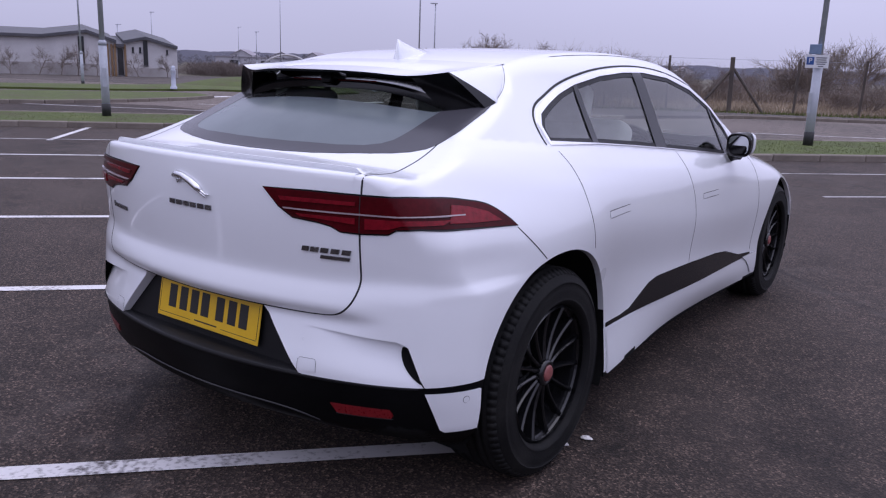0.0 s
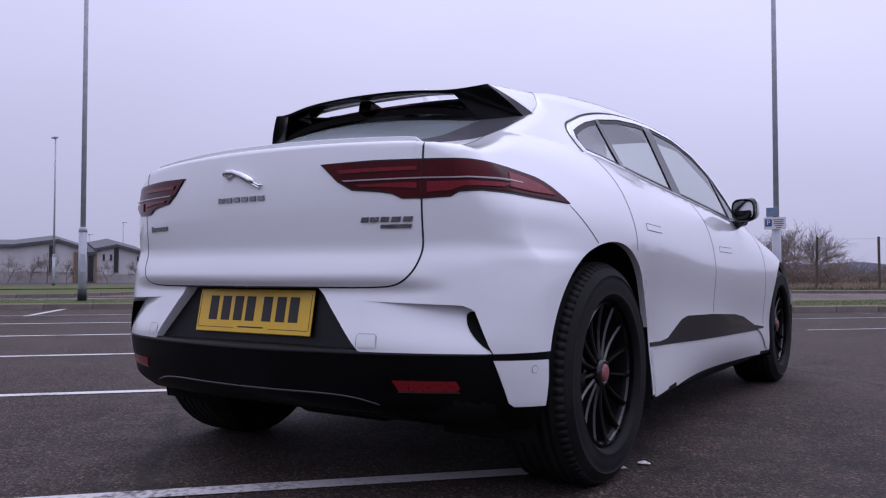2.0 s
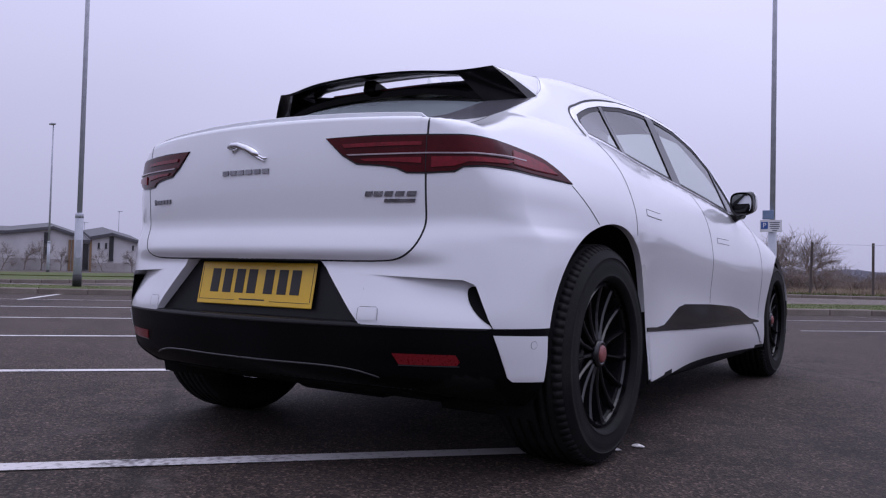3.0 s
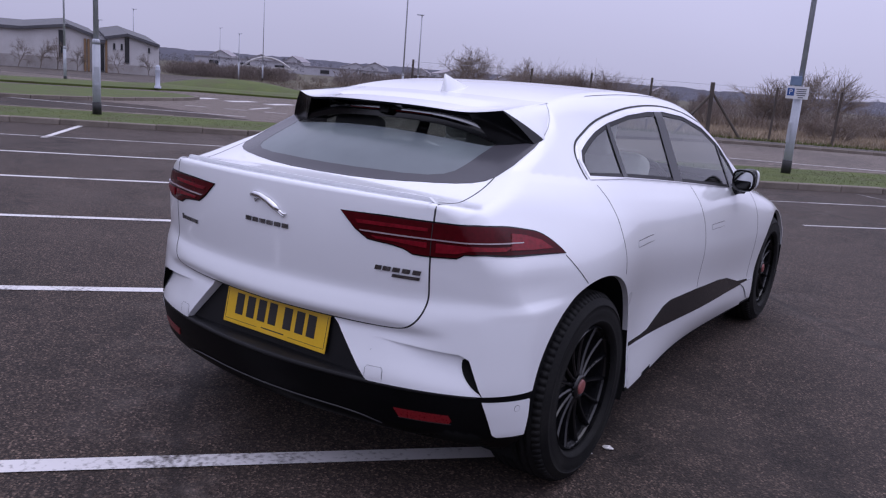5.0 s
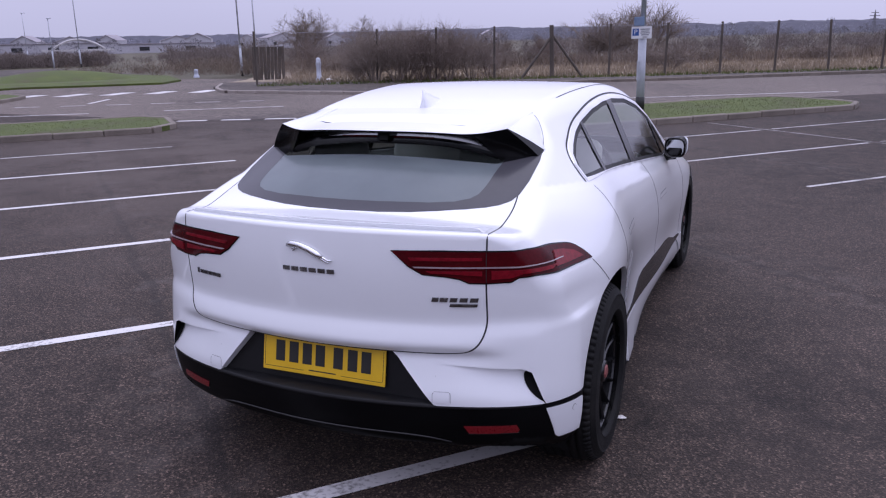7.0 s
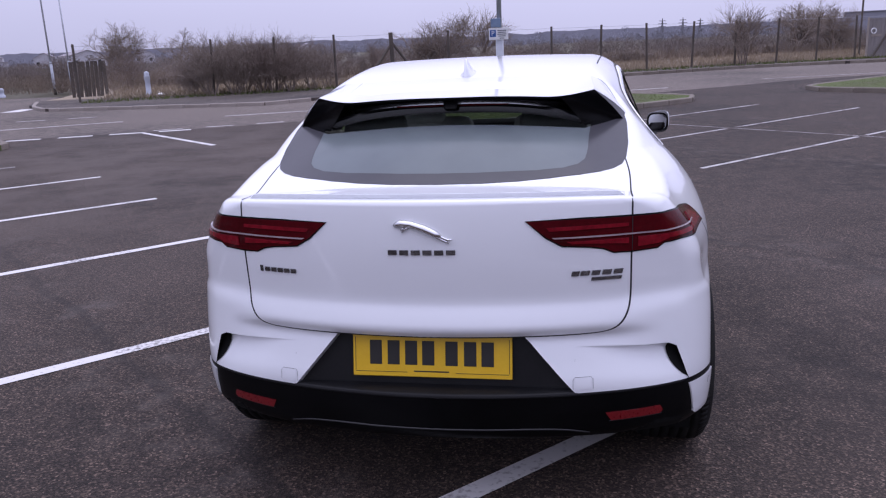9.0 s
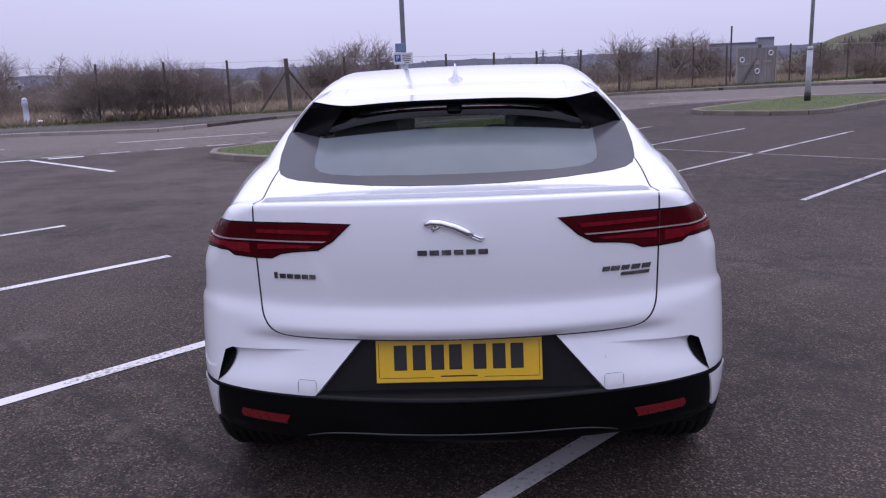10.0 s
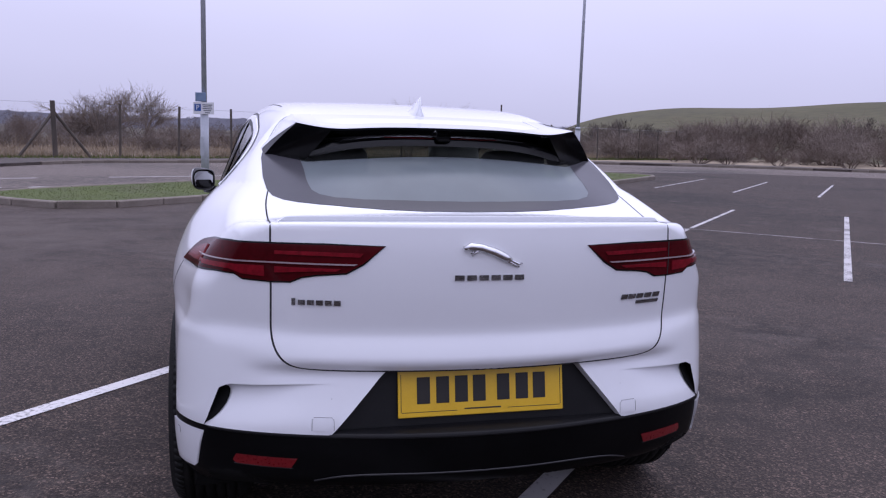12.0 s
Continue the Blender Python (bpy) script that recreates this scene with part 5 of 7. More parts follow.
# side cladding and sills
drape("side_cladding", "side", [(.462, .430), (.62, .424), (.72, .430), (.84, .468), (.93, .497), (1.02, .508), (1.40, .500), (1.80, .482), (1.98, .462), (2.22, .405), (2.43, .385), (2.43, .368), (1.80, .382), (1.10, .394), (.60, .408), (.462, .414)], GLOSSBLACK, car, "gloss black cladding along the doors", .004, .06, mirrored=2)
drape("sill_flare", "side", [(.462, .405), (.60, .400), (.80, .396), (.74, .35), (.69, .29), (.64, .235), (.47, .226)], PAINT, car, "white flare of the sill ahead of the wheel", .007, .05, mirrored=2, skirt=.010)
drape("sill_flare", "side", [(2.53, .372), (2.40, .376), (2.28, .378), (2.36, .345), (2.42, .300), (2.46, .262), (2.53, .250)], PAINT, car, "white flare of the sill behind the front wheel", .007, .05, mirrored=2, skirt=.010)
for s in (1, -1):
    part("sill_underside", box(bmesh.new(), (.05, 1.7, .10), (s * .83, 1.56, .238), (0, s * 20, 0), .02), MATTBLACK, car, "black underside of the sill")


# number plate with its print as plain bars
def plate_point(u, v, out=0.0):
    """A place on the plate: u to the right, v up from its lower edge, out of its face."""
    return Vector((u, -.7165 + .185 * v - out * .983, .5025 + v * .983 - out * .18))


bm = bmesh.new()
box(bm, (.52, .004, .1415), bevel=.0019, segments=1)
plate = part("number_plate", bm, PLATE, car, "yellow rear number plate with black print")
plate.matrix_local = pose(*plate_point(0, .0705, .004), -10.5, 0, 0)
for n, x in enumerate((-.183, -.124, -.066, -.010, .066, .126, .182)):
    bm = box(bmesh.new(), (.040, .0016, .079), bevel=.0007, segments=1)
    part("plate_bar", bm, PLATEBLACK, plate).matrix_local = pose(x, -.0026, .008)
bm = box(bmesh.new(), (.115, .0012, .004))
part("plate_maker_bar", bm, PLATEBLACK, plate).matrix_local = pose(0, -.0024, -.052)
for x in (-.165, .165):
    part("plate_border", box(bmesh.new(), (.17, .001, .0016), (x, -.0023, -.0555)), PLATEBLACK, plate)
    part("plate_border", box(bmesh.new(), (.0016, .001, .11), (math.copysign(.251, x), -.0023, .002)), PLATEBLACK, plate)

# badges: plain shapes in dark chrome
def badge(name, x0, x1, z0, z1, parent, mat, label, lift=.004, lean=0.0):
    drape(name, "rear", [(x0, z0), (x1, z0), (x1 + lean, z1), (x0 + lean, z1)], mat, parent, label, lift, .05, skirt=.003)


for n in range(6):
    x = -.110 + n * .0362
    badge("badge_bar", x, x + .028, .9185, .9335, t, DARKCHROME, "dark chrome badge bar")
for n, (x, w) in enumerate(((.443, .022), (.470, .026), (.503, .024), (.535, .026), (.569, .026))):
    badge("badge_bar", x, x + w, .840, .8545, t, DARKCHROME, "dark chrome badge bar", lean=.004)
badge("badge_bar", .502, .592, .8225, .8325, t, DARKCHROME, "dark chrome badge bar", lean=.003)
badge("badge_bar", -.566, -.556, .841, .861, t, DARKCHROME, "dark chrome badge bar")
for n in range(5):
    x = -.548 + n * .0245
    badge("badge_bar", x, x + .019, .8425, .8565, t, DARKCHROME, "dark chrome badge bar")
bm = bmesh.new()
for pts3, r in (([(-.086, 1.010), (-.066, 1.017), (-.035, 1.014), (.005, 1.001), (.040, .984), (.058, .976)], [.006, .010, .0095, .0105, .0105, .005]), ([(-.066, 1.012), (-.058, 1.001), (-.066, .996)], [.004, .003, .002]), ([(-.040, 1.008), (-.050, 1.000), (-.062, .990)], [.0045, .003, .0022]),
                ([(.035, .984), (.060, .974), (.078, .966), (.092, .967)], [.0065, .004, .003, .002]), ([(.028, .984), (.050, .972), (.070, .962), (.082, .957)], [.006, .004, .003, .002])):
    xs, zs = [p[0] for p in pts3], [p[1] for p in pts3]
    on = on_skin("rear", xs, zs)
    tube(bm, [tuple(p + np.array([0, -.005, 0])) for p in on], [k * 1.2 for k in r], 8)
part("badge_emblem", bm, CHROME, t, "chrome emblem, a long low shape", smooth=True)

# roof spoiler: a thin wing over an air slot, a black lower body, black end fins
TAIL_Y = spline([0, .1, .2, .3, .4, .46, .516], [-.225, -.22, -.21, -.19, -.158, -.13, -.10])
TAIL_Z = spline([0, .2, .3, .37, .42, .516], [1.354, 1.352, 1.347, 1.343, 1.345, 1.360])
SPAN = np.linspace(0, .505, 12)
ROOF_Z = spline(SPAN, on_skin("top", SPAN, SPAN * 0 + .245)[:, 2] + .002)
ROOF_Q = spline(SPAN, (on_skin("top", SPAN, SPAN * 0 + .285)[:, 2] - on_skin("top", SPAN, SPAN * 0 + .245)[:, 2]) / .04)


def wing_z(x, y):
    """Upper face of the wing: it leaves the trailing edge almost level and runs into the roof."""
    x = min(abs(x), .516)
    y0, z0, z1 = float(TAIL_Y(x)), float(TAIL_Z(x)), float(ROOF_Z(x))
    d = .245 - y0
    q = (y - y0) / d
    return z0 * (2 * q**3 - 3 * q**2 + 1) + .095 * d * (q**3 - 2 * q**2 + q) + z1 * (3 * q**2 - 2 * q**3) + float(ROOF_Q(x)) * .7 * d * (q**3 - q**2)


xs, chord = np.concatenate([np.linspace(-.516, -.437, 7), np.linspace(-.428, .428, 45), np.linspace(.437, .516, 7)]), np.linspace(0, 1, 17)
top, low = [], []
for x in xs:
    yl, yt = -.05 + .07 * float(step(abs(x), .30, .43)) + .225 * float(step(abs(x), .428, .436)), float(TAIL_Y(abs(x)))
    for c in chord:
        y = yl + (yt - yl) * c
        z = wing_z(x, y)
        top.append((x, y, z))
        low.append((x, y + (.006 if c == 1 else 0), z - .003 - .005 * float(step(c, 0, .6))))
m, k = len(chord), len(top)
sheet = [(i * m + j, i * m + j + 1, (i + 1) * m + j + 1, (i + 1) * m + j) for i in range(len(xs) - 1) for j in range(m - 1)]
front = [(x, y + .002, z - .006) for x, y, z in top[::m]]
spoiler = shape("spoiler", top + front, sheet + [(i * m, (i + 1) * m, k + i + 1, k + i) for i in range(len(xs) - 1)], PAINT, car, "roof spoiler, white above and gloss black below")
spoiler.data.set_sharp_from_angle(angle=.5)
skin_of = low + [(x, y - .0005, z - .0015) for x, y, z in top]
under_faces = [f[::-1] for f in sheet] + [(i * m + m - 1, (i + 1) * m + m - 1, k + (i + 1) * m + m - 1, k + i * m + m - 1) for i in range(len(xs) - 1)]
shape("spoiler_underside", skin_of, under_faces, SPOILERBLACK, spoiler, "gloss black underside of the spoiler", smooth=False)
# the roof runs on to the front edge of the air slot and dips there
apron = [(x, y, wing_z(x, y) - .001 - .016 * (1 - float(step(y, .02, .13))) * (1 - float(step(abs(x), .30, .43)))) for x in np.linspace(-.434, .434, 43) for y in np.linspace(.245, .02, 14)]
shape("roof_tail", apron, [(i * 14 + j, i * 14 + j + 1, (i + 1) * 14 + j + 1, (i + 1) * 14 + j) for i in range(42) for j in range(13)], PAINT, spoiler)
lip_x = np.linspace(-.436, .436, 43)
lip_v = [(x, y, wing_z(x, .02) - d + .016 * float(step(abs(x), .30, .43))) for y, d in ((.0205, .0172), (.0195, .020), (.026, .050), (.075, .062)) for x in lip_x]
shape("slot_lip", lip_v, [(r * 43 + i, (r + 1) * 43 + i, (r + 1) * 43 + i + 1, r * 43 + i + 1) for r in range(3) for i in range(42)], SPOILERBLACK, spoiler, "black front wall of the air slot")
# lower body of the duct, from the glass back to a second edge below the wing
xs = np.linspace(-.47, .47, 41)
body = []
for x in xs:
    q = abs(x) / .47
    zb = 1.290 - .052 * q**3
    yb = -.112 + .020 * q**2
    g = float(on_skin("top", [abs(x)], [.075])[0][2])
    body += [(x, .075, g + .004), (x, yb + .05, zb + .040), (x, yb, zb + .033), (x, yb - .004, zb + .022), (x, yb, zb), (x, yb + .06, zb + .002), (x, .05, g - .012)]
loop = [(i * 7 + j, i * 7 + (j + 1) % 7, (i + 1) * 7 + (j + 1) % 7, (i + 1) * 7 + j) for i in range(len(xs) - 1) for j in range(7)]
shape("spoiler_lower_body", body, [f[::-1] for f in loop], GLOSSBLACK, spoiler, "gloss black lower body of the spoiler").data.set_sharp_from_angle(angle=.5)
for s in (1, -1):
    # the white outer cheek that runs on from the roof side, and the black fin behind it
    n, cheek = 9, []
    for i in range(n):
        q = i / (n - 1)
        a = Vector((.505 + .119 * q + .014 * math.sin(math.pi * q), .245 - .215 * q, wing_z(.505, .245) + (1.268 - wing_z(.505, .245)) * q - .004 * math.sin(math.pi * q)))
        b = Vector((.516 + .113 * q + .008 * math.sin(math.pi * q), -.10 + .122 * q, 1.360 - .095 * q))
        a.z = max(a.z, float(on_skin("top", [a.x], [a.y])[0][2]) + .0015) if q < .75 else a.z
        for j in range(5):
            p = a.lerp(b, j / 4)
            p.x += .006 * math.sin(math.pi * j / 4) * math.sin(math.pi * min(q * 2, 1) / 2)
            cheek.append((s * p.x, p.y, p.z))
    fs = [(i * 5 + j, i * 5 + j + 1, (i + 1) * 5 + j + 1, (i + 1) * 5 + j) for i in range(n - 1) for j in range(4)]
    shape("spoiler_cheek", cheek, fs if s == 1 else [f[::-1] for f in fs], PAINT, spoiler)
    facet = []
    for i in range(n):
        q = i / (n - 1)
        facet += [(s * (.516 + .113 * q + .008 * math.sin(math.pi * q)), -.1005 + .122 * q, 1.3590 - .095 * q), (s * (.516 + .109 * q + .006 * math.sin(math.pi * q)), -.104 + .080 * q, 1.3585 - .118 * q)]
    fs = [(2 * i, 2 * i + 1, 2 * i + 3, 2 * i + 2) for i in range(n - 1)]
    shape("fin_edge", facet, fs if s == 1 else [f[::-1] for f in fs], GLOSSBLACK, spoiler, "narrow gloss black outer edge of the fin")
    v, n = [], 9
    for i in range(n):
        q = i / (n - 1)
        outer = Vector((.516 + .109 * q + .006 * math.sin(math.pi * q), -.104 + .080 * q, 1.3585 - .118 * q))
        inn = Vector((.400 + .084 * q, -.152 + .064 * q, 1.335 - .103 * q))
        for j in range(7):
            p = inn.lerp(outer, j / 6)
            p.y += .022 * math.sin(math.pi * j / 6) * math.sin(math.pi * q)
            v.append((s * p.x, p.y, p.z))
    back = [(x * .985, y + .12, z - .006) for x, y, z in v]
    fs = [(i * 7 + j, i * 7 + j + 1, (i + 1) * 7 + j + 1, (i + 1) * 7 + j) for i in range(n - 1) for j in range(6)]
    off = len(v)
    around = [j for j in range(7)] + [i * 7 + 6 for i in range(1, n)] + [(n - 1) * 7 + j for j in range(5, -1, -1)] + [i * 7 for i in range(n - 2, 0, -1)]
    fs2 = fs + [tuple(off + i for i in f[::-1]) for f in fs] + [(a, b, off + b, off + a) for a, b in zip(around, around[1:] + around[:1])]
    shape("spoiler_fin", v + back, fs2 if s == -1 else [f[::-1] for f in fs2], SPOILERBLACK, spoiler, "gloss black end fin").data.set_sharp_from_angle(angle=.6)
bm = box(bmesh.new(), (.055, .09, .05), (0, -.110, 1.322), (-12, 0, 0), .010)
part("spoiler_strut", bm, SPOILERBLACK, spoiler, "black middle strut")
bm = box(bmesh.new(), (.42, .005, .005), (0, -.1135, 1.318), bevel=.002)
part("high_brake_light", bm, REDLENS, spoiler, "slim high brake light")

# fin aerial
bm = bmesh.new()
prof = []
for q in np.linspace(0, 1, 12):
    y = .25 + .21 * q
    h = .080 * (1 - q) ** 1.25 + .001
    w = .012 + .024 * (1 - abs(2 * q - .9) ** 2)
    prof.append((y, h, max(w, .004)))
rings4 = []
for y, h, w in prof:
    zb = float(TOP(y)) - .004
    rings4.append([bm.verts.new(p) for p in ((-w, y, zb), (-w * .34, y, zb + h * .42), (-w * .14, y + .004, zb + h), (w * .14, y + .004, zb + h), (w * .34, y, zb + h * .42), (w, y, zb))])
for a, b in zip(rings4, rings4[1:]):
    for i in range(5):
        bm.faces.new((a[i], a[i + 1], b[i + 1], b[i]))
bm.faces.new(rings4[0][::-1])
part("roof_aerial", bm, PAINT, car, "white shark-fin aerial", smooth=True)

# flush door handles
for y0, y1, z, door in ((.385, .62, .866, "rear_door"), (1.50, 1.735, .812, "front_door")):
    drape("door_handle", "side", [(y0, z - .010), (y1, z - .012), (y1, z + .010), (y0, z + .012)], PAINT, car, "flush white door handle", .0015, .08, mirrored=2, skirt=.004)
    seam("handle_gap", "side", [(y0, z + .0140), (y1, z + .0120)], car, .0024, SEAM, 2, .0015)
    seam("handle_gap", "side", [(y0, z - .0120), (y1, z - .0140)], car, .0016, SEAM, 2, .0015)

# wheel arch liners
for wy, wz, wr in ARCHES:
    for s in (1, -1):
        bm = bmesh.new()
        cols5 = []
        for a in np.linspace(radians(-24), radians(204), 40):
            y, z = wy + wr * math.cos(a), wz + wr * math.sin(a)
            xo = float(on_skin("side", [y], [max(z, .24)])[0][0])
            cols5.append([bm.verts.new((s * x, wy + r * math.cos(a), wz + r * math.sin(a))) for x, r in ((xo - .001, wr + .0005), (xo - .022, wr - .002), (xo - .03, wr - .001), (.52, wr - .002), (.50, .10))])
        for a, b in zip(cols5, cols5[1:]):
            for i in range(4):
                f = bm.faces.new((a[i], b[i], b[i + 1], a[i + 1]) if s == 1 else (a[i], a[i + 1], b[i + 1], b[i]))
                f.material_index = 0 if i == 0 and a[0].co.z > .46 else 1
        part("arch_liner", bm, [PAINT, MATTBLACK], car, "white arch lip with black wheel-arch liner", smooth=True)


# wheels
def wheel(at, side):
    R = .367
    bm = bmesh.new()
    n = 15
    lathe(bm, [(.018, .232), (.004, .243), (-.004, .246), (-.012, .242), (-.018, .232), (-.10, .226), (-.19, .230)], sides=72)
    bmesh.ops.recalc_face_normals(bm, faces=bm.faces[:])
    w = part("wheel", bm, RIMBLACK, car, "gloss black multi-spoke alloy wheel", smooth=False)
    bm = lathe(bmesh.new(), [(-.006, .046), (.003, .042), (.004, .030), (-.01, .030)], sides=30)
    part("hub", bm, RIMBLACK, w, smooth=True)
    me = bpy.data.meshes.get("spoke_pattern")
    if not me:
        bm = bmesh.new()
        rows6 = []
        a = 0
        for q in np.linspace(0, 1, 7):
            r = .040 + .198 * q
            wd = .0060 + .0035 * (2 * q - 1) ** 2
            x = -.012 - .012 * math.sin(math.pi * q) + .008 * q
            c, sn = math.cos(a), math.sin(a)
            rows6.append([bm.verts.new((x + dx, r * c - t2 * sn, r * sn + t2 * c)) for dx, t2 in ((-.028, -wd), (-.003, -wd * .9), (.003, -wd * .3), (.003, wd * .3), (-.003, wd * .9), (-.028, wd))])
        for p, q2 in zip(rows6, rows6[1:]):
            for j in range(5):
                bm.faces.new((p[j], p[j + 1], q2[j + 1], q2[j]))
        bmesh.ops.recalc_face_normals(bm, faces=bm.faces[:])
        me = bpy.data.meshes.new("spoke_pattern")
        bm.to_mesh(me)
        bm.free()
        me.materials.append(RIMBLACK)
    for i in range(n):
        spoke = new("spoke", me)
        spoke.parent = w
        spoke.matrix_local = pose(0, 0, 0, 360 * i / n, 0, 0)
    bm = bmesh.new()
    prof = [(.004, .243), (.018, .246), (.028, .256), (.0335, .262), (.0325, .267), (.0345, .285), (.0335, .305), (.0315, .318), (.0335, .3205), (.0300, .324), (.022, .340), (.006, .355), (-.008, .362), (-.02, R - .001)]
    for g in range(5):
        c = -.035 - .034 * g
        prof += [(c + .012, R), (c, R), (c - .002, R - .009), (c - .009, R - .009), (c - .010, R)]
    prof += [(-.20, R - .004), (-.218, .352), (-.232, .32), (-.228, .27), (-.205, .235)]
    lathe(bm, prof, sides=96)
    for i in range(84):
        box(bm, (.030, .0215, .010), (0, 0, 0))
        turn9 = pose(0, 0, 0, 360 * i / 84) @ pose(.001, 0, .3531, 0, 33, 0)
        bm.verts.ensure_lookup_table()
        for v in bm.verts[-8:]:
            v.co = turn9 @ v.co
    tyre = part("tyre", bm, RUBBER, w, "black tyre, tread a little dusty", smooth=False)
    for p in tyre.data.polygons:
        p.use_smooth = len(p.vertices) == 4 and p.area > 1e-4
    bm = lathe(bmesh.new(), [(.010, .0005), (.010, .020), (.008, .026), (.004, .029)], sides=30)
    part("centre_cap", bm, CAPRED, w, "dull red wheel centre cap", smooth=True)
    for i in range(5):
        a = math.tau * i / 5 + .3
        part("wheel_nut", box(bmesh.new(), (.010, .011, .011), (-.002, .034 * math.cos(a), .034 * math.sin(a)), (math.degrees(a), 0, 0), .003), STEEL, w)
    bm = lathe(bmesh.new(), [(-.085, .03), (-.085, .165), (-.11, .165), (-.11, .03)], sides=48)
    part("brake_disc", bm, STEEL, w, "dull steel brake disc")
    bm = box(bmesh.new(), (.07, .10, .16), (-.09, -.13, .05), (30, 0, 0), .015)
    part("brake_caliper", bm, TRIMDARK, w)
    w.matrix_local = pose(*at, random.uniform(0, 20), 0, 0) if side > 0 else pose(*at, random.uniform(0, 20), 0, 180)
    return w


for y in (0, 2.99):
    for s in (1, -1):
        wheel((s * (.902 if y == 0 else .872), y, .364), s)

# door mirrors
def squarish(bm, a, c):
    """Pushes a round outline out towards a box with soft corners."""
    for v in bm.verts:
        u, w = v.co.x / a, v.co.z / c
        m = (abs(u) ** 3.4 + abs(w) ** 3.4) ** (1 / 3.4)
        if m > 1e-6:
            k = min(math.hypot(u, w) / m, 1.25)
            v.co.x, v.co.z = v.co.x * k, v.co.z * k


for s in (1, -1):
    bm = bmesh.new()
    bmesh.ops.create_uvsphere(bm, u_segments=24, v_segments=14, radius=1, matrix=pose(0, 0, 0) @ Matrix.Diagonal((.088, .075, .058, 1)))
    squarish(bm, .088, .058)
    for v in bm.verts:
        v.co.y = max(v.co.y, -.012)
        v.co.x = v.co.x * 1.03 + s * .006
        v.co.z += .10 * v.co.x * s
    cap = part("mirror_cap", bm, PAINT, car, "door mirror with white cap", smooth=True)
    cap.matrix_local = pose(s * .915, 1.985, 1.035, 0, 0, s * -6) @ Matrix.Diagonal((.70, .95, 1.04, 1))
    bm = bmesh.new()
    bmesh.ops.create_uvsphere(bm, u_segments=20, v_segments=12, radius=1, matrix=Matrix.Diagonal((.0915, .075, .0615, 1)))
    squarish(bm, .0915, .0615)
    for v in bm.verts:
        v.co.y = min(max(v.co.y, -.047), -.006)
        v.co.z += .10 * v.co.x * s
    part("mirror_back", bm, GLOSSBLACK, cap, "black rear shell of the mirror", smooth=True)
    bm = bmesh.new()
    bmesh.ops.create_circle(bm, cap_ends=True, segments=28, radius=1, matrix=pose(0, -.0475, .0, 102, 0, 0) @ Matrix.Diagonal((.075, .047, 1, 1)))
    squarish(bm, .075, .047)
    part("mirror_glass", bm, MIRROR, cap, "mirror glass")
    bm = lathe(bmesh.new(), [(-.020, 1.0), (-.046, 1.03), (-.058, .96), (-.046, .82)], axis="Z", sides=28)
    for v in bm.verts:
        v.co = Vector((v.co.x * .088, v.co.z, v.co.y * .058))
    squarish(bm, .088, .058)
    part("mirror_rim", bm, GLOSSBLACK, cap, "black mirror frame")
    bm = bmesh.new()
    tube(bm, [(-s * .02, .01, -.045), (-s * .06, .03, -.06), (-s * .13, .06, -.075)], [.035, .024, .03], 10)
    part("mirror_foot", bm, GLOSSBLACK, cap, "black mirror foot")

# cabin, seen through the glass
hx, hy = np.linspace(-.50, .50, 13), np.linspace(.16, 1.60, 19)
head = np.array([(x, y) for x in hx for y in hy])
head = on_skin("top", head[:, 0], head[:, 1]) - np.array([0, 0, .035])
shape("headlining", head, [(i * 19 + j, i * 19 + j + 1, (i + 1) * 19 + j + 1, (i + 1) * 19 + j) for i in range(12) for j in range(18)], TRIMDARK, car, "dark headlining")
part("seat_back_panel", box(bmesh.new(), (1.30, .03, .62), (0, .115, .84), (-16, 0, 0), .01), TRIMDARK, car, "dark carpeted back of the rear seats")
bm = bmesh.new()
box(bm, (1.36, 2.5, .05), (0, 1.2, .42))
box(bm, (1.30, .75, .04), (0, -.22, .86))
part("cabin_floor", bm, TRIMDARK, car)
for s in (1, -1):
    for y, w in ((1.32, .50), (.40, .56)):
        bm = bmesh.new()
        box(bm, (w, .16, .62), (s * .36, y - .17, .86), (-16, 0, 0), .05, 3)
        box(bm, (w, .50, .16), (s * .36, y + .12, .56), (4, 0, 0), .05, 3)
        seat = part("seat", bm, SEATCLOTH, car, "pale grey leather seat", smooth=True)
        bm = box(bmesh.new(), (.26, .09, .17), (s * .36, y - .28, 1.235 if y > 1 else 1.19), (-12, 0, 0), .035, 3)
        part("headrest", bm, SEATCLOTH, seat, smooth=True)
bm = bmesh.new()
box(bm, (1.36, .42, .22), (0, 2.12, .84), bevel=.06)
part("dashboard", bm, TRIMDARK, car)
bm = bmesh.new()
pts5 = [(.36 + .185 * math.cos(t5), 1.80 - .07 * math.sin(t5), .93 + .175 * math.sin(t5)) for t5 in np.linspace(0, math.tau, 33)]
tube(bm, pts5, .017, 8, False)
tube(bm, [(.18, 1.81, .93), (.36, 1.83, .92), (.54, 1.81, .93)], .02, 6)
part("steering_wheel", bm, TRIMDARK, car, "dark steering wheel")
bm = bmesh.new()
box(bm, (.22, .02, .06), (0, 1.74, 1.31), bevel=.01)
part("inner_mirror", bm, TRIMDARK, car)



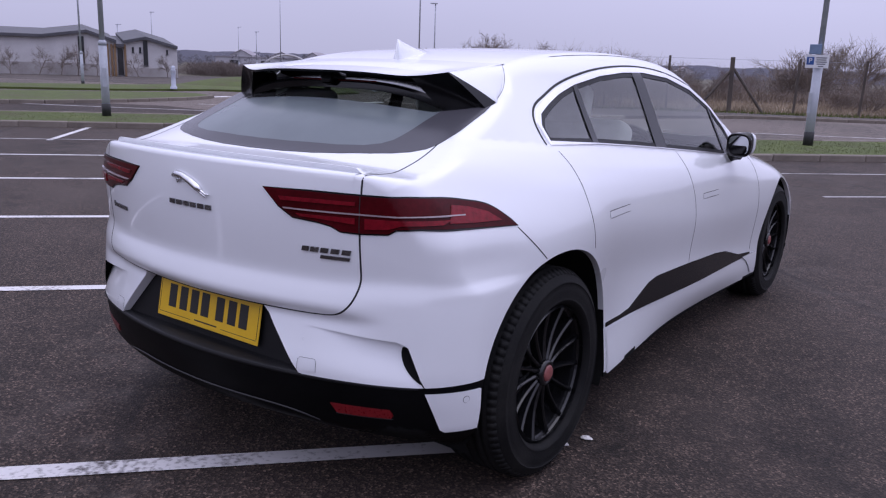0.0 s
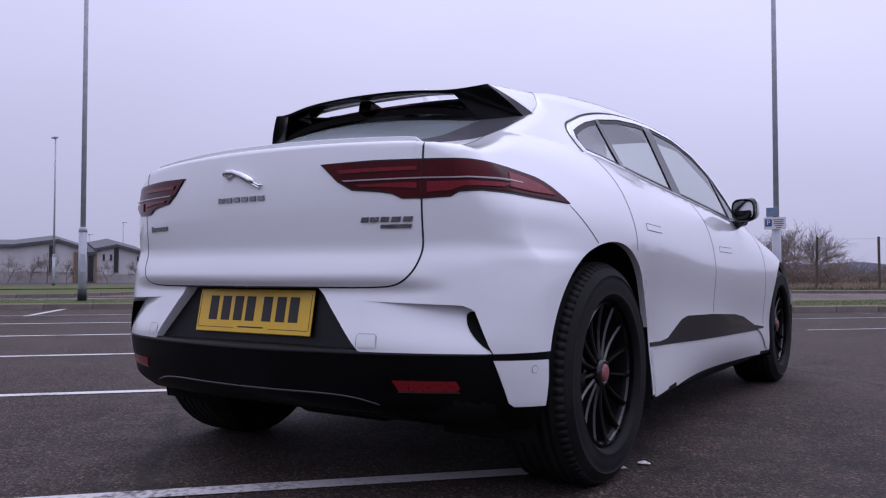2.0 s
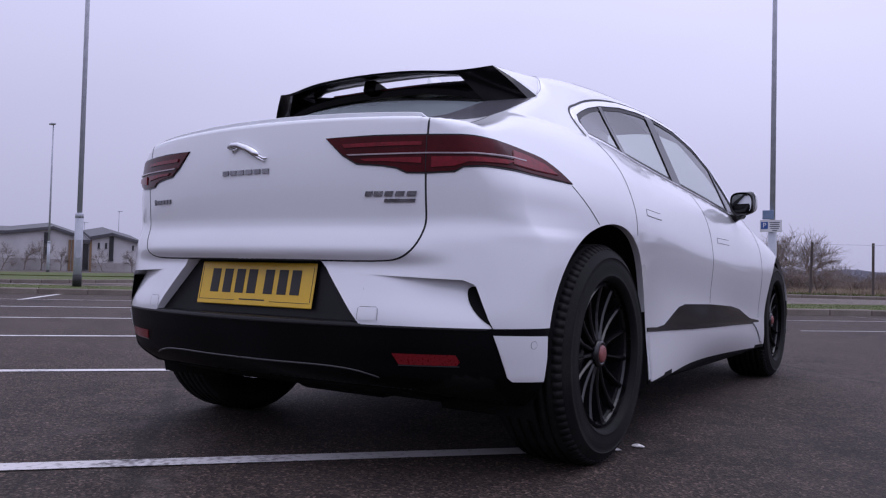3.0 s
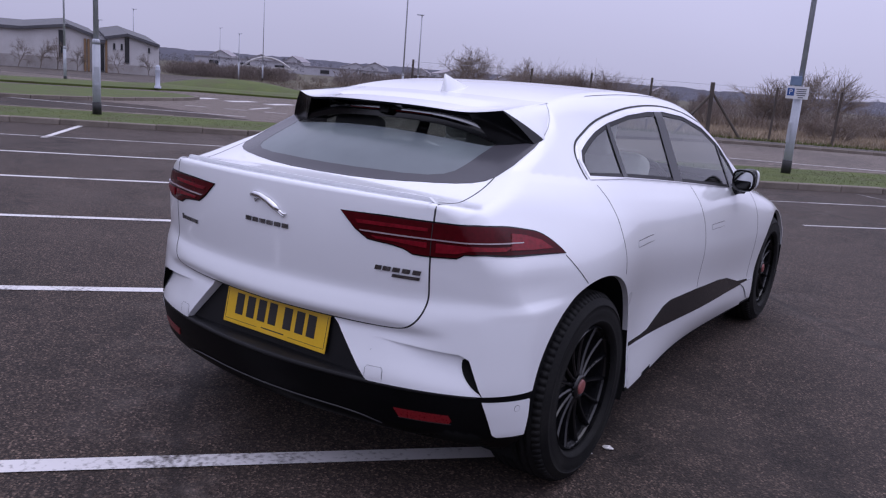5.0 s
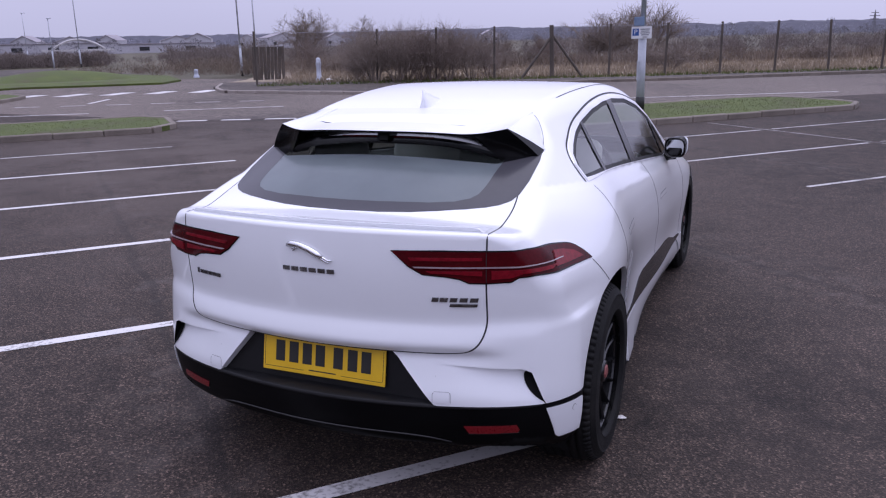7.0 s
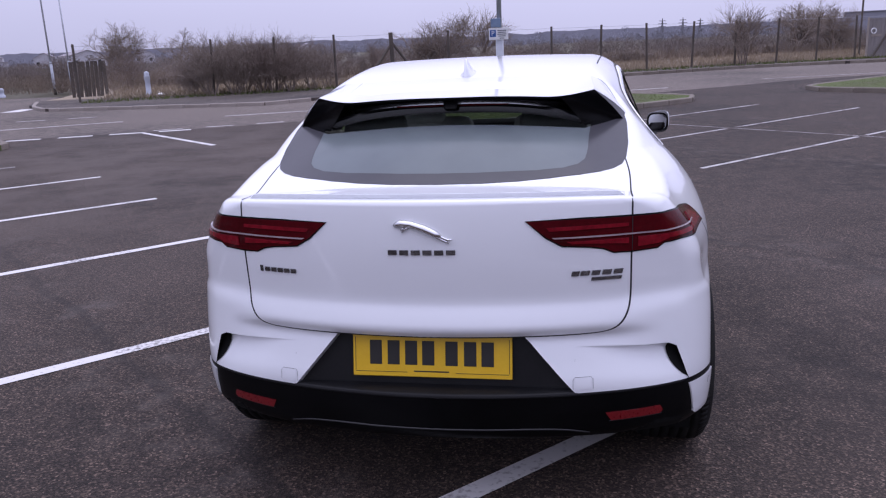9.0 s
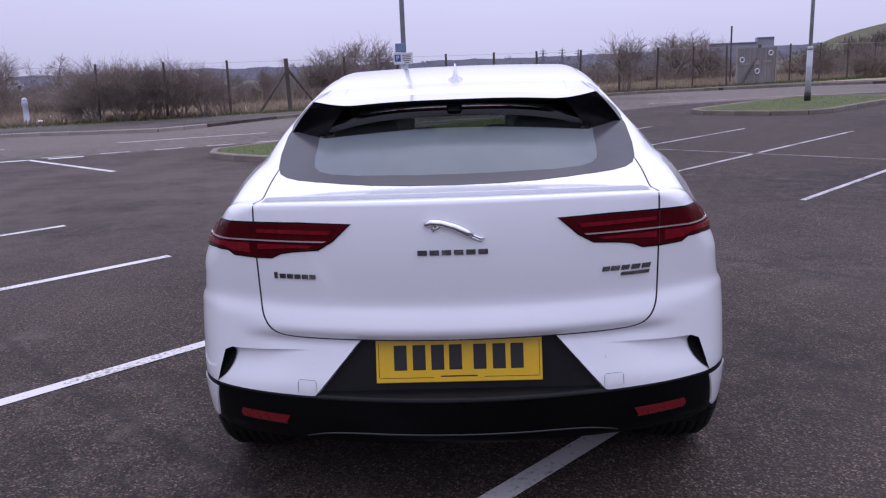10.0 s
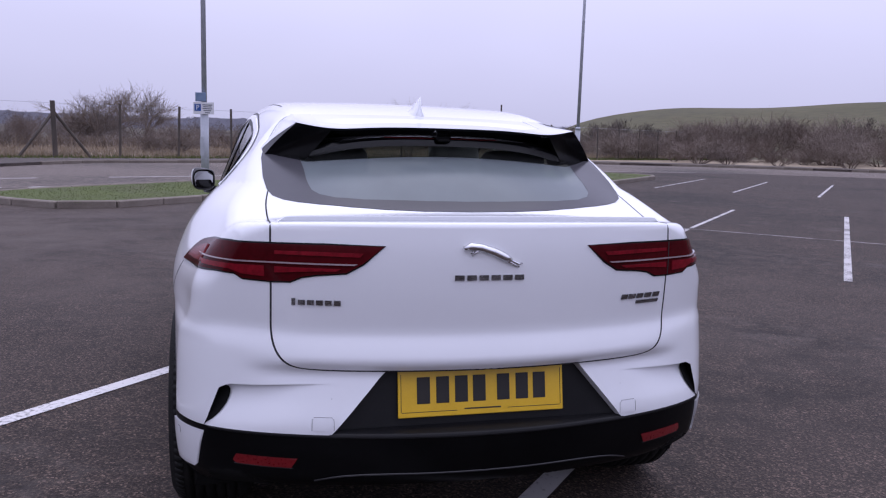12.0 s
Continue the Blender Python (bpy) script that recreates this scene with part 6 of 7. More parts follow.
# ---- lamp posts ----
def lamp_post(at, height=8.6, sleeve=True, arm=0.0, thick=1.0, head=True):
    post = tagged(new("lamp_post"), "galvanised steel car park lamp post" + (" with black base" if sleeve else ""), "lamp post", "lamp posts")
    bm = bmesh.new()
    tube(bm, [(0, 0, .0), (0, 0, 1.55)], .088 * thick, 14)
    tube(bm, [(0, 0, 1.55), (0, 0, 1.64), (0, 0, 1.66)], [.092 * thick, .085 * thick, .058 * thick], 14)
    part("base_column", bm, GALV, post, smooth=True)
    bm = bmesh.new()
    tube(bm, [(0, 0, 1.6), (0, 0, height * .6), (0, 0, height)], [.057 * thick, .050 * thick, .040 * thick], 12)
    part("shaft", bm, GALV, post, smooth=True)
    if sleeve:
        bm = tube(bmesh.new(), [(0, 0, -.02), (0, 0, .27), (0, 0, .275)], [.098 * thick, .098 * thick, .09 * thick], 14)
        part("base_sleeve", bm, BLACKBASE, post, "black painted base", smooth=True)
        bm = box(bmesh.new(), (.10 * thick, .012, .42), (0, -.087 * thick, .85), bevel=.004)
        part("service_door", bm, GALV, post)
    if head:
        bm = bmesh.new()
        box(bm, (.22, .62, .07), (0, .22, height + .02), (4, 0, 0), .02)
        part("lamp_head", bm, GALV, post, "flat lamp head")
    post.matrix_basis = pose(*at, 0, 0, arm)
    return post


lamp_post((-14.73, 7.85, .10), 8.8, arm=60)
sign_post = lamp_post((-1.43, 15.22, .10), 8.8, arm=-40)
lamp_post((10.6, 22.6, .10), 8.8, arm=-30)
for x, y, h, a in ((-34.6, 18.7, 7.3, 70), (-26.9, 34.9, 9.5, 20), (-26.7, 36.1, 5.1, 60), (-60.3, 54.8, 9.0, 40), (-68.3, 45.4, 5.9, 30), (-90.3, 74.3, 6.3, 10), (-58.4, 50.0, 4.3, 30), (-65.7, 40.1, 4.4, 30)):
    lamp_post((x, y, 0), h, h > 6.5 and x > -62, a, .8)
# one more stands behind the camera and shows only as a mirror image in the glass
lamp_post((-7.5, -12.5, 0), 8.8, arm=200)

# parking signs on the nearest post
board = tagged(new("parking_sign"), "small white parking sign with blue square on a lamp post", "sign")
bm = box(bmesh.new(), (.43, .006, .255), bevel=.0025, segments=1)
part("sign_face", bm, SIGNWHITE, board)
bm = box(bmesh.new(), (.135, .004, .15), (-.125, -.005, .01))
part("blue_square", bm, SIGNBLUE, board, "blue square")
letter = bpy.data.curves.new("sign_letter", "FONT")
letter.body, letter.size, letter.extrude, letter.align_x, letter.align_y = "P", .14, .001, "CENTER", "CENTER"
text_ob = new("letter", letter)
text_me = bpy.data.meshes.new_from_object(text_ob.evaluated_get(bpy.context.evaluated_depsgraph_get()))
bpy.data.objects.remove(text_ob)
text_me.materials.append(SIGNWHITE)
glyph = new("letter", text_me)
glyph.parent, glyph.matrix_local = board, pose(-.125, -.009, .01, 90, 0, 0)
for z, w in ((.07, .20), (.03, .18), (-.01, .20), (-.05, .16), (-.095, .10)):
    bm = box(bmesh.new(), (w, .003, .018), (.075, -.004, z))
    part("print_bar", bm, SIGNINK, board)
board.matrix_basis = pose(-1.44, 15.115, 1.765, 0, 0, 4)
bm = box(bmesh.new(), (.22, .07, .19), bevel=.008)
box_ob = tagged(part("notice_box", bm, SIGNGREY), "blue-grey notice plate on a lamp post", "sign")
box_ob.matrix_basis = pose(-1.50, 15.13, 2.00, 0, 0, 10)


# ---- bollards, litter ----
def bollard(at, h=1.05):
    b = tagged(new("bollard"), "pale plastic road bollard", "bollard", "bollards")
    bm = bmesh.new()
    lathe(bm, [(0, .15), (.10, .15), (.13, .105), (h * .62, .10), (h * .66, .118), (h * .80, .118), (h * .83, .09), (h * .88, .105), (h * .96, .085), (h, .001)], "Z", 18)
    part("body", bm, BOLLARD, b, smooth=True)
    bm = lathe(bmesh.new(), [(h * .67, .121), (h * .79, .121)], "Z", 18)
    part("band", bm, GALV, b, "grey band", smooth=True)
    b.matrix_basis = pose(*at)


bollard((-29.75, 20.3, .10))
bollard((-17.14, 27.27, .10), 1.0)
bollard((-27.4, 31.6, .06), .45)


def scrap(at, size, mat, label, seed):
    rng = random.Random(seed)
    bm = bmesh.new()
    bmesh.ops.create_icosphere(bm, subdivisions=2, radius=size)
    for v in bm.verts:
        v.co = Vector((v.co.x * rng.uniform(.7, 1.5), v.co.y * rng.uniform(.5, 1.1), max(v.co.z, -.2 * size) * rng.uniform(.2, .5)))
    ob = tagged(part("litter", bm, mat), label, "litter")
    ob.matrix_basis = pose(*at, 0, 0, rng.uniform(0, 360))


scrap((.925, .322, .006), .019, LITTER, "scrap of crumpled white paper on the tarmac", 3)
scrap((-16.5, 27.0, .16), .17, LITTER, "white plastic bag on the pavement", 5)


# ---- winter shrubs and trees ----
def branches(seed, height, stems, levels, spread, fork, thick, curl=.25, trunk=0.0):
    """Bare limbs that fork again and again; each limb is a row of tapering pieces."""
    rng = np.random.default_rng(seed)
    limbs = [[], []]

    def grow(p, d, length, r, level):
        bits = 3 if level < 2 else 2
        pts, radii = [p], [r]
        for i in range(bits):
            d = d + rng.normal(0, curl * .5, 3) + (0, 0, .06)
            d /= np.linalg.norm(d)
            p = p + d * length / bits
            pts.append(p)
            radii.append(r * (1 - .45 * (i + 1) / bits))
        limbs[0 if level == 0 else 1].append((pts, radii, 5 if level == 0 else 3))
        if level < levels:
            for k in range(fork + int(rng.integers(0, 2))):
                q = rng.uniform(.25, 1.0)
                i = min(int(q * bits), bits - 1)
                o = pts[i] + (pts[i + 1] - pts[i]) * (q * bits - i)
                a = rng.normal(0, 1, 3)
                a -= d * a.dot(d)
                a /= np.linalg.norm(a)
                e = d + a * rng.uniform(.45, .95)
                grow(o, e / np.linalg.norm(e), length * rng.uniform(.50, .78), r * .52, level + 1)

    for s in range(stems):
        a = math.tau * (s + rng.uniform(0, .7)) / stems
        out = spread * rng.uniform(.3, 1.0) if stems > 1 else .08
        d = np.array([math.cos(a) * out, math.sin(a) * out, 1.0])
        grow(np.array([math.cos(a) * .10 * (stems > 1), math.sin(a) * .10 * (stems > 1), -.05]), d / np.linalg.norm(d), height * rng.uniform(.42, .55), thick * rng.uniform(.7, 1.1), 0)
    out = []
    for group in limbs:
        verts, faces = [], []
        for pts, radii, n in group:
            k = len(verts)
            w = pts[-1] - pts[0]
            w = w / np.linalg.norm(w)
            a = np.cross(w, (.3, .5, .81))
            a /= np.linalg.norm(a)
            b = np.cross(w, a)
            for p, r in zip(pts, radii):
                for j in range(n):
                    t6 = math.tau * j / n
                    verts.append(p + (a * math.cos(t6) + b * math.sin(t6)) * r)
            for i in range(len(pts) - 1):
                for j in range(n):
                    faces.append((k + i * n + j, k + i * n + (j + 1) % n, k + (i + 1) * n + (j + 1) % n, k + (i + 1) * n + j))
        out.append((verts, faces))
    high = max(v[2] for v in out[1][0])
    return [([v * (height / high) for v in vs], fs) for vs, fs in out]


def shrub(name, label, category, group, mat, *form):
    """A pattern plant at the origin; its copies are set out below."""
    ob = tagged(new(name), label, category, group)
    (v0, f0), (v1, f1) = branches(*form)
    shape("trunk" if form[2] == 1 else "stem", v0, f0, mat, ob)
    shape("crown", v1, f1, mat, ob)
    return ob


PATTERNS = {
    "willow": [shrub("shrub", "leafless multi-stemmed shrub with upright brown twigs", "shrub", "shrubs behind the fence", m, s, 3.2, 9, 3, .55, 5, .032) for s, m in ((1, BARK), (2, REDBARK), (3, BARK))],
    "thorn": [shrub("shrub", "low tangled leafless thorn bush", "shrub", "shrubs behind the fence", m, s, 2.0, 10, 3, 1.1, 5, .026, .4) for s, m in ((11, BARK), (12, REDBARK))],
    "round": [shrub("tree", "small bare tree with a dense rounded crown of fine twigs", "tree", "trees behind the fence", BARK, s, 3.5, 5, 3, .55, 6, .05, .30) for s in (31, 32)],
    "tree": [shrub("tree", "small leafless tree with a rounded crown", "tree", "trees behind the fence", BARK, s, 3.6, 1, 5, .1, 4, .085, .35) for s in (21, 22)],
}
USED = {k: 0 for k in PATTERNS}
FIRST = set()


def plant(kind, x, y, height, wide=1.0, z=.04):
    n = USED[kind]
    USED[kind] += 1
    ob = PATTERNS[kind][n % len(PATTERNS[kind])]
    tall = {"willow": 3.2, "thorn": 2.0, "tree": 3.6, "round": 3.5}[kind]
    m = pose(x, y, z, 0, 0, (n * 137) % 360)
    s = height / tall
    if ob.name in FIRST:
        ob = copy_thing(ob, m)
    else:
        FIRST.add(ob.name)
        ob.matrix_basis = m
    ob.scale = (s * wide, s * wide, s)


rng = random.Random(8)
# clumps with open field between them
for x, y, h in ((-17.4, 36.6, 2.7), (-16.0, 38.2, 2.9), (-19.5, 40.5, 2.6), (-14.6, 41.5, 2.5), (-24.8, 38.6, 2.2), (-27.5, 36.2, 2.2), (-21.8, 44.0, 2.6), (-12.0, 44.5, 2.2)):
    plant("willow", x, y, h * 1.1, rng.uniform(1.0, 1.3))
# bushes that grow through the fence line
for x, y, h in ((-13.8, 26.1, 2.75), (-13.0, 26.5, 2.6), (-11.7, 27.2, 2.7), (-11.1, 27.5, 2.3), (-15.2, 27.2, 1.4), (-10.2, 29.6, 1.7), (-14.6, 27.4, 2.5), (-12.6, 28.4, 2.6), (-12.2, 27.0, 2.5), (-10.6, 28.6, 2.3), (-13.6, 28.8, 2.7), (-15.8, 28.6, 2.0)):
    plant("willow", x, y, h, rng.uniform(1.0, 1.25))
for x, y, h in ((-36.8, 55.6, 4.2), (14.6, 55.2, 3.1), (17.5, 58.0, 3.0), (-28.0, 52.0, 3.3)):
    plant("tree", x, y, h * 1.12, rng.uniform(1.15, 1.4))
for x, y, h, w in ((7.85, 37.6, 3.2, 1.0), (-9.6, 54.5, 4.1, 1.2), (-7.3, 56.5, 4.6, .95), (-11.4, 56.0, 3.6, 1.3), (16.2, 62.0, 4.1, 1.5), (19.3, 64.0, 3.6, 1.4), (-33.5, 52.5, 4.3, .72)):
    plant("round", x, y, h, w)
for i in range(22):
    s = -14 + i * 2.8 + rng.uniform(-.8, .8)
    back = rng.uniform(12, 20)
    x, y = -7.45 + ROAD.x * s - ROAD.y * back, 29.9 + ROAD.y * s + ROAD.x * back
    plant("thorn", x, y, rng.uniform(.9, 1.5), rng.uniform(1.2, 2.0))
for x, y, h in ((-3.6, 37.0, 1.9), (-4.6, 38.2, 1.6)):
    plant("thorn", x, y, h, 1.3)
for x, y, h in ((31.7, 50.4, 3.2), (33.6, 53, 3.5), (36.0, 54, 4.0), (37.6, 52.7, 4.1), (39.8, 51.2, 4.4), (42.5, 51.5, 4.2), (45.9, 51.8, 4.4), (38.8, 44.3, 3.0), (34.2, 47.8, 2.6), (48.8, 48.8, 4.0), (52, 46, 3.8), (28.8, 50.4, 2.5), (26.8, 48.4, 2.4), (33.1, 66, 3.4), (55, 43, 3.6), (44, 47.5, 3.0), (41, 46, 2.8), (30, 46.5, 2.2), (24.3, 46.6, 2.1), (47, 44.5, 2.5)):
    plant("willow", x, y, h, 1.7)
for i in range(26):
    b = radians(22 + i * 1.6 + rng.uniform(-.5, .5))
    d = rng.uniform(51, 64)
    plant("thorn", d * math.sin(b), d * math.cos(b) - 3, rng.uniform(1.2, 2.4), rng.uniform(1.2, 2.0))


def along_fence(near, far, s0, s1, z=.05):
    def place(rng):
        s, back = rng.uniform(s0, s1), near + (far - near) * rng.uniform(0, 1) ** 1.5
        return -7.45 + ROAD.x * s - ROAD.y * back, 29.9 + ROAD.y * s + ROAD.x * back, z
    return place


grass_tufts("dead_grass", along_fence(.3, 16, -11.5, 52), 30000, .24, DRY, None, .03, "tall pale dead grass behind the fence")
grass_tufts("green_grass", along_fence(-1.2, 1.2, -12, 52), 9000, .14, BLADES, None, .03, "rough green grass along the fence foot")
grass_tufts("bramble", along_fence(13, 30, -11, 52), 9000, .60, BRAMBLE, None, .05, "brown tangle of brambles and dead stems")


# ---- fence and gate ----
fence = tagged(new("fence"), "weathered timber post and wire fence", "fence")
post_me = None
for k in range(-5, 23):
    h = 2.16
    x, y = -7.45 + ROAD.x * 2.43 * k, 29.9 + ROAD.y * 2.43 * k
    big = k % 11 == 0
    if k == -4:
        continue
    key = "strainer" if big else "fence_post_pattern"
    me = bpy.data.meshes.get(key)
    if not me:
        bm = box(bmesh.new(), (.15 if big else .085, .15 if big else .085, h + .3), (0, 0, (h - .3) / 2), bevel=.015, segments=1)
        me = bpy.data.meshes.new(key)
        bm.to_mesh(me)
        bm.free()
        me.materials.append(TIMBER)
    ob = new("fence_post", me)
    ob.parent = fence
    ob.matrix_local = pose(x, y, .05, rng.uniform(-1.5, 1.5), rng.uniform(-1.5, 1.5), 28.4)
    if big:
        for s in (1, -1):
            bm = tube(bmesh.new(), [(0, 0, 1.75), (s * 1.3, 0, .02)], .055, 8)
            brace = part("brace", bm, TIMBER, fence, "slanting timber brace")
            brace.matrix_local = pose(x, y, .05, 0, 0, 28.4)
bm = bmesh.new()
a0, b0 = Vector((-7.45, 29.9, 0)) - ROAD * 12.2, Vector((-7.45, 29.9, 0)) + ROAD * 53.5
for z in (2.12,):
    tube(bm, [a0 + Vector((0, 0, z)), b0 + Vector((0, 0, z))], .006, 3)
part("line_wire", bm, GALV, fence, "line wires")
verts, faces = [], []
for i in range(437):
    for way in (1, -1):
        p = a0 + ROAD * (i * .15)
        q = p + ROAD * (1.95 * way)
        k = len(verts)
        verts += [(p.x, p.y, .12), (p.x + ROAD.x * .0016, p.y + ROAD.y * .0016, .12), (q.x + ROAD.x * .0016, q.y + ROAD.y * .0016, 2.1), (q.x, q.y, 2.1)]
        faces.append((k, k + 1, k + 2, k + 3))
tagged(shape("wire_mesh", verts, faces, GALV, fence, smooth=False), "fine chain-link mesh", kind="stuff")

gate = tagged(new("boarded_gate"), "silvered timber boarded gate between pale posts", "gate")
for i in range(14):
    bm = box(bmesh.new(), (.155, .03, rng.uniform(1.92, 1.98)), (-1.06 + .163 * i, 0, 1.0), bevel=.005, segments=1)
    part("board", bm, GREYBOARD, gate)
for s in (-1.2, 1.2):
    bm = box(bmesh.new(), (.08, .08, 2.05), (s, -.02, 1.0), bevel=.01, segments=1)
    part("gate_post", bm, PALEKERB, gate, "pale gate post")
for x, z, w, h in ((-.75, 1.12, .55, .12), (.65, 1.22, .55, .12), (-.02, 1.18, .36, .24)):
    bm = box(bmesh.new(), (w, .02, h), (x, -.03, z), bevel=.004, segments=1)
    part("notice_panel", bm, PALEKERB, gate, "small pale panel")
for x, z in ((-.9, 1.35), (.85, 1.68), (.05, .72)):
    bm = bmesh.new()
    tube(bm, [(x + .13 * math.cos(t7), -.04, z + .13 * math.sin(t7)) for t7 in np.linspace(0, math.tau, 17)], .03, 6, False)
    part("ring_mark", bm, SIGNWHITE, gate, "round pale mark")
gate.matrix_basis = pose(15.85, 42.45, .06, 0, 0, 14)
bm = tube(bmesh.new(), [(0, 0, 0), (0, 0, 3.3)], .05, 8)
tall = tagged(part("timber_pole", bm, TIMBER), "tall bare timber pole behind the gate", "pole")
tall.matrix_basis = pose(14.8, 43.6, 0)

# old timber stack and open field gate on the far left
gate2 = tagged(new("field_gate"), "old timber panel leaning at the fence end", "fence panel")
for i in range(9):
    bm = box(bmesh.new(), (.14, .03, 1.5), (-.7 + .165 * i, 0, .8), (0, rng.uniform(-3, 3), 0), .006, 1)
    part("board", bm, TIMBER, gate2)
gate2.matrix_basis = pose(-20.6, 28.6, .05, 6, 0, 40)

# ---- the hill on the right, the distance ----
bs, ds = np.radians(np.linspace(17, 118, 90)), np.concatenate([np.linspace(58, 160, 34), np.linspace(170, 420, 10)])
rise = spline([17, 20, 21.5, 23.3, 26.5, 29.9, 36.4, 42.3, 60, 90, 118], [0, .3, 1.8, 3.9, 6.1, 7.2, 7.8, 8.6, 10, 10, 9])
verts = []
for b in bs:
    for d in ds:
        h = float(rise(math.degrees(b))) * float(step(d, 66, 150)) * (1 - .9 * float(step(d, 300, 420)))
        h += .5 * noise.noise(Vector((d * math.sin(b) * .05, d * math.cos(b) * .05, 3))) * float(step(d, 60, 90))
        verts.append((d * math.sin(b), d * math.cos(b) - 3, h - .12))
m = len(ds)
faces = [(i * m + j, i * m + j + 1, (i + 1) * m + j + 1, (i + 1) * m + j) for i in range(len(bs) - 1) for j in range(m - 1)]
tagged(shape("hill", verts, [f[::-1] for f in faces], HILLGRASS), "low grassy hill", "hill", kind="structure")


def far_trees(name, count, spot, mat, label, bits=330, twigs=True):
    """Many small trees, each a loose heap of leaf-sized flakes, as one mass."""
    rng = np.random.default_rng(count)
    verts, faces = [], []
    for _ in range(count):
        x, y, z, h = spot(rng)
        w = h * rng.uniform(.45, .9)
        off = rng.normal(0, .33, (bits, 2)) * w
        p = np.array([x, y, z]) + np.column_stack([off, h * (.02 + .83 * rng.beta(1.2, 1.6, bits))])
        if twigs:
            out = np.column_stack([off / w * .9, np.ones(bits)]) + rng.normal(0, .28, (bits, 3))
            out /= np.linalg.norm(out, axis=1, keepdims=True)
            across = np.cross(out, rng.normal(0, 1, (bits, 3)))
            across *= h * rng.uniform(.007, .016, (bits, 1)) / np.linalg.norm(across, axis=1, keepdims=True)
            tri = np.stack([p - across, p + across, p + out * h * rng.uniform(.10, .24, (bits, 1))], 1)
        else:
            a, u, v = rng.uniform(0, math.tau, bits), rng.uniform(0, 1, bits) ** .5, rng.uniform(0, 1, bits)
            r = u * np.sqrt(1 - v * v) * w * .85
            p = np.array([x, y, z]) + np.column_stack([np.cos(a) * r, np.sin(a) * r, h * (.03 + .90 * v)])
            tri = p[:, None] + rng.normal(0, 1, (bits, 3, 3)) * (h * rng.uniform(.022, .042, (bits, 1, 1)))
        verts.append(tri.reshape(-1, 3))
    verts = np.concatenate(verts)
    faces = np.arange(len(verts)).reshape(-1, 3).tolist()
    return tagged(shape(name, verts, faces, mat, smooth=False), label, "trees", kind="stuff")


def sector(b0, b1, d0, d1, h0, h1, z=-.1):
    def spot(rng):
        b, d = math.radians(rng.uniform(b0, b1)), rng.uniform(d0, d1)
        return d * math.sin(b), d * math.cos(b), z, rng.uniform(h0, h1)
    return spot


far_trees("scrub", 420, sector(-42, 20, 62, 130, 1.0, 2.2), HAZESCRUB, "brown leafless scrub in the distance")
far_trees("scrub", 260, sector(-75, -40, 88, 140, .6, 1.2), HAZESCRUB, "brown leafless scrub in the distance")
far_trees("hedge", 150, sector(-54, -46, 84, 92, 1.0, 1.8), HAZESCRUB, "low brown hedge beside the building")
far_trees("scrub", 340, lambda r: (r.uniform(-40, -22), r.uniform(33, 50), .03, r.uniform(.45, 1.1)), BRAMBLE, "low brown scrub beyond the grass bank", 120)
far_trees("far_trees", 620, sector(-85, 24, 230, 560, 2.2, 5.2), FARHAZE, "bare trees far off, tinted with haze", 230, False)
far_trees("far_trees", 420, sector(-85, 24, 560, 1000, 6, 12), RIDGEHAZE, "trees along the skyline, tinted with haze", 200, False)
far_trees("hill_scrub", 240, lambda r: (lambda b, d: (d * math.sin(b), d * math.cos(b) - 3, float(rise(math.degrees(b))) * float(step(d, 66, 150)) - .2, r.uniform(1.0, 2.4)))(math.radians(r.uniform(22, 60)), r.uniform(70, 102)), SCRUB, "bare scrub on the hill's lower slope")

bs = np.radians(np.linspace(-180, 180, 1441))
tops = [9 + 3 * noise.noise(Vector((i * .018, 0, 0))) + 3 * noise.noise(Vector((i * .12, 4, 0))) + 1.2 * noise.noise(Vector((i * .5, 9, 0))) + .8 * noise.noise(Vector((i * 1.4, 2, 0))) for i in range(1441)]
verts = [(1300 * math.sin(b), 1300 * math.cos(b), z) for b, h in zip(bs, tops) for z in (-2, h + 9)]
tagged(shape("backdrop_ridge", verts, [(2 * i, 2 * i + 1, 2 * i + 3, 2 * i + 2) for i in range(1440)], RIDGEHAZE), "wooded ridge on the skyline, tinted with haze", "backdrop", kind="structure")


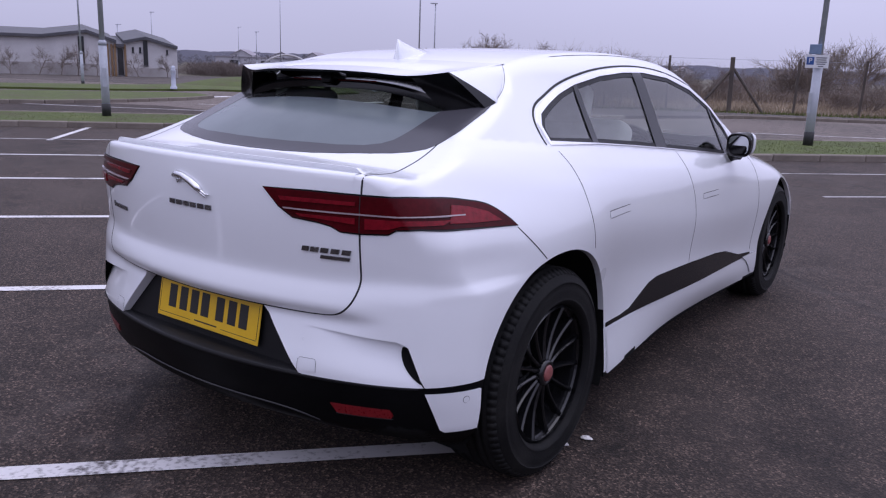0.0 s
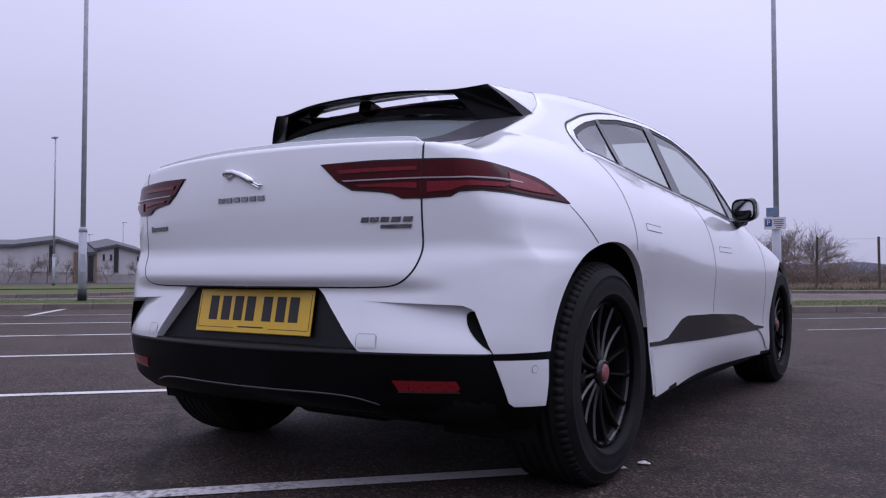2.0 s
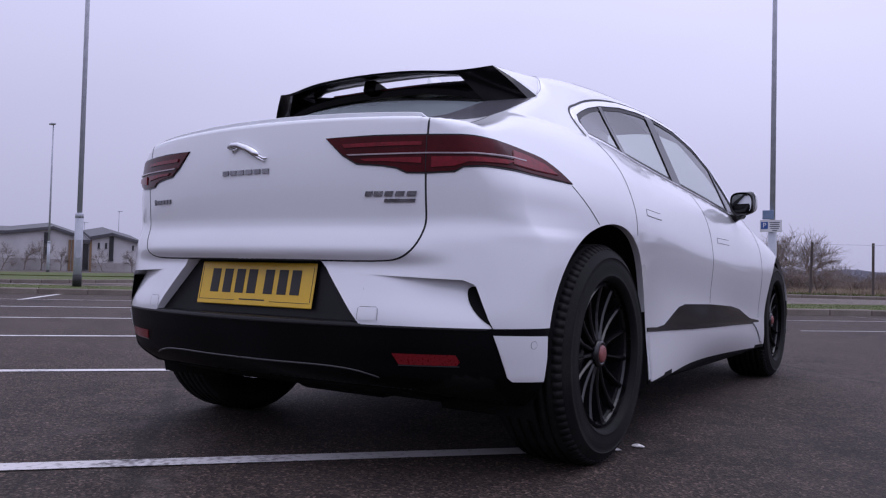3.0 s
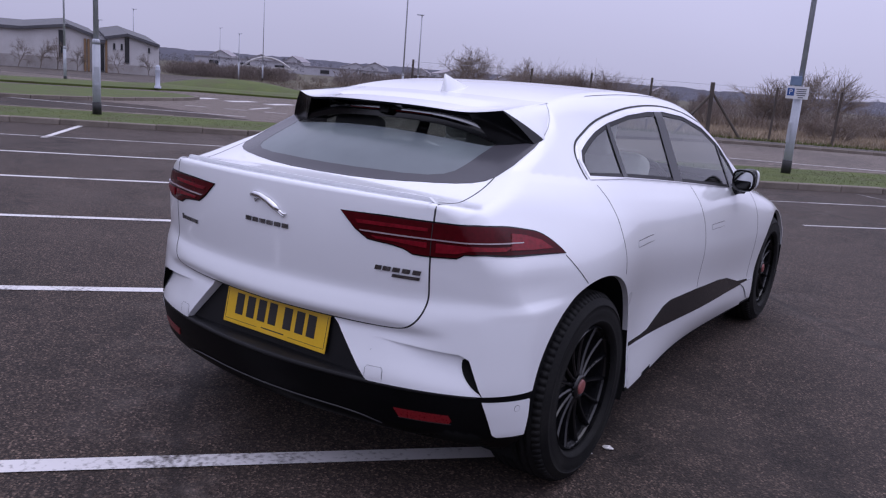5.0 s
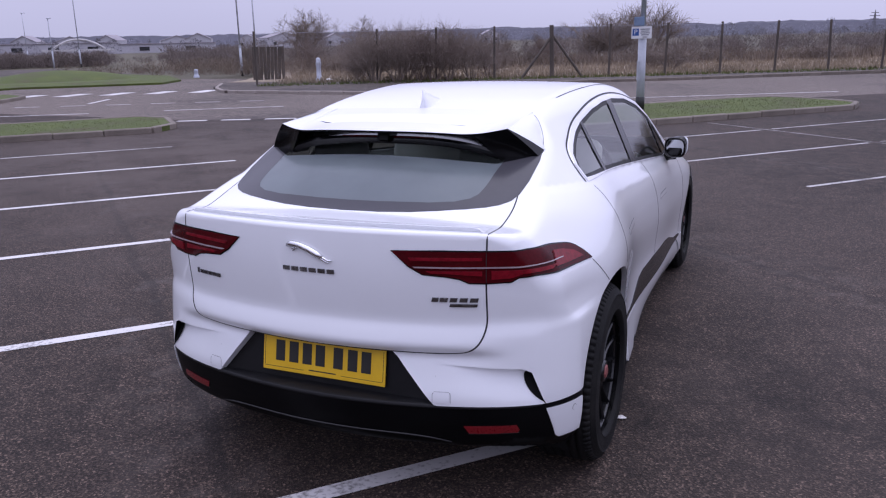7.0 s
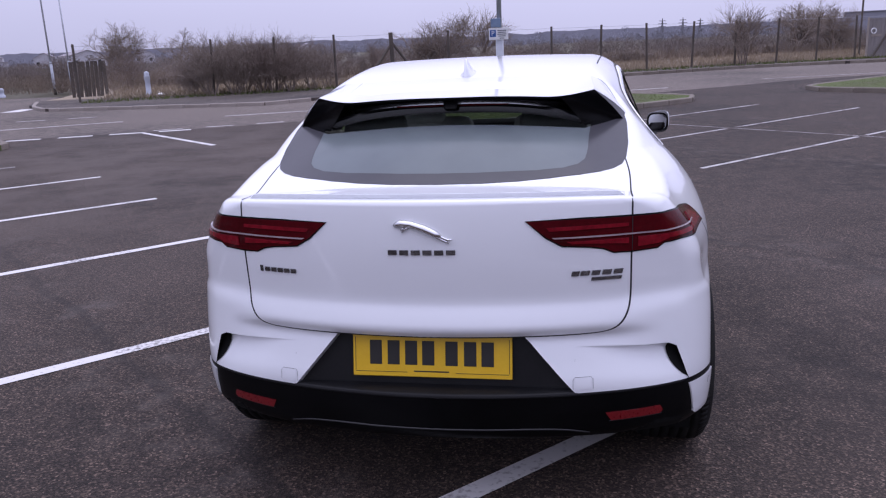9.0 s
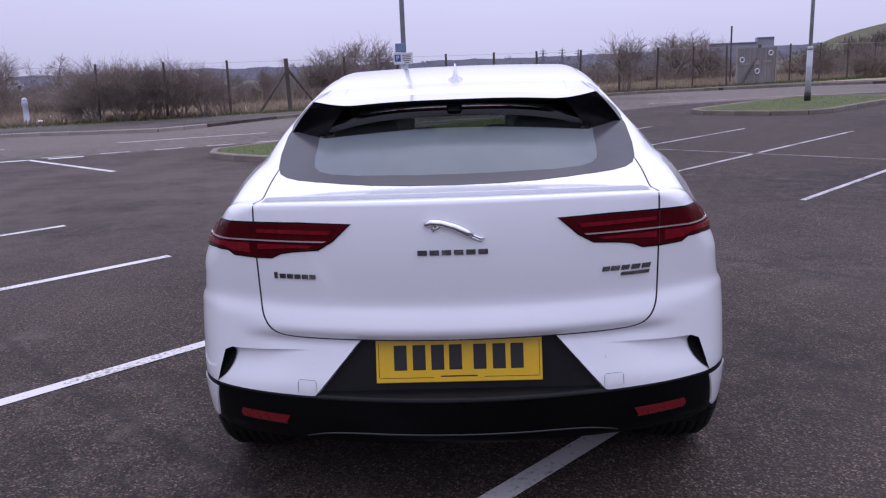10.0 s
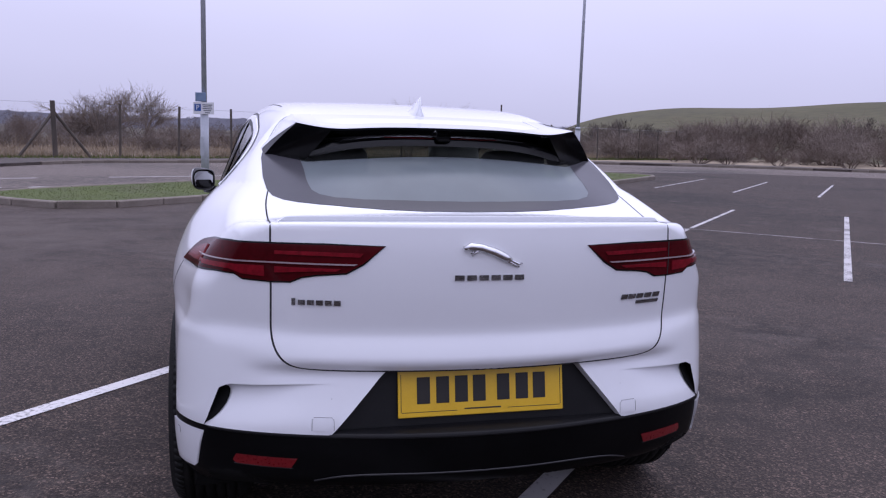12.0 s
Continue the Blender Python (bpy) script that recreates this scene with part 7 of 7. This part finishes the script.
# ---- buildings ----
def house(name, label, at, turn, bays, mat_wall, mat_roof, rise=0.0, over=.35):
    """A low hall of bays: each bay is (width, left eaves, right eaves, depth, strips); strips are (place, width, low, high)."""
    h = tagged(new(name), label, "building")
    x = 0.0
    for w, e0, e1, depth, strips in bays:
        bm = bmesh.new()
        vs = [bm.verts.new(p) for p in ((x, 0, -.2), (x + w, 0, -.2), (x + w, 0, e1), (x, 0, e0), (x, depth, -.2), (x + w, depth, -.2), (x + w, depth, e1 + rise), (x, depth, e0 + rise))]
        for f in ((0, 1, 2, 3), (5, 4, 7, 6), (4, 0, 3, 7), (1, 5, 6, 2)):
            bm.faces.new([vs[i] for i in f])
        part("wall", bm, mat_wall, h)
        bm = bmesh.new()
        vs = []
        for dz in (0.0, .22):
            vs += [bm.verts.new(p) for p in ((x - .02, -over, e0 + dz), (x + w + .02, -over, e1 + dz), (x + w + .02, depth + over, e1 + dz + rise), (x - .02, depth + over, e0 + dz + rise))]
        for f in ((3, 2, 1, 0), (4, 5, 6, 7), (0, 1, 5, 4), (1, 2, 6, 5), (2, 3, 7, 6), (3, 0, 4, 7)):
            bm.faces.new([vs[i] for i in f])
        part("roof", bm, mat_roof, h, "dark grey shallow roof")
        for sx, sw, z0, z1 in strips:
            win = part("window", box(bmesh.new(), (sw, .10, z1 - z0), (x + sx, -.03, (z0 + z1) / 2), bevel=.015, segments=1), DARKFRAME, h, "dark window strip")
            part("window_sill", box(bmesh.new(), (sw + .06, .16, .05), (x + sx, -.06, z0 - .025)), mat_roof, win)
        x += w
    h.matrix_basis = pose(*at, 0, 0, turn)
    return h


# facade runs from its far left end to its right end, facing the car park
hall = house("low_hall", "low white rendered hall with dark shallow gabled roofs", (-68.7, 13.0, 0), 61.3,
             [(9.0, 3.2, 2.75, 12, [(3.0, .35, .8, 2.4), (6.5, .35, .8, 2.4)]), (10.2, 2.75, 2.80, 12, [(4.4, .4, .8, 2.5)]), (3.15, 2.80, 3.28, 12, [(2.72, .42, .9, 3.0)]), (2.1, 3.28, 2.58, 12, []),
              (.55, 2.3, 2.3, 9, [(.27, .40, .15, 2.2)]), (1.65, 2.58, 2.95, 9, [(.68, .15, 1.9, 2.33), (1.22, .15, 1.9, 2.33), (1.62, .34, .92, 2.85)]), (2.4, 2.95, 2.28, 9, [(1.62, .13, 1.84, 2.2)])], RENDER, ROOFING, .85)
for x in (23.55, 23.8, 24.1, 24.34, 25.08):
    part("timber_post", box(bmesh.new(), (.17, .12, 2.5), (x, -.10, 1.25), bevel=.02, segments=1), CEDAR, hall, "cedar-coloured timber post")
part("plinth", box(bmesh.new(), (23.4, .08, .95), (11.7, -.05, .45), bevel=.01, segments=1), PLINTH, hall, "stained grey-brown plinth along the wall's foot")
part("plinth", box(bmesh.new(), (3.9, .08, .75), (27.05, -.05, .35), bevel=.01, segments=1), PLINTH, hall, "stained grey-brown plinth along the wall's foot")
for along, high in ((17.0, 2.1), (18.9, 2.2), (20.4, 2.3), (21.55, 2.5), (22.9, 2.0), (25.9, 1.9), (28.1, 1.9)):
    plant("tree", -68.7 + .480 * along + .877 * 1.6, 13 + .877 * along - .480 * 1.6, high, .75, .02)
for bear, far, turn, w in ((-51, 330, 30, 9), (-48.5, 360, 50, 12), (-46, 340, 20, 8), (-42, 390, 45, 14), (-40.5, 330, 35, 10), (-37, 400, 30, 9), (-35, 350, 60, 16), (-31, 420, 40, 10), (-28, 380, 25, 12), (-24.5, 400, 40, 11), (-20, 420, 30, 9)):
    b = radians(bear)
    house("far_house", "far-off house, its colours paled for haze", (far * math.sin(b), far * math.cos(b), 0), turn, [(w * .5, 4.2, 6.4, 9, [(w * .2, 1.4, 1.2, 2.6)]), (w * .5, 6.4, 4.2, 9, [(w * .3, 1.4, 1.2, 2.6)])], HAZEWALL, HAZEROOF)
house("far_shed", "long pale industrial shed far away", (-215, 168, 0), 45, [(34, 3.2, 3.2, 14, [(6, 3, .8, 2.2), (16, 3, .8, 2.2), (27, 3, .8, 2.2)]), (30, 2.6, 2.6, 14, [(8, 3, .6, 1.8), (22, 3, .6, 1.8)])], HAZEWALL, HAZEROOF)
# The works' grey is distance haze, painted with the ridge colour.
house("far_works", "industrial building behind the trees, haze in its grey colour", (70, 238, 0), -15, [(13, 6.0, 6.0, 14, []), (4.5, 7.2, 7.2, 9, [])], RIDGEHAZE, RIDGEHAZE)
bridge = tagged(new("arch_bridge"), "white steel arch footbridge far away", "bridge")
for off in (0, 3.0):
    bm = bmesh.new()
    tube(bm, [(-7.5 + 15 * q, off, 1.0 + 3.2 * 4 * q * (1 - q)) for q in np.linspace(0, 1, 17)], .3, 6)
    part("arch", bm, RENDER, bridge, smooth=True)
bm = box(bmesh.new(), (19, 3.4, .6), (0, 1.5, 1.2))
part("deck", bm, RENDER, bridge)
bridge.matrix_basis = pose(-182.9, 169.5, 0, 0, 0, 45)


# ---- far pylons on the skyline ----
# Pylons share the far trees' colour, which has the haze mixed in.
def pylon(x, y, high):
    p = tagged(new("pylon"), "lattice power pylon far away, tinted with haze", "pylon", "far pylons")
    for sx, sy in ((1, 1), (1, -1), (-1, 1), (-1, -1)):
        part("leg", tube(bmesh.new(), [(sx * high * .09, sy * high * .09, -1), (sx * high * .03, sy * high * .03, high * .6), (0, 0, high)], .16, 4), FARHAZE, p)
    for q, w in ((.62, .20), (.75, .24), (.88, .17)):
        part("cross_arm", box(bmesh.new(), (high * w * 2, .35, .35), (0, 0, high * q)), FARHAZE, p)
    for q in (.18, .36, .5):
        r = high * (.09 - .1 * q)
        part("brace", tube(bmesh.new(), [(-r, -r, high * q), (r, r, high * (q + .14))], .12, 4), FARHAZE, p)
        part("brace", tube(bmesh.new(), [(r, -r, high * q), (-r, r, high * (q + .14))], .12, 4), FARHAZE, p)
    p.matrix_basis = pose(x, y, 0, 0, 0, 30)


for x, y, high in ((46, 515, 13), (58, 514, 13), (68, 513, 12)):
    pylon(x, y, high)
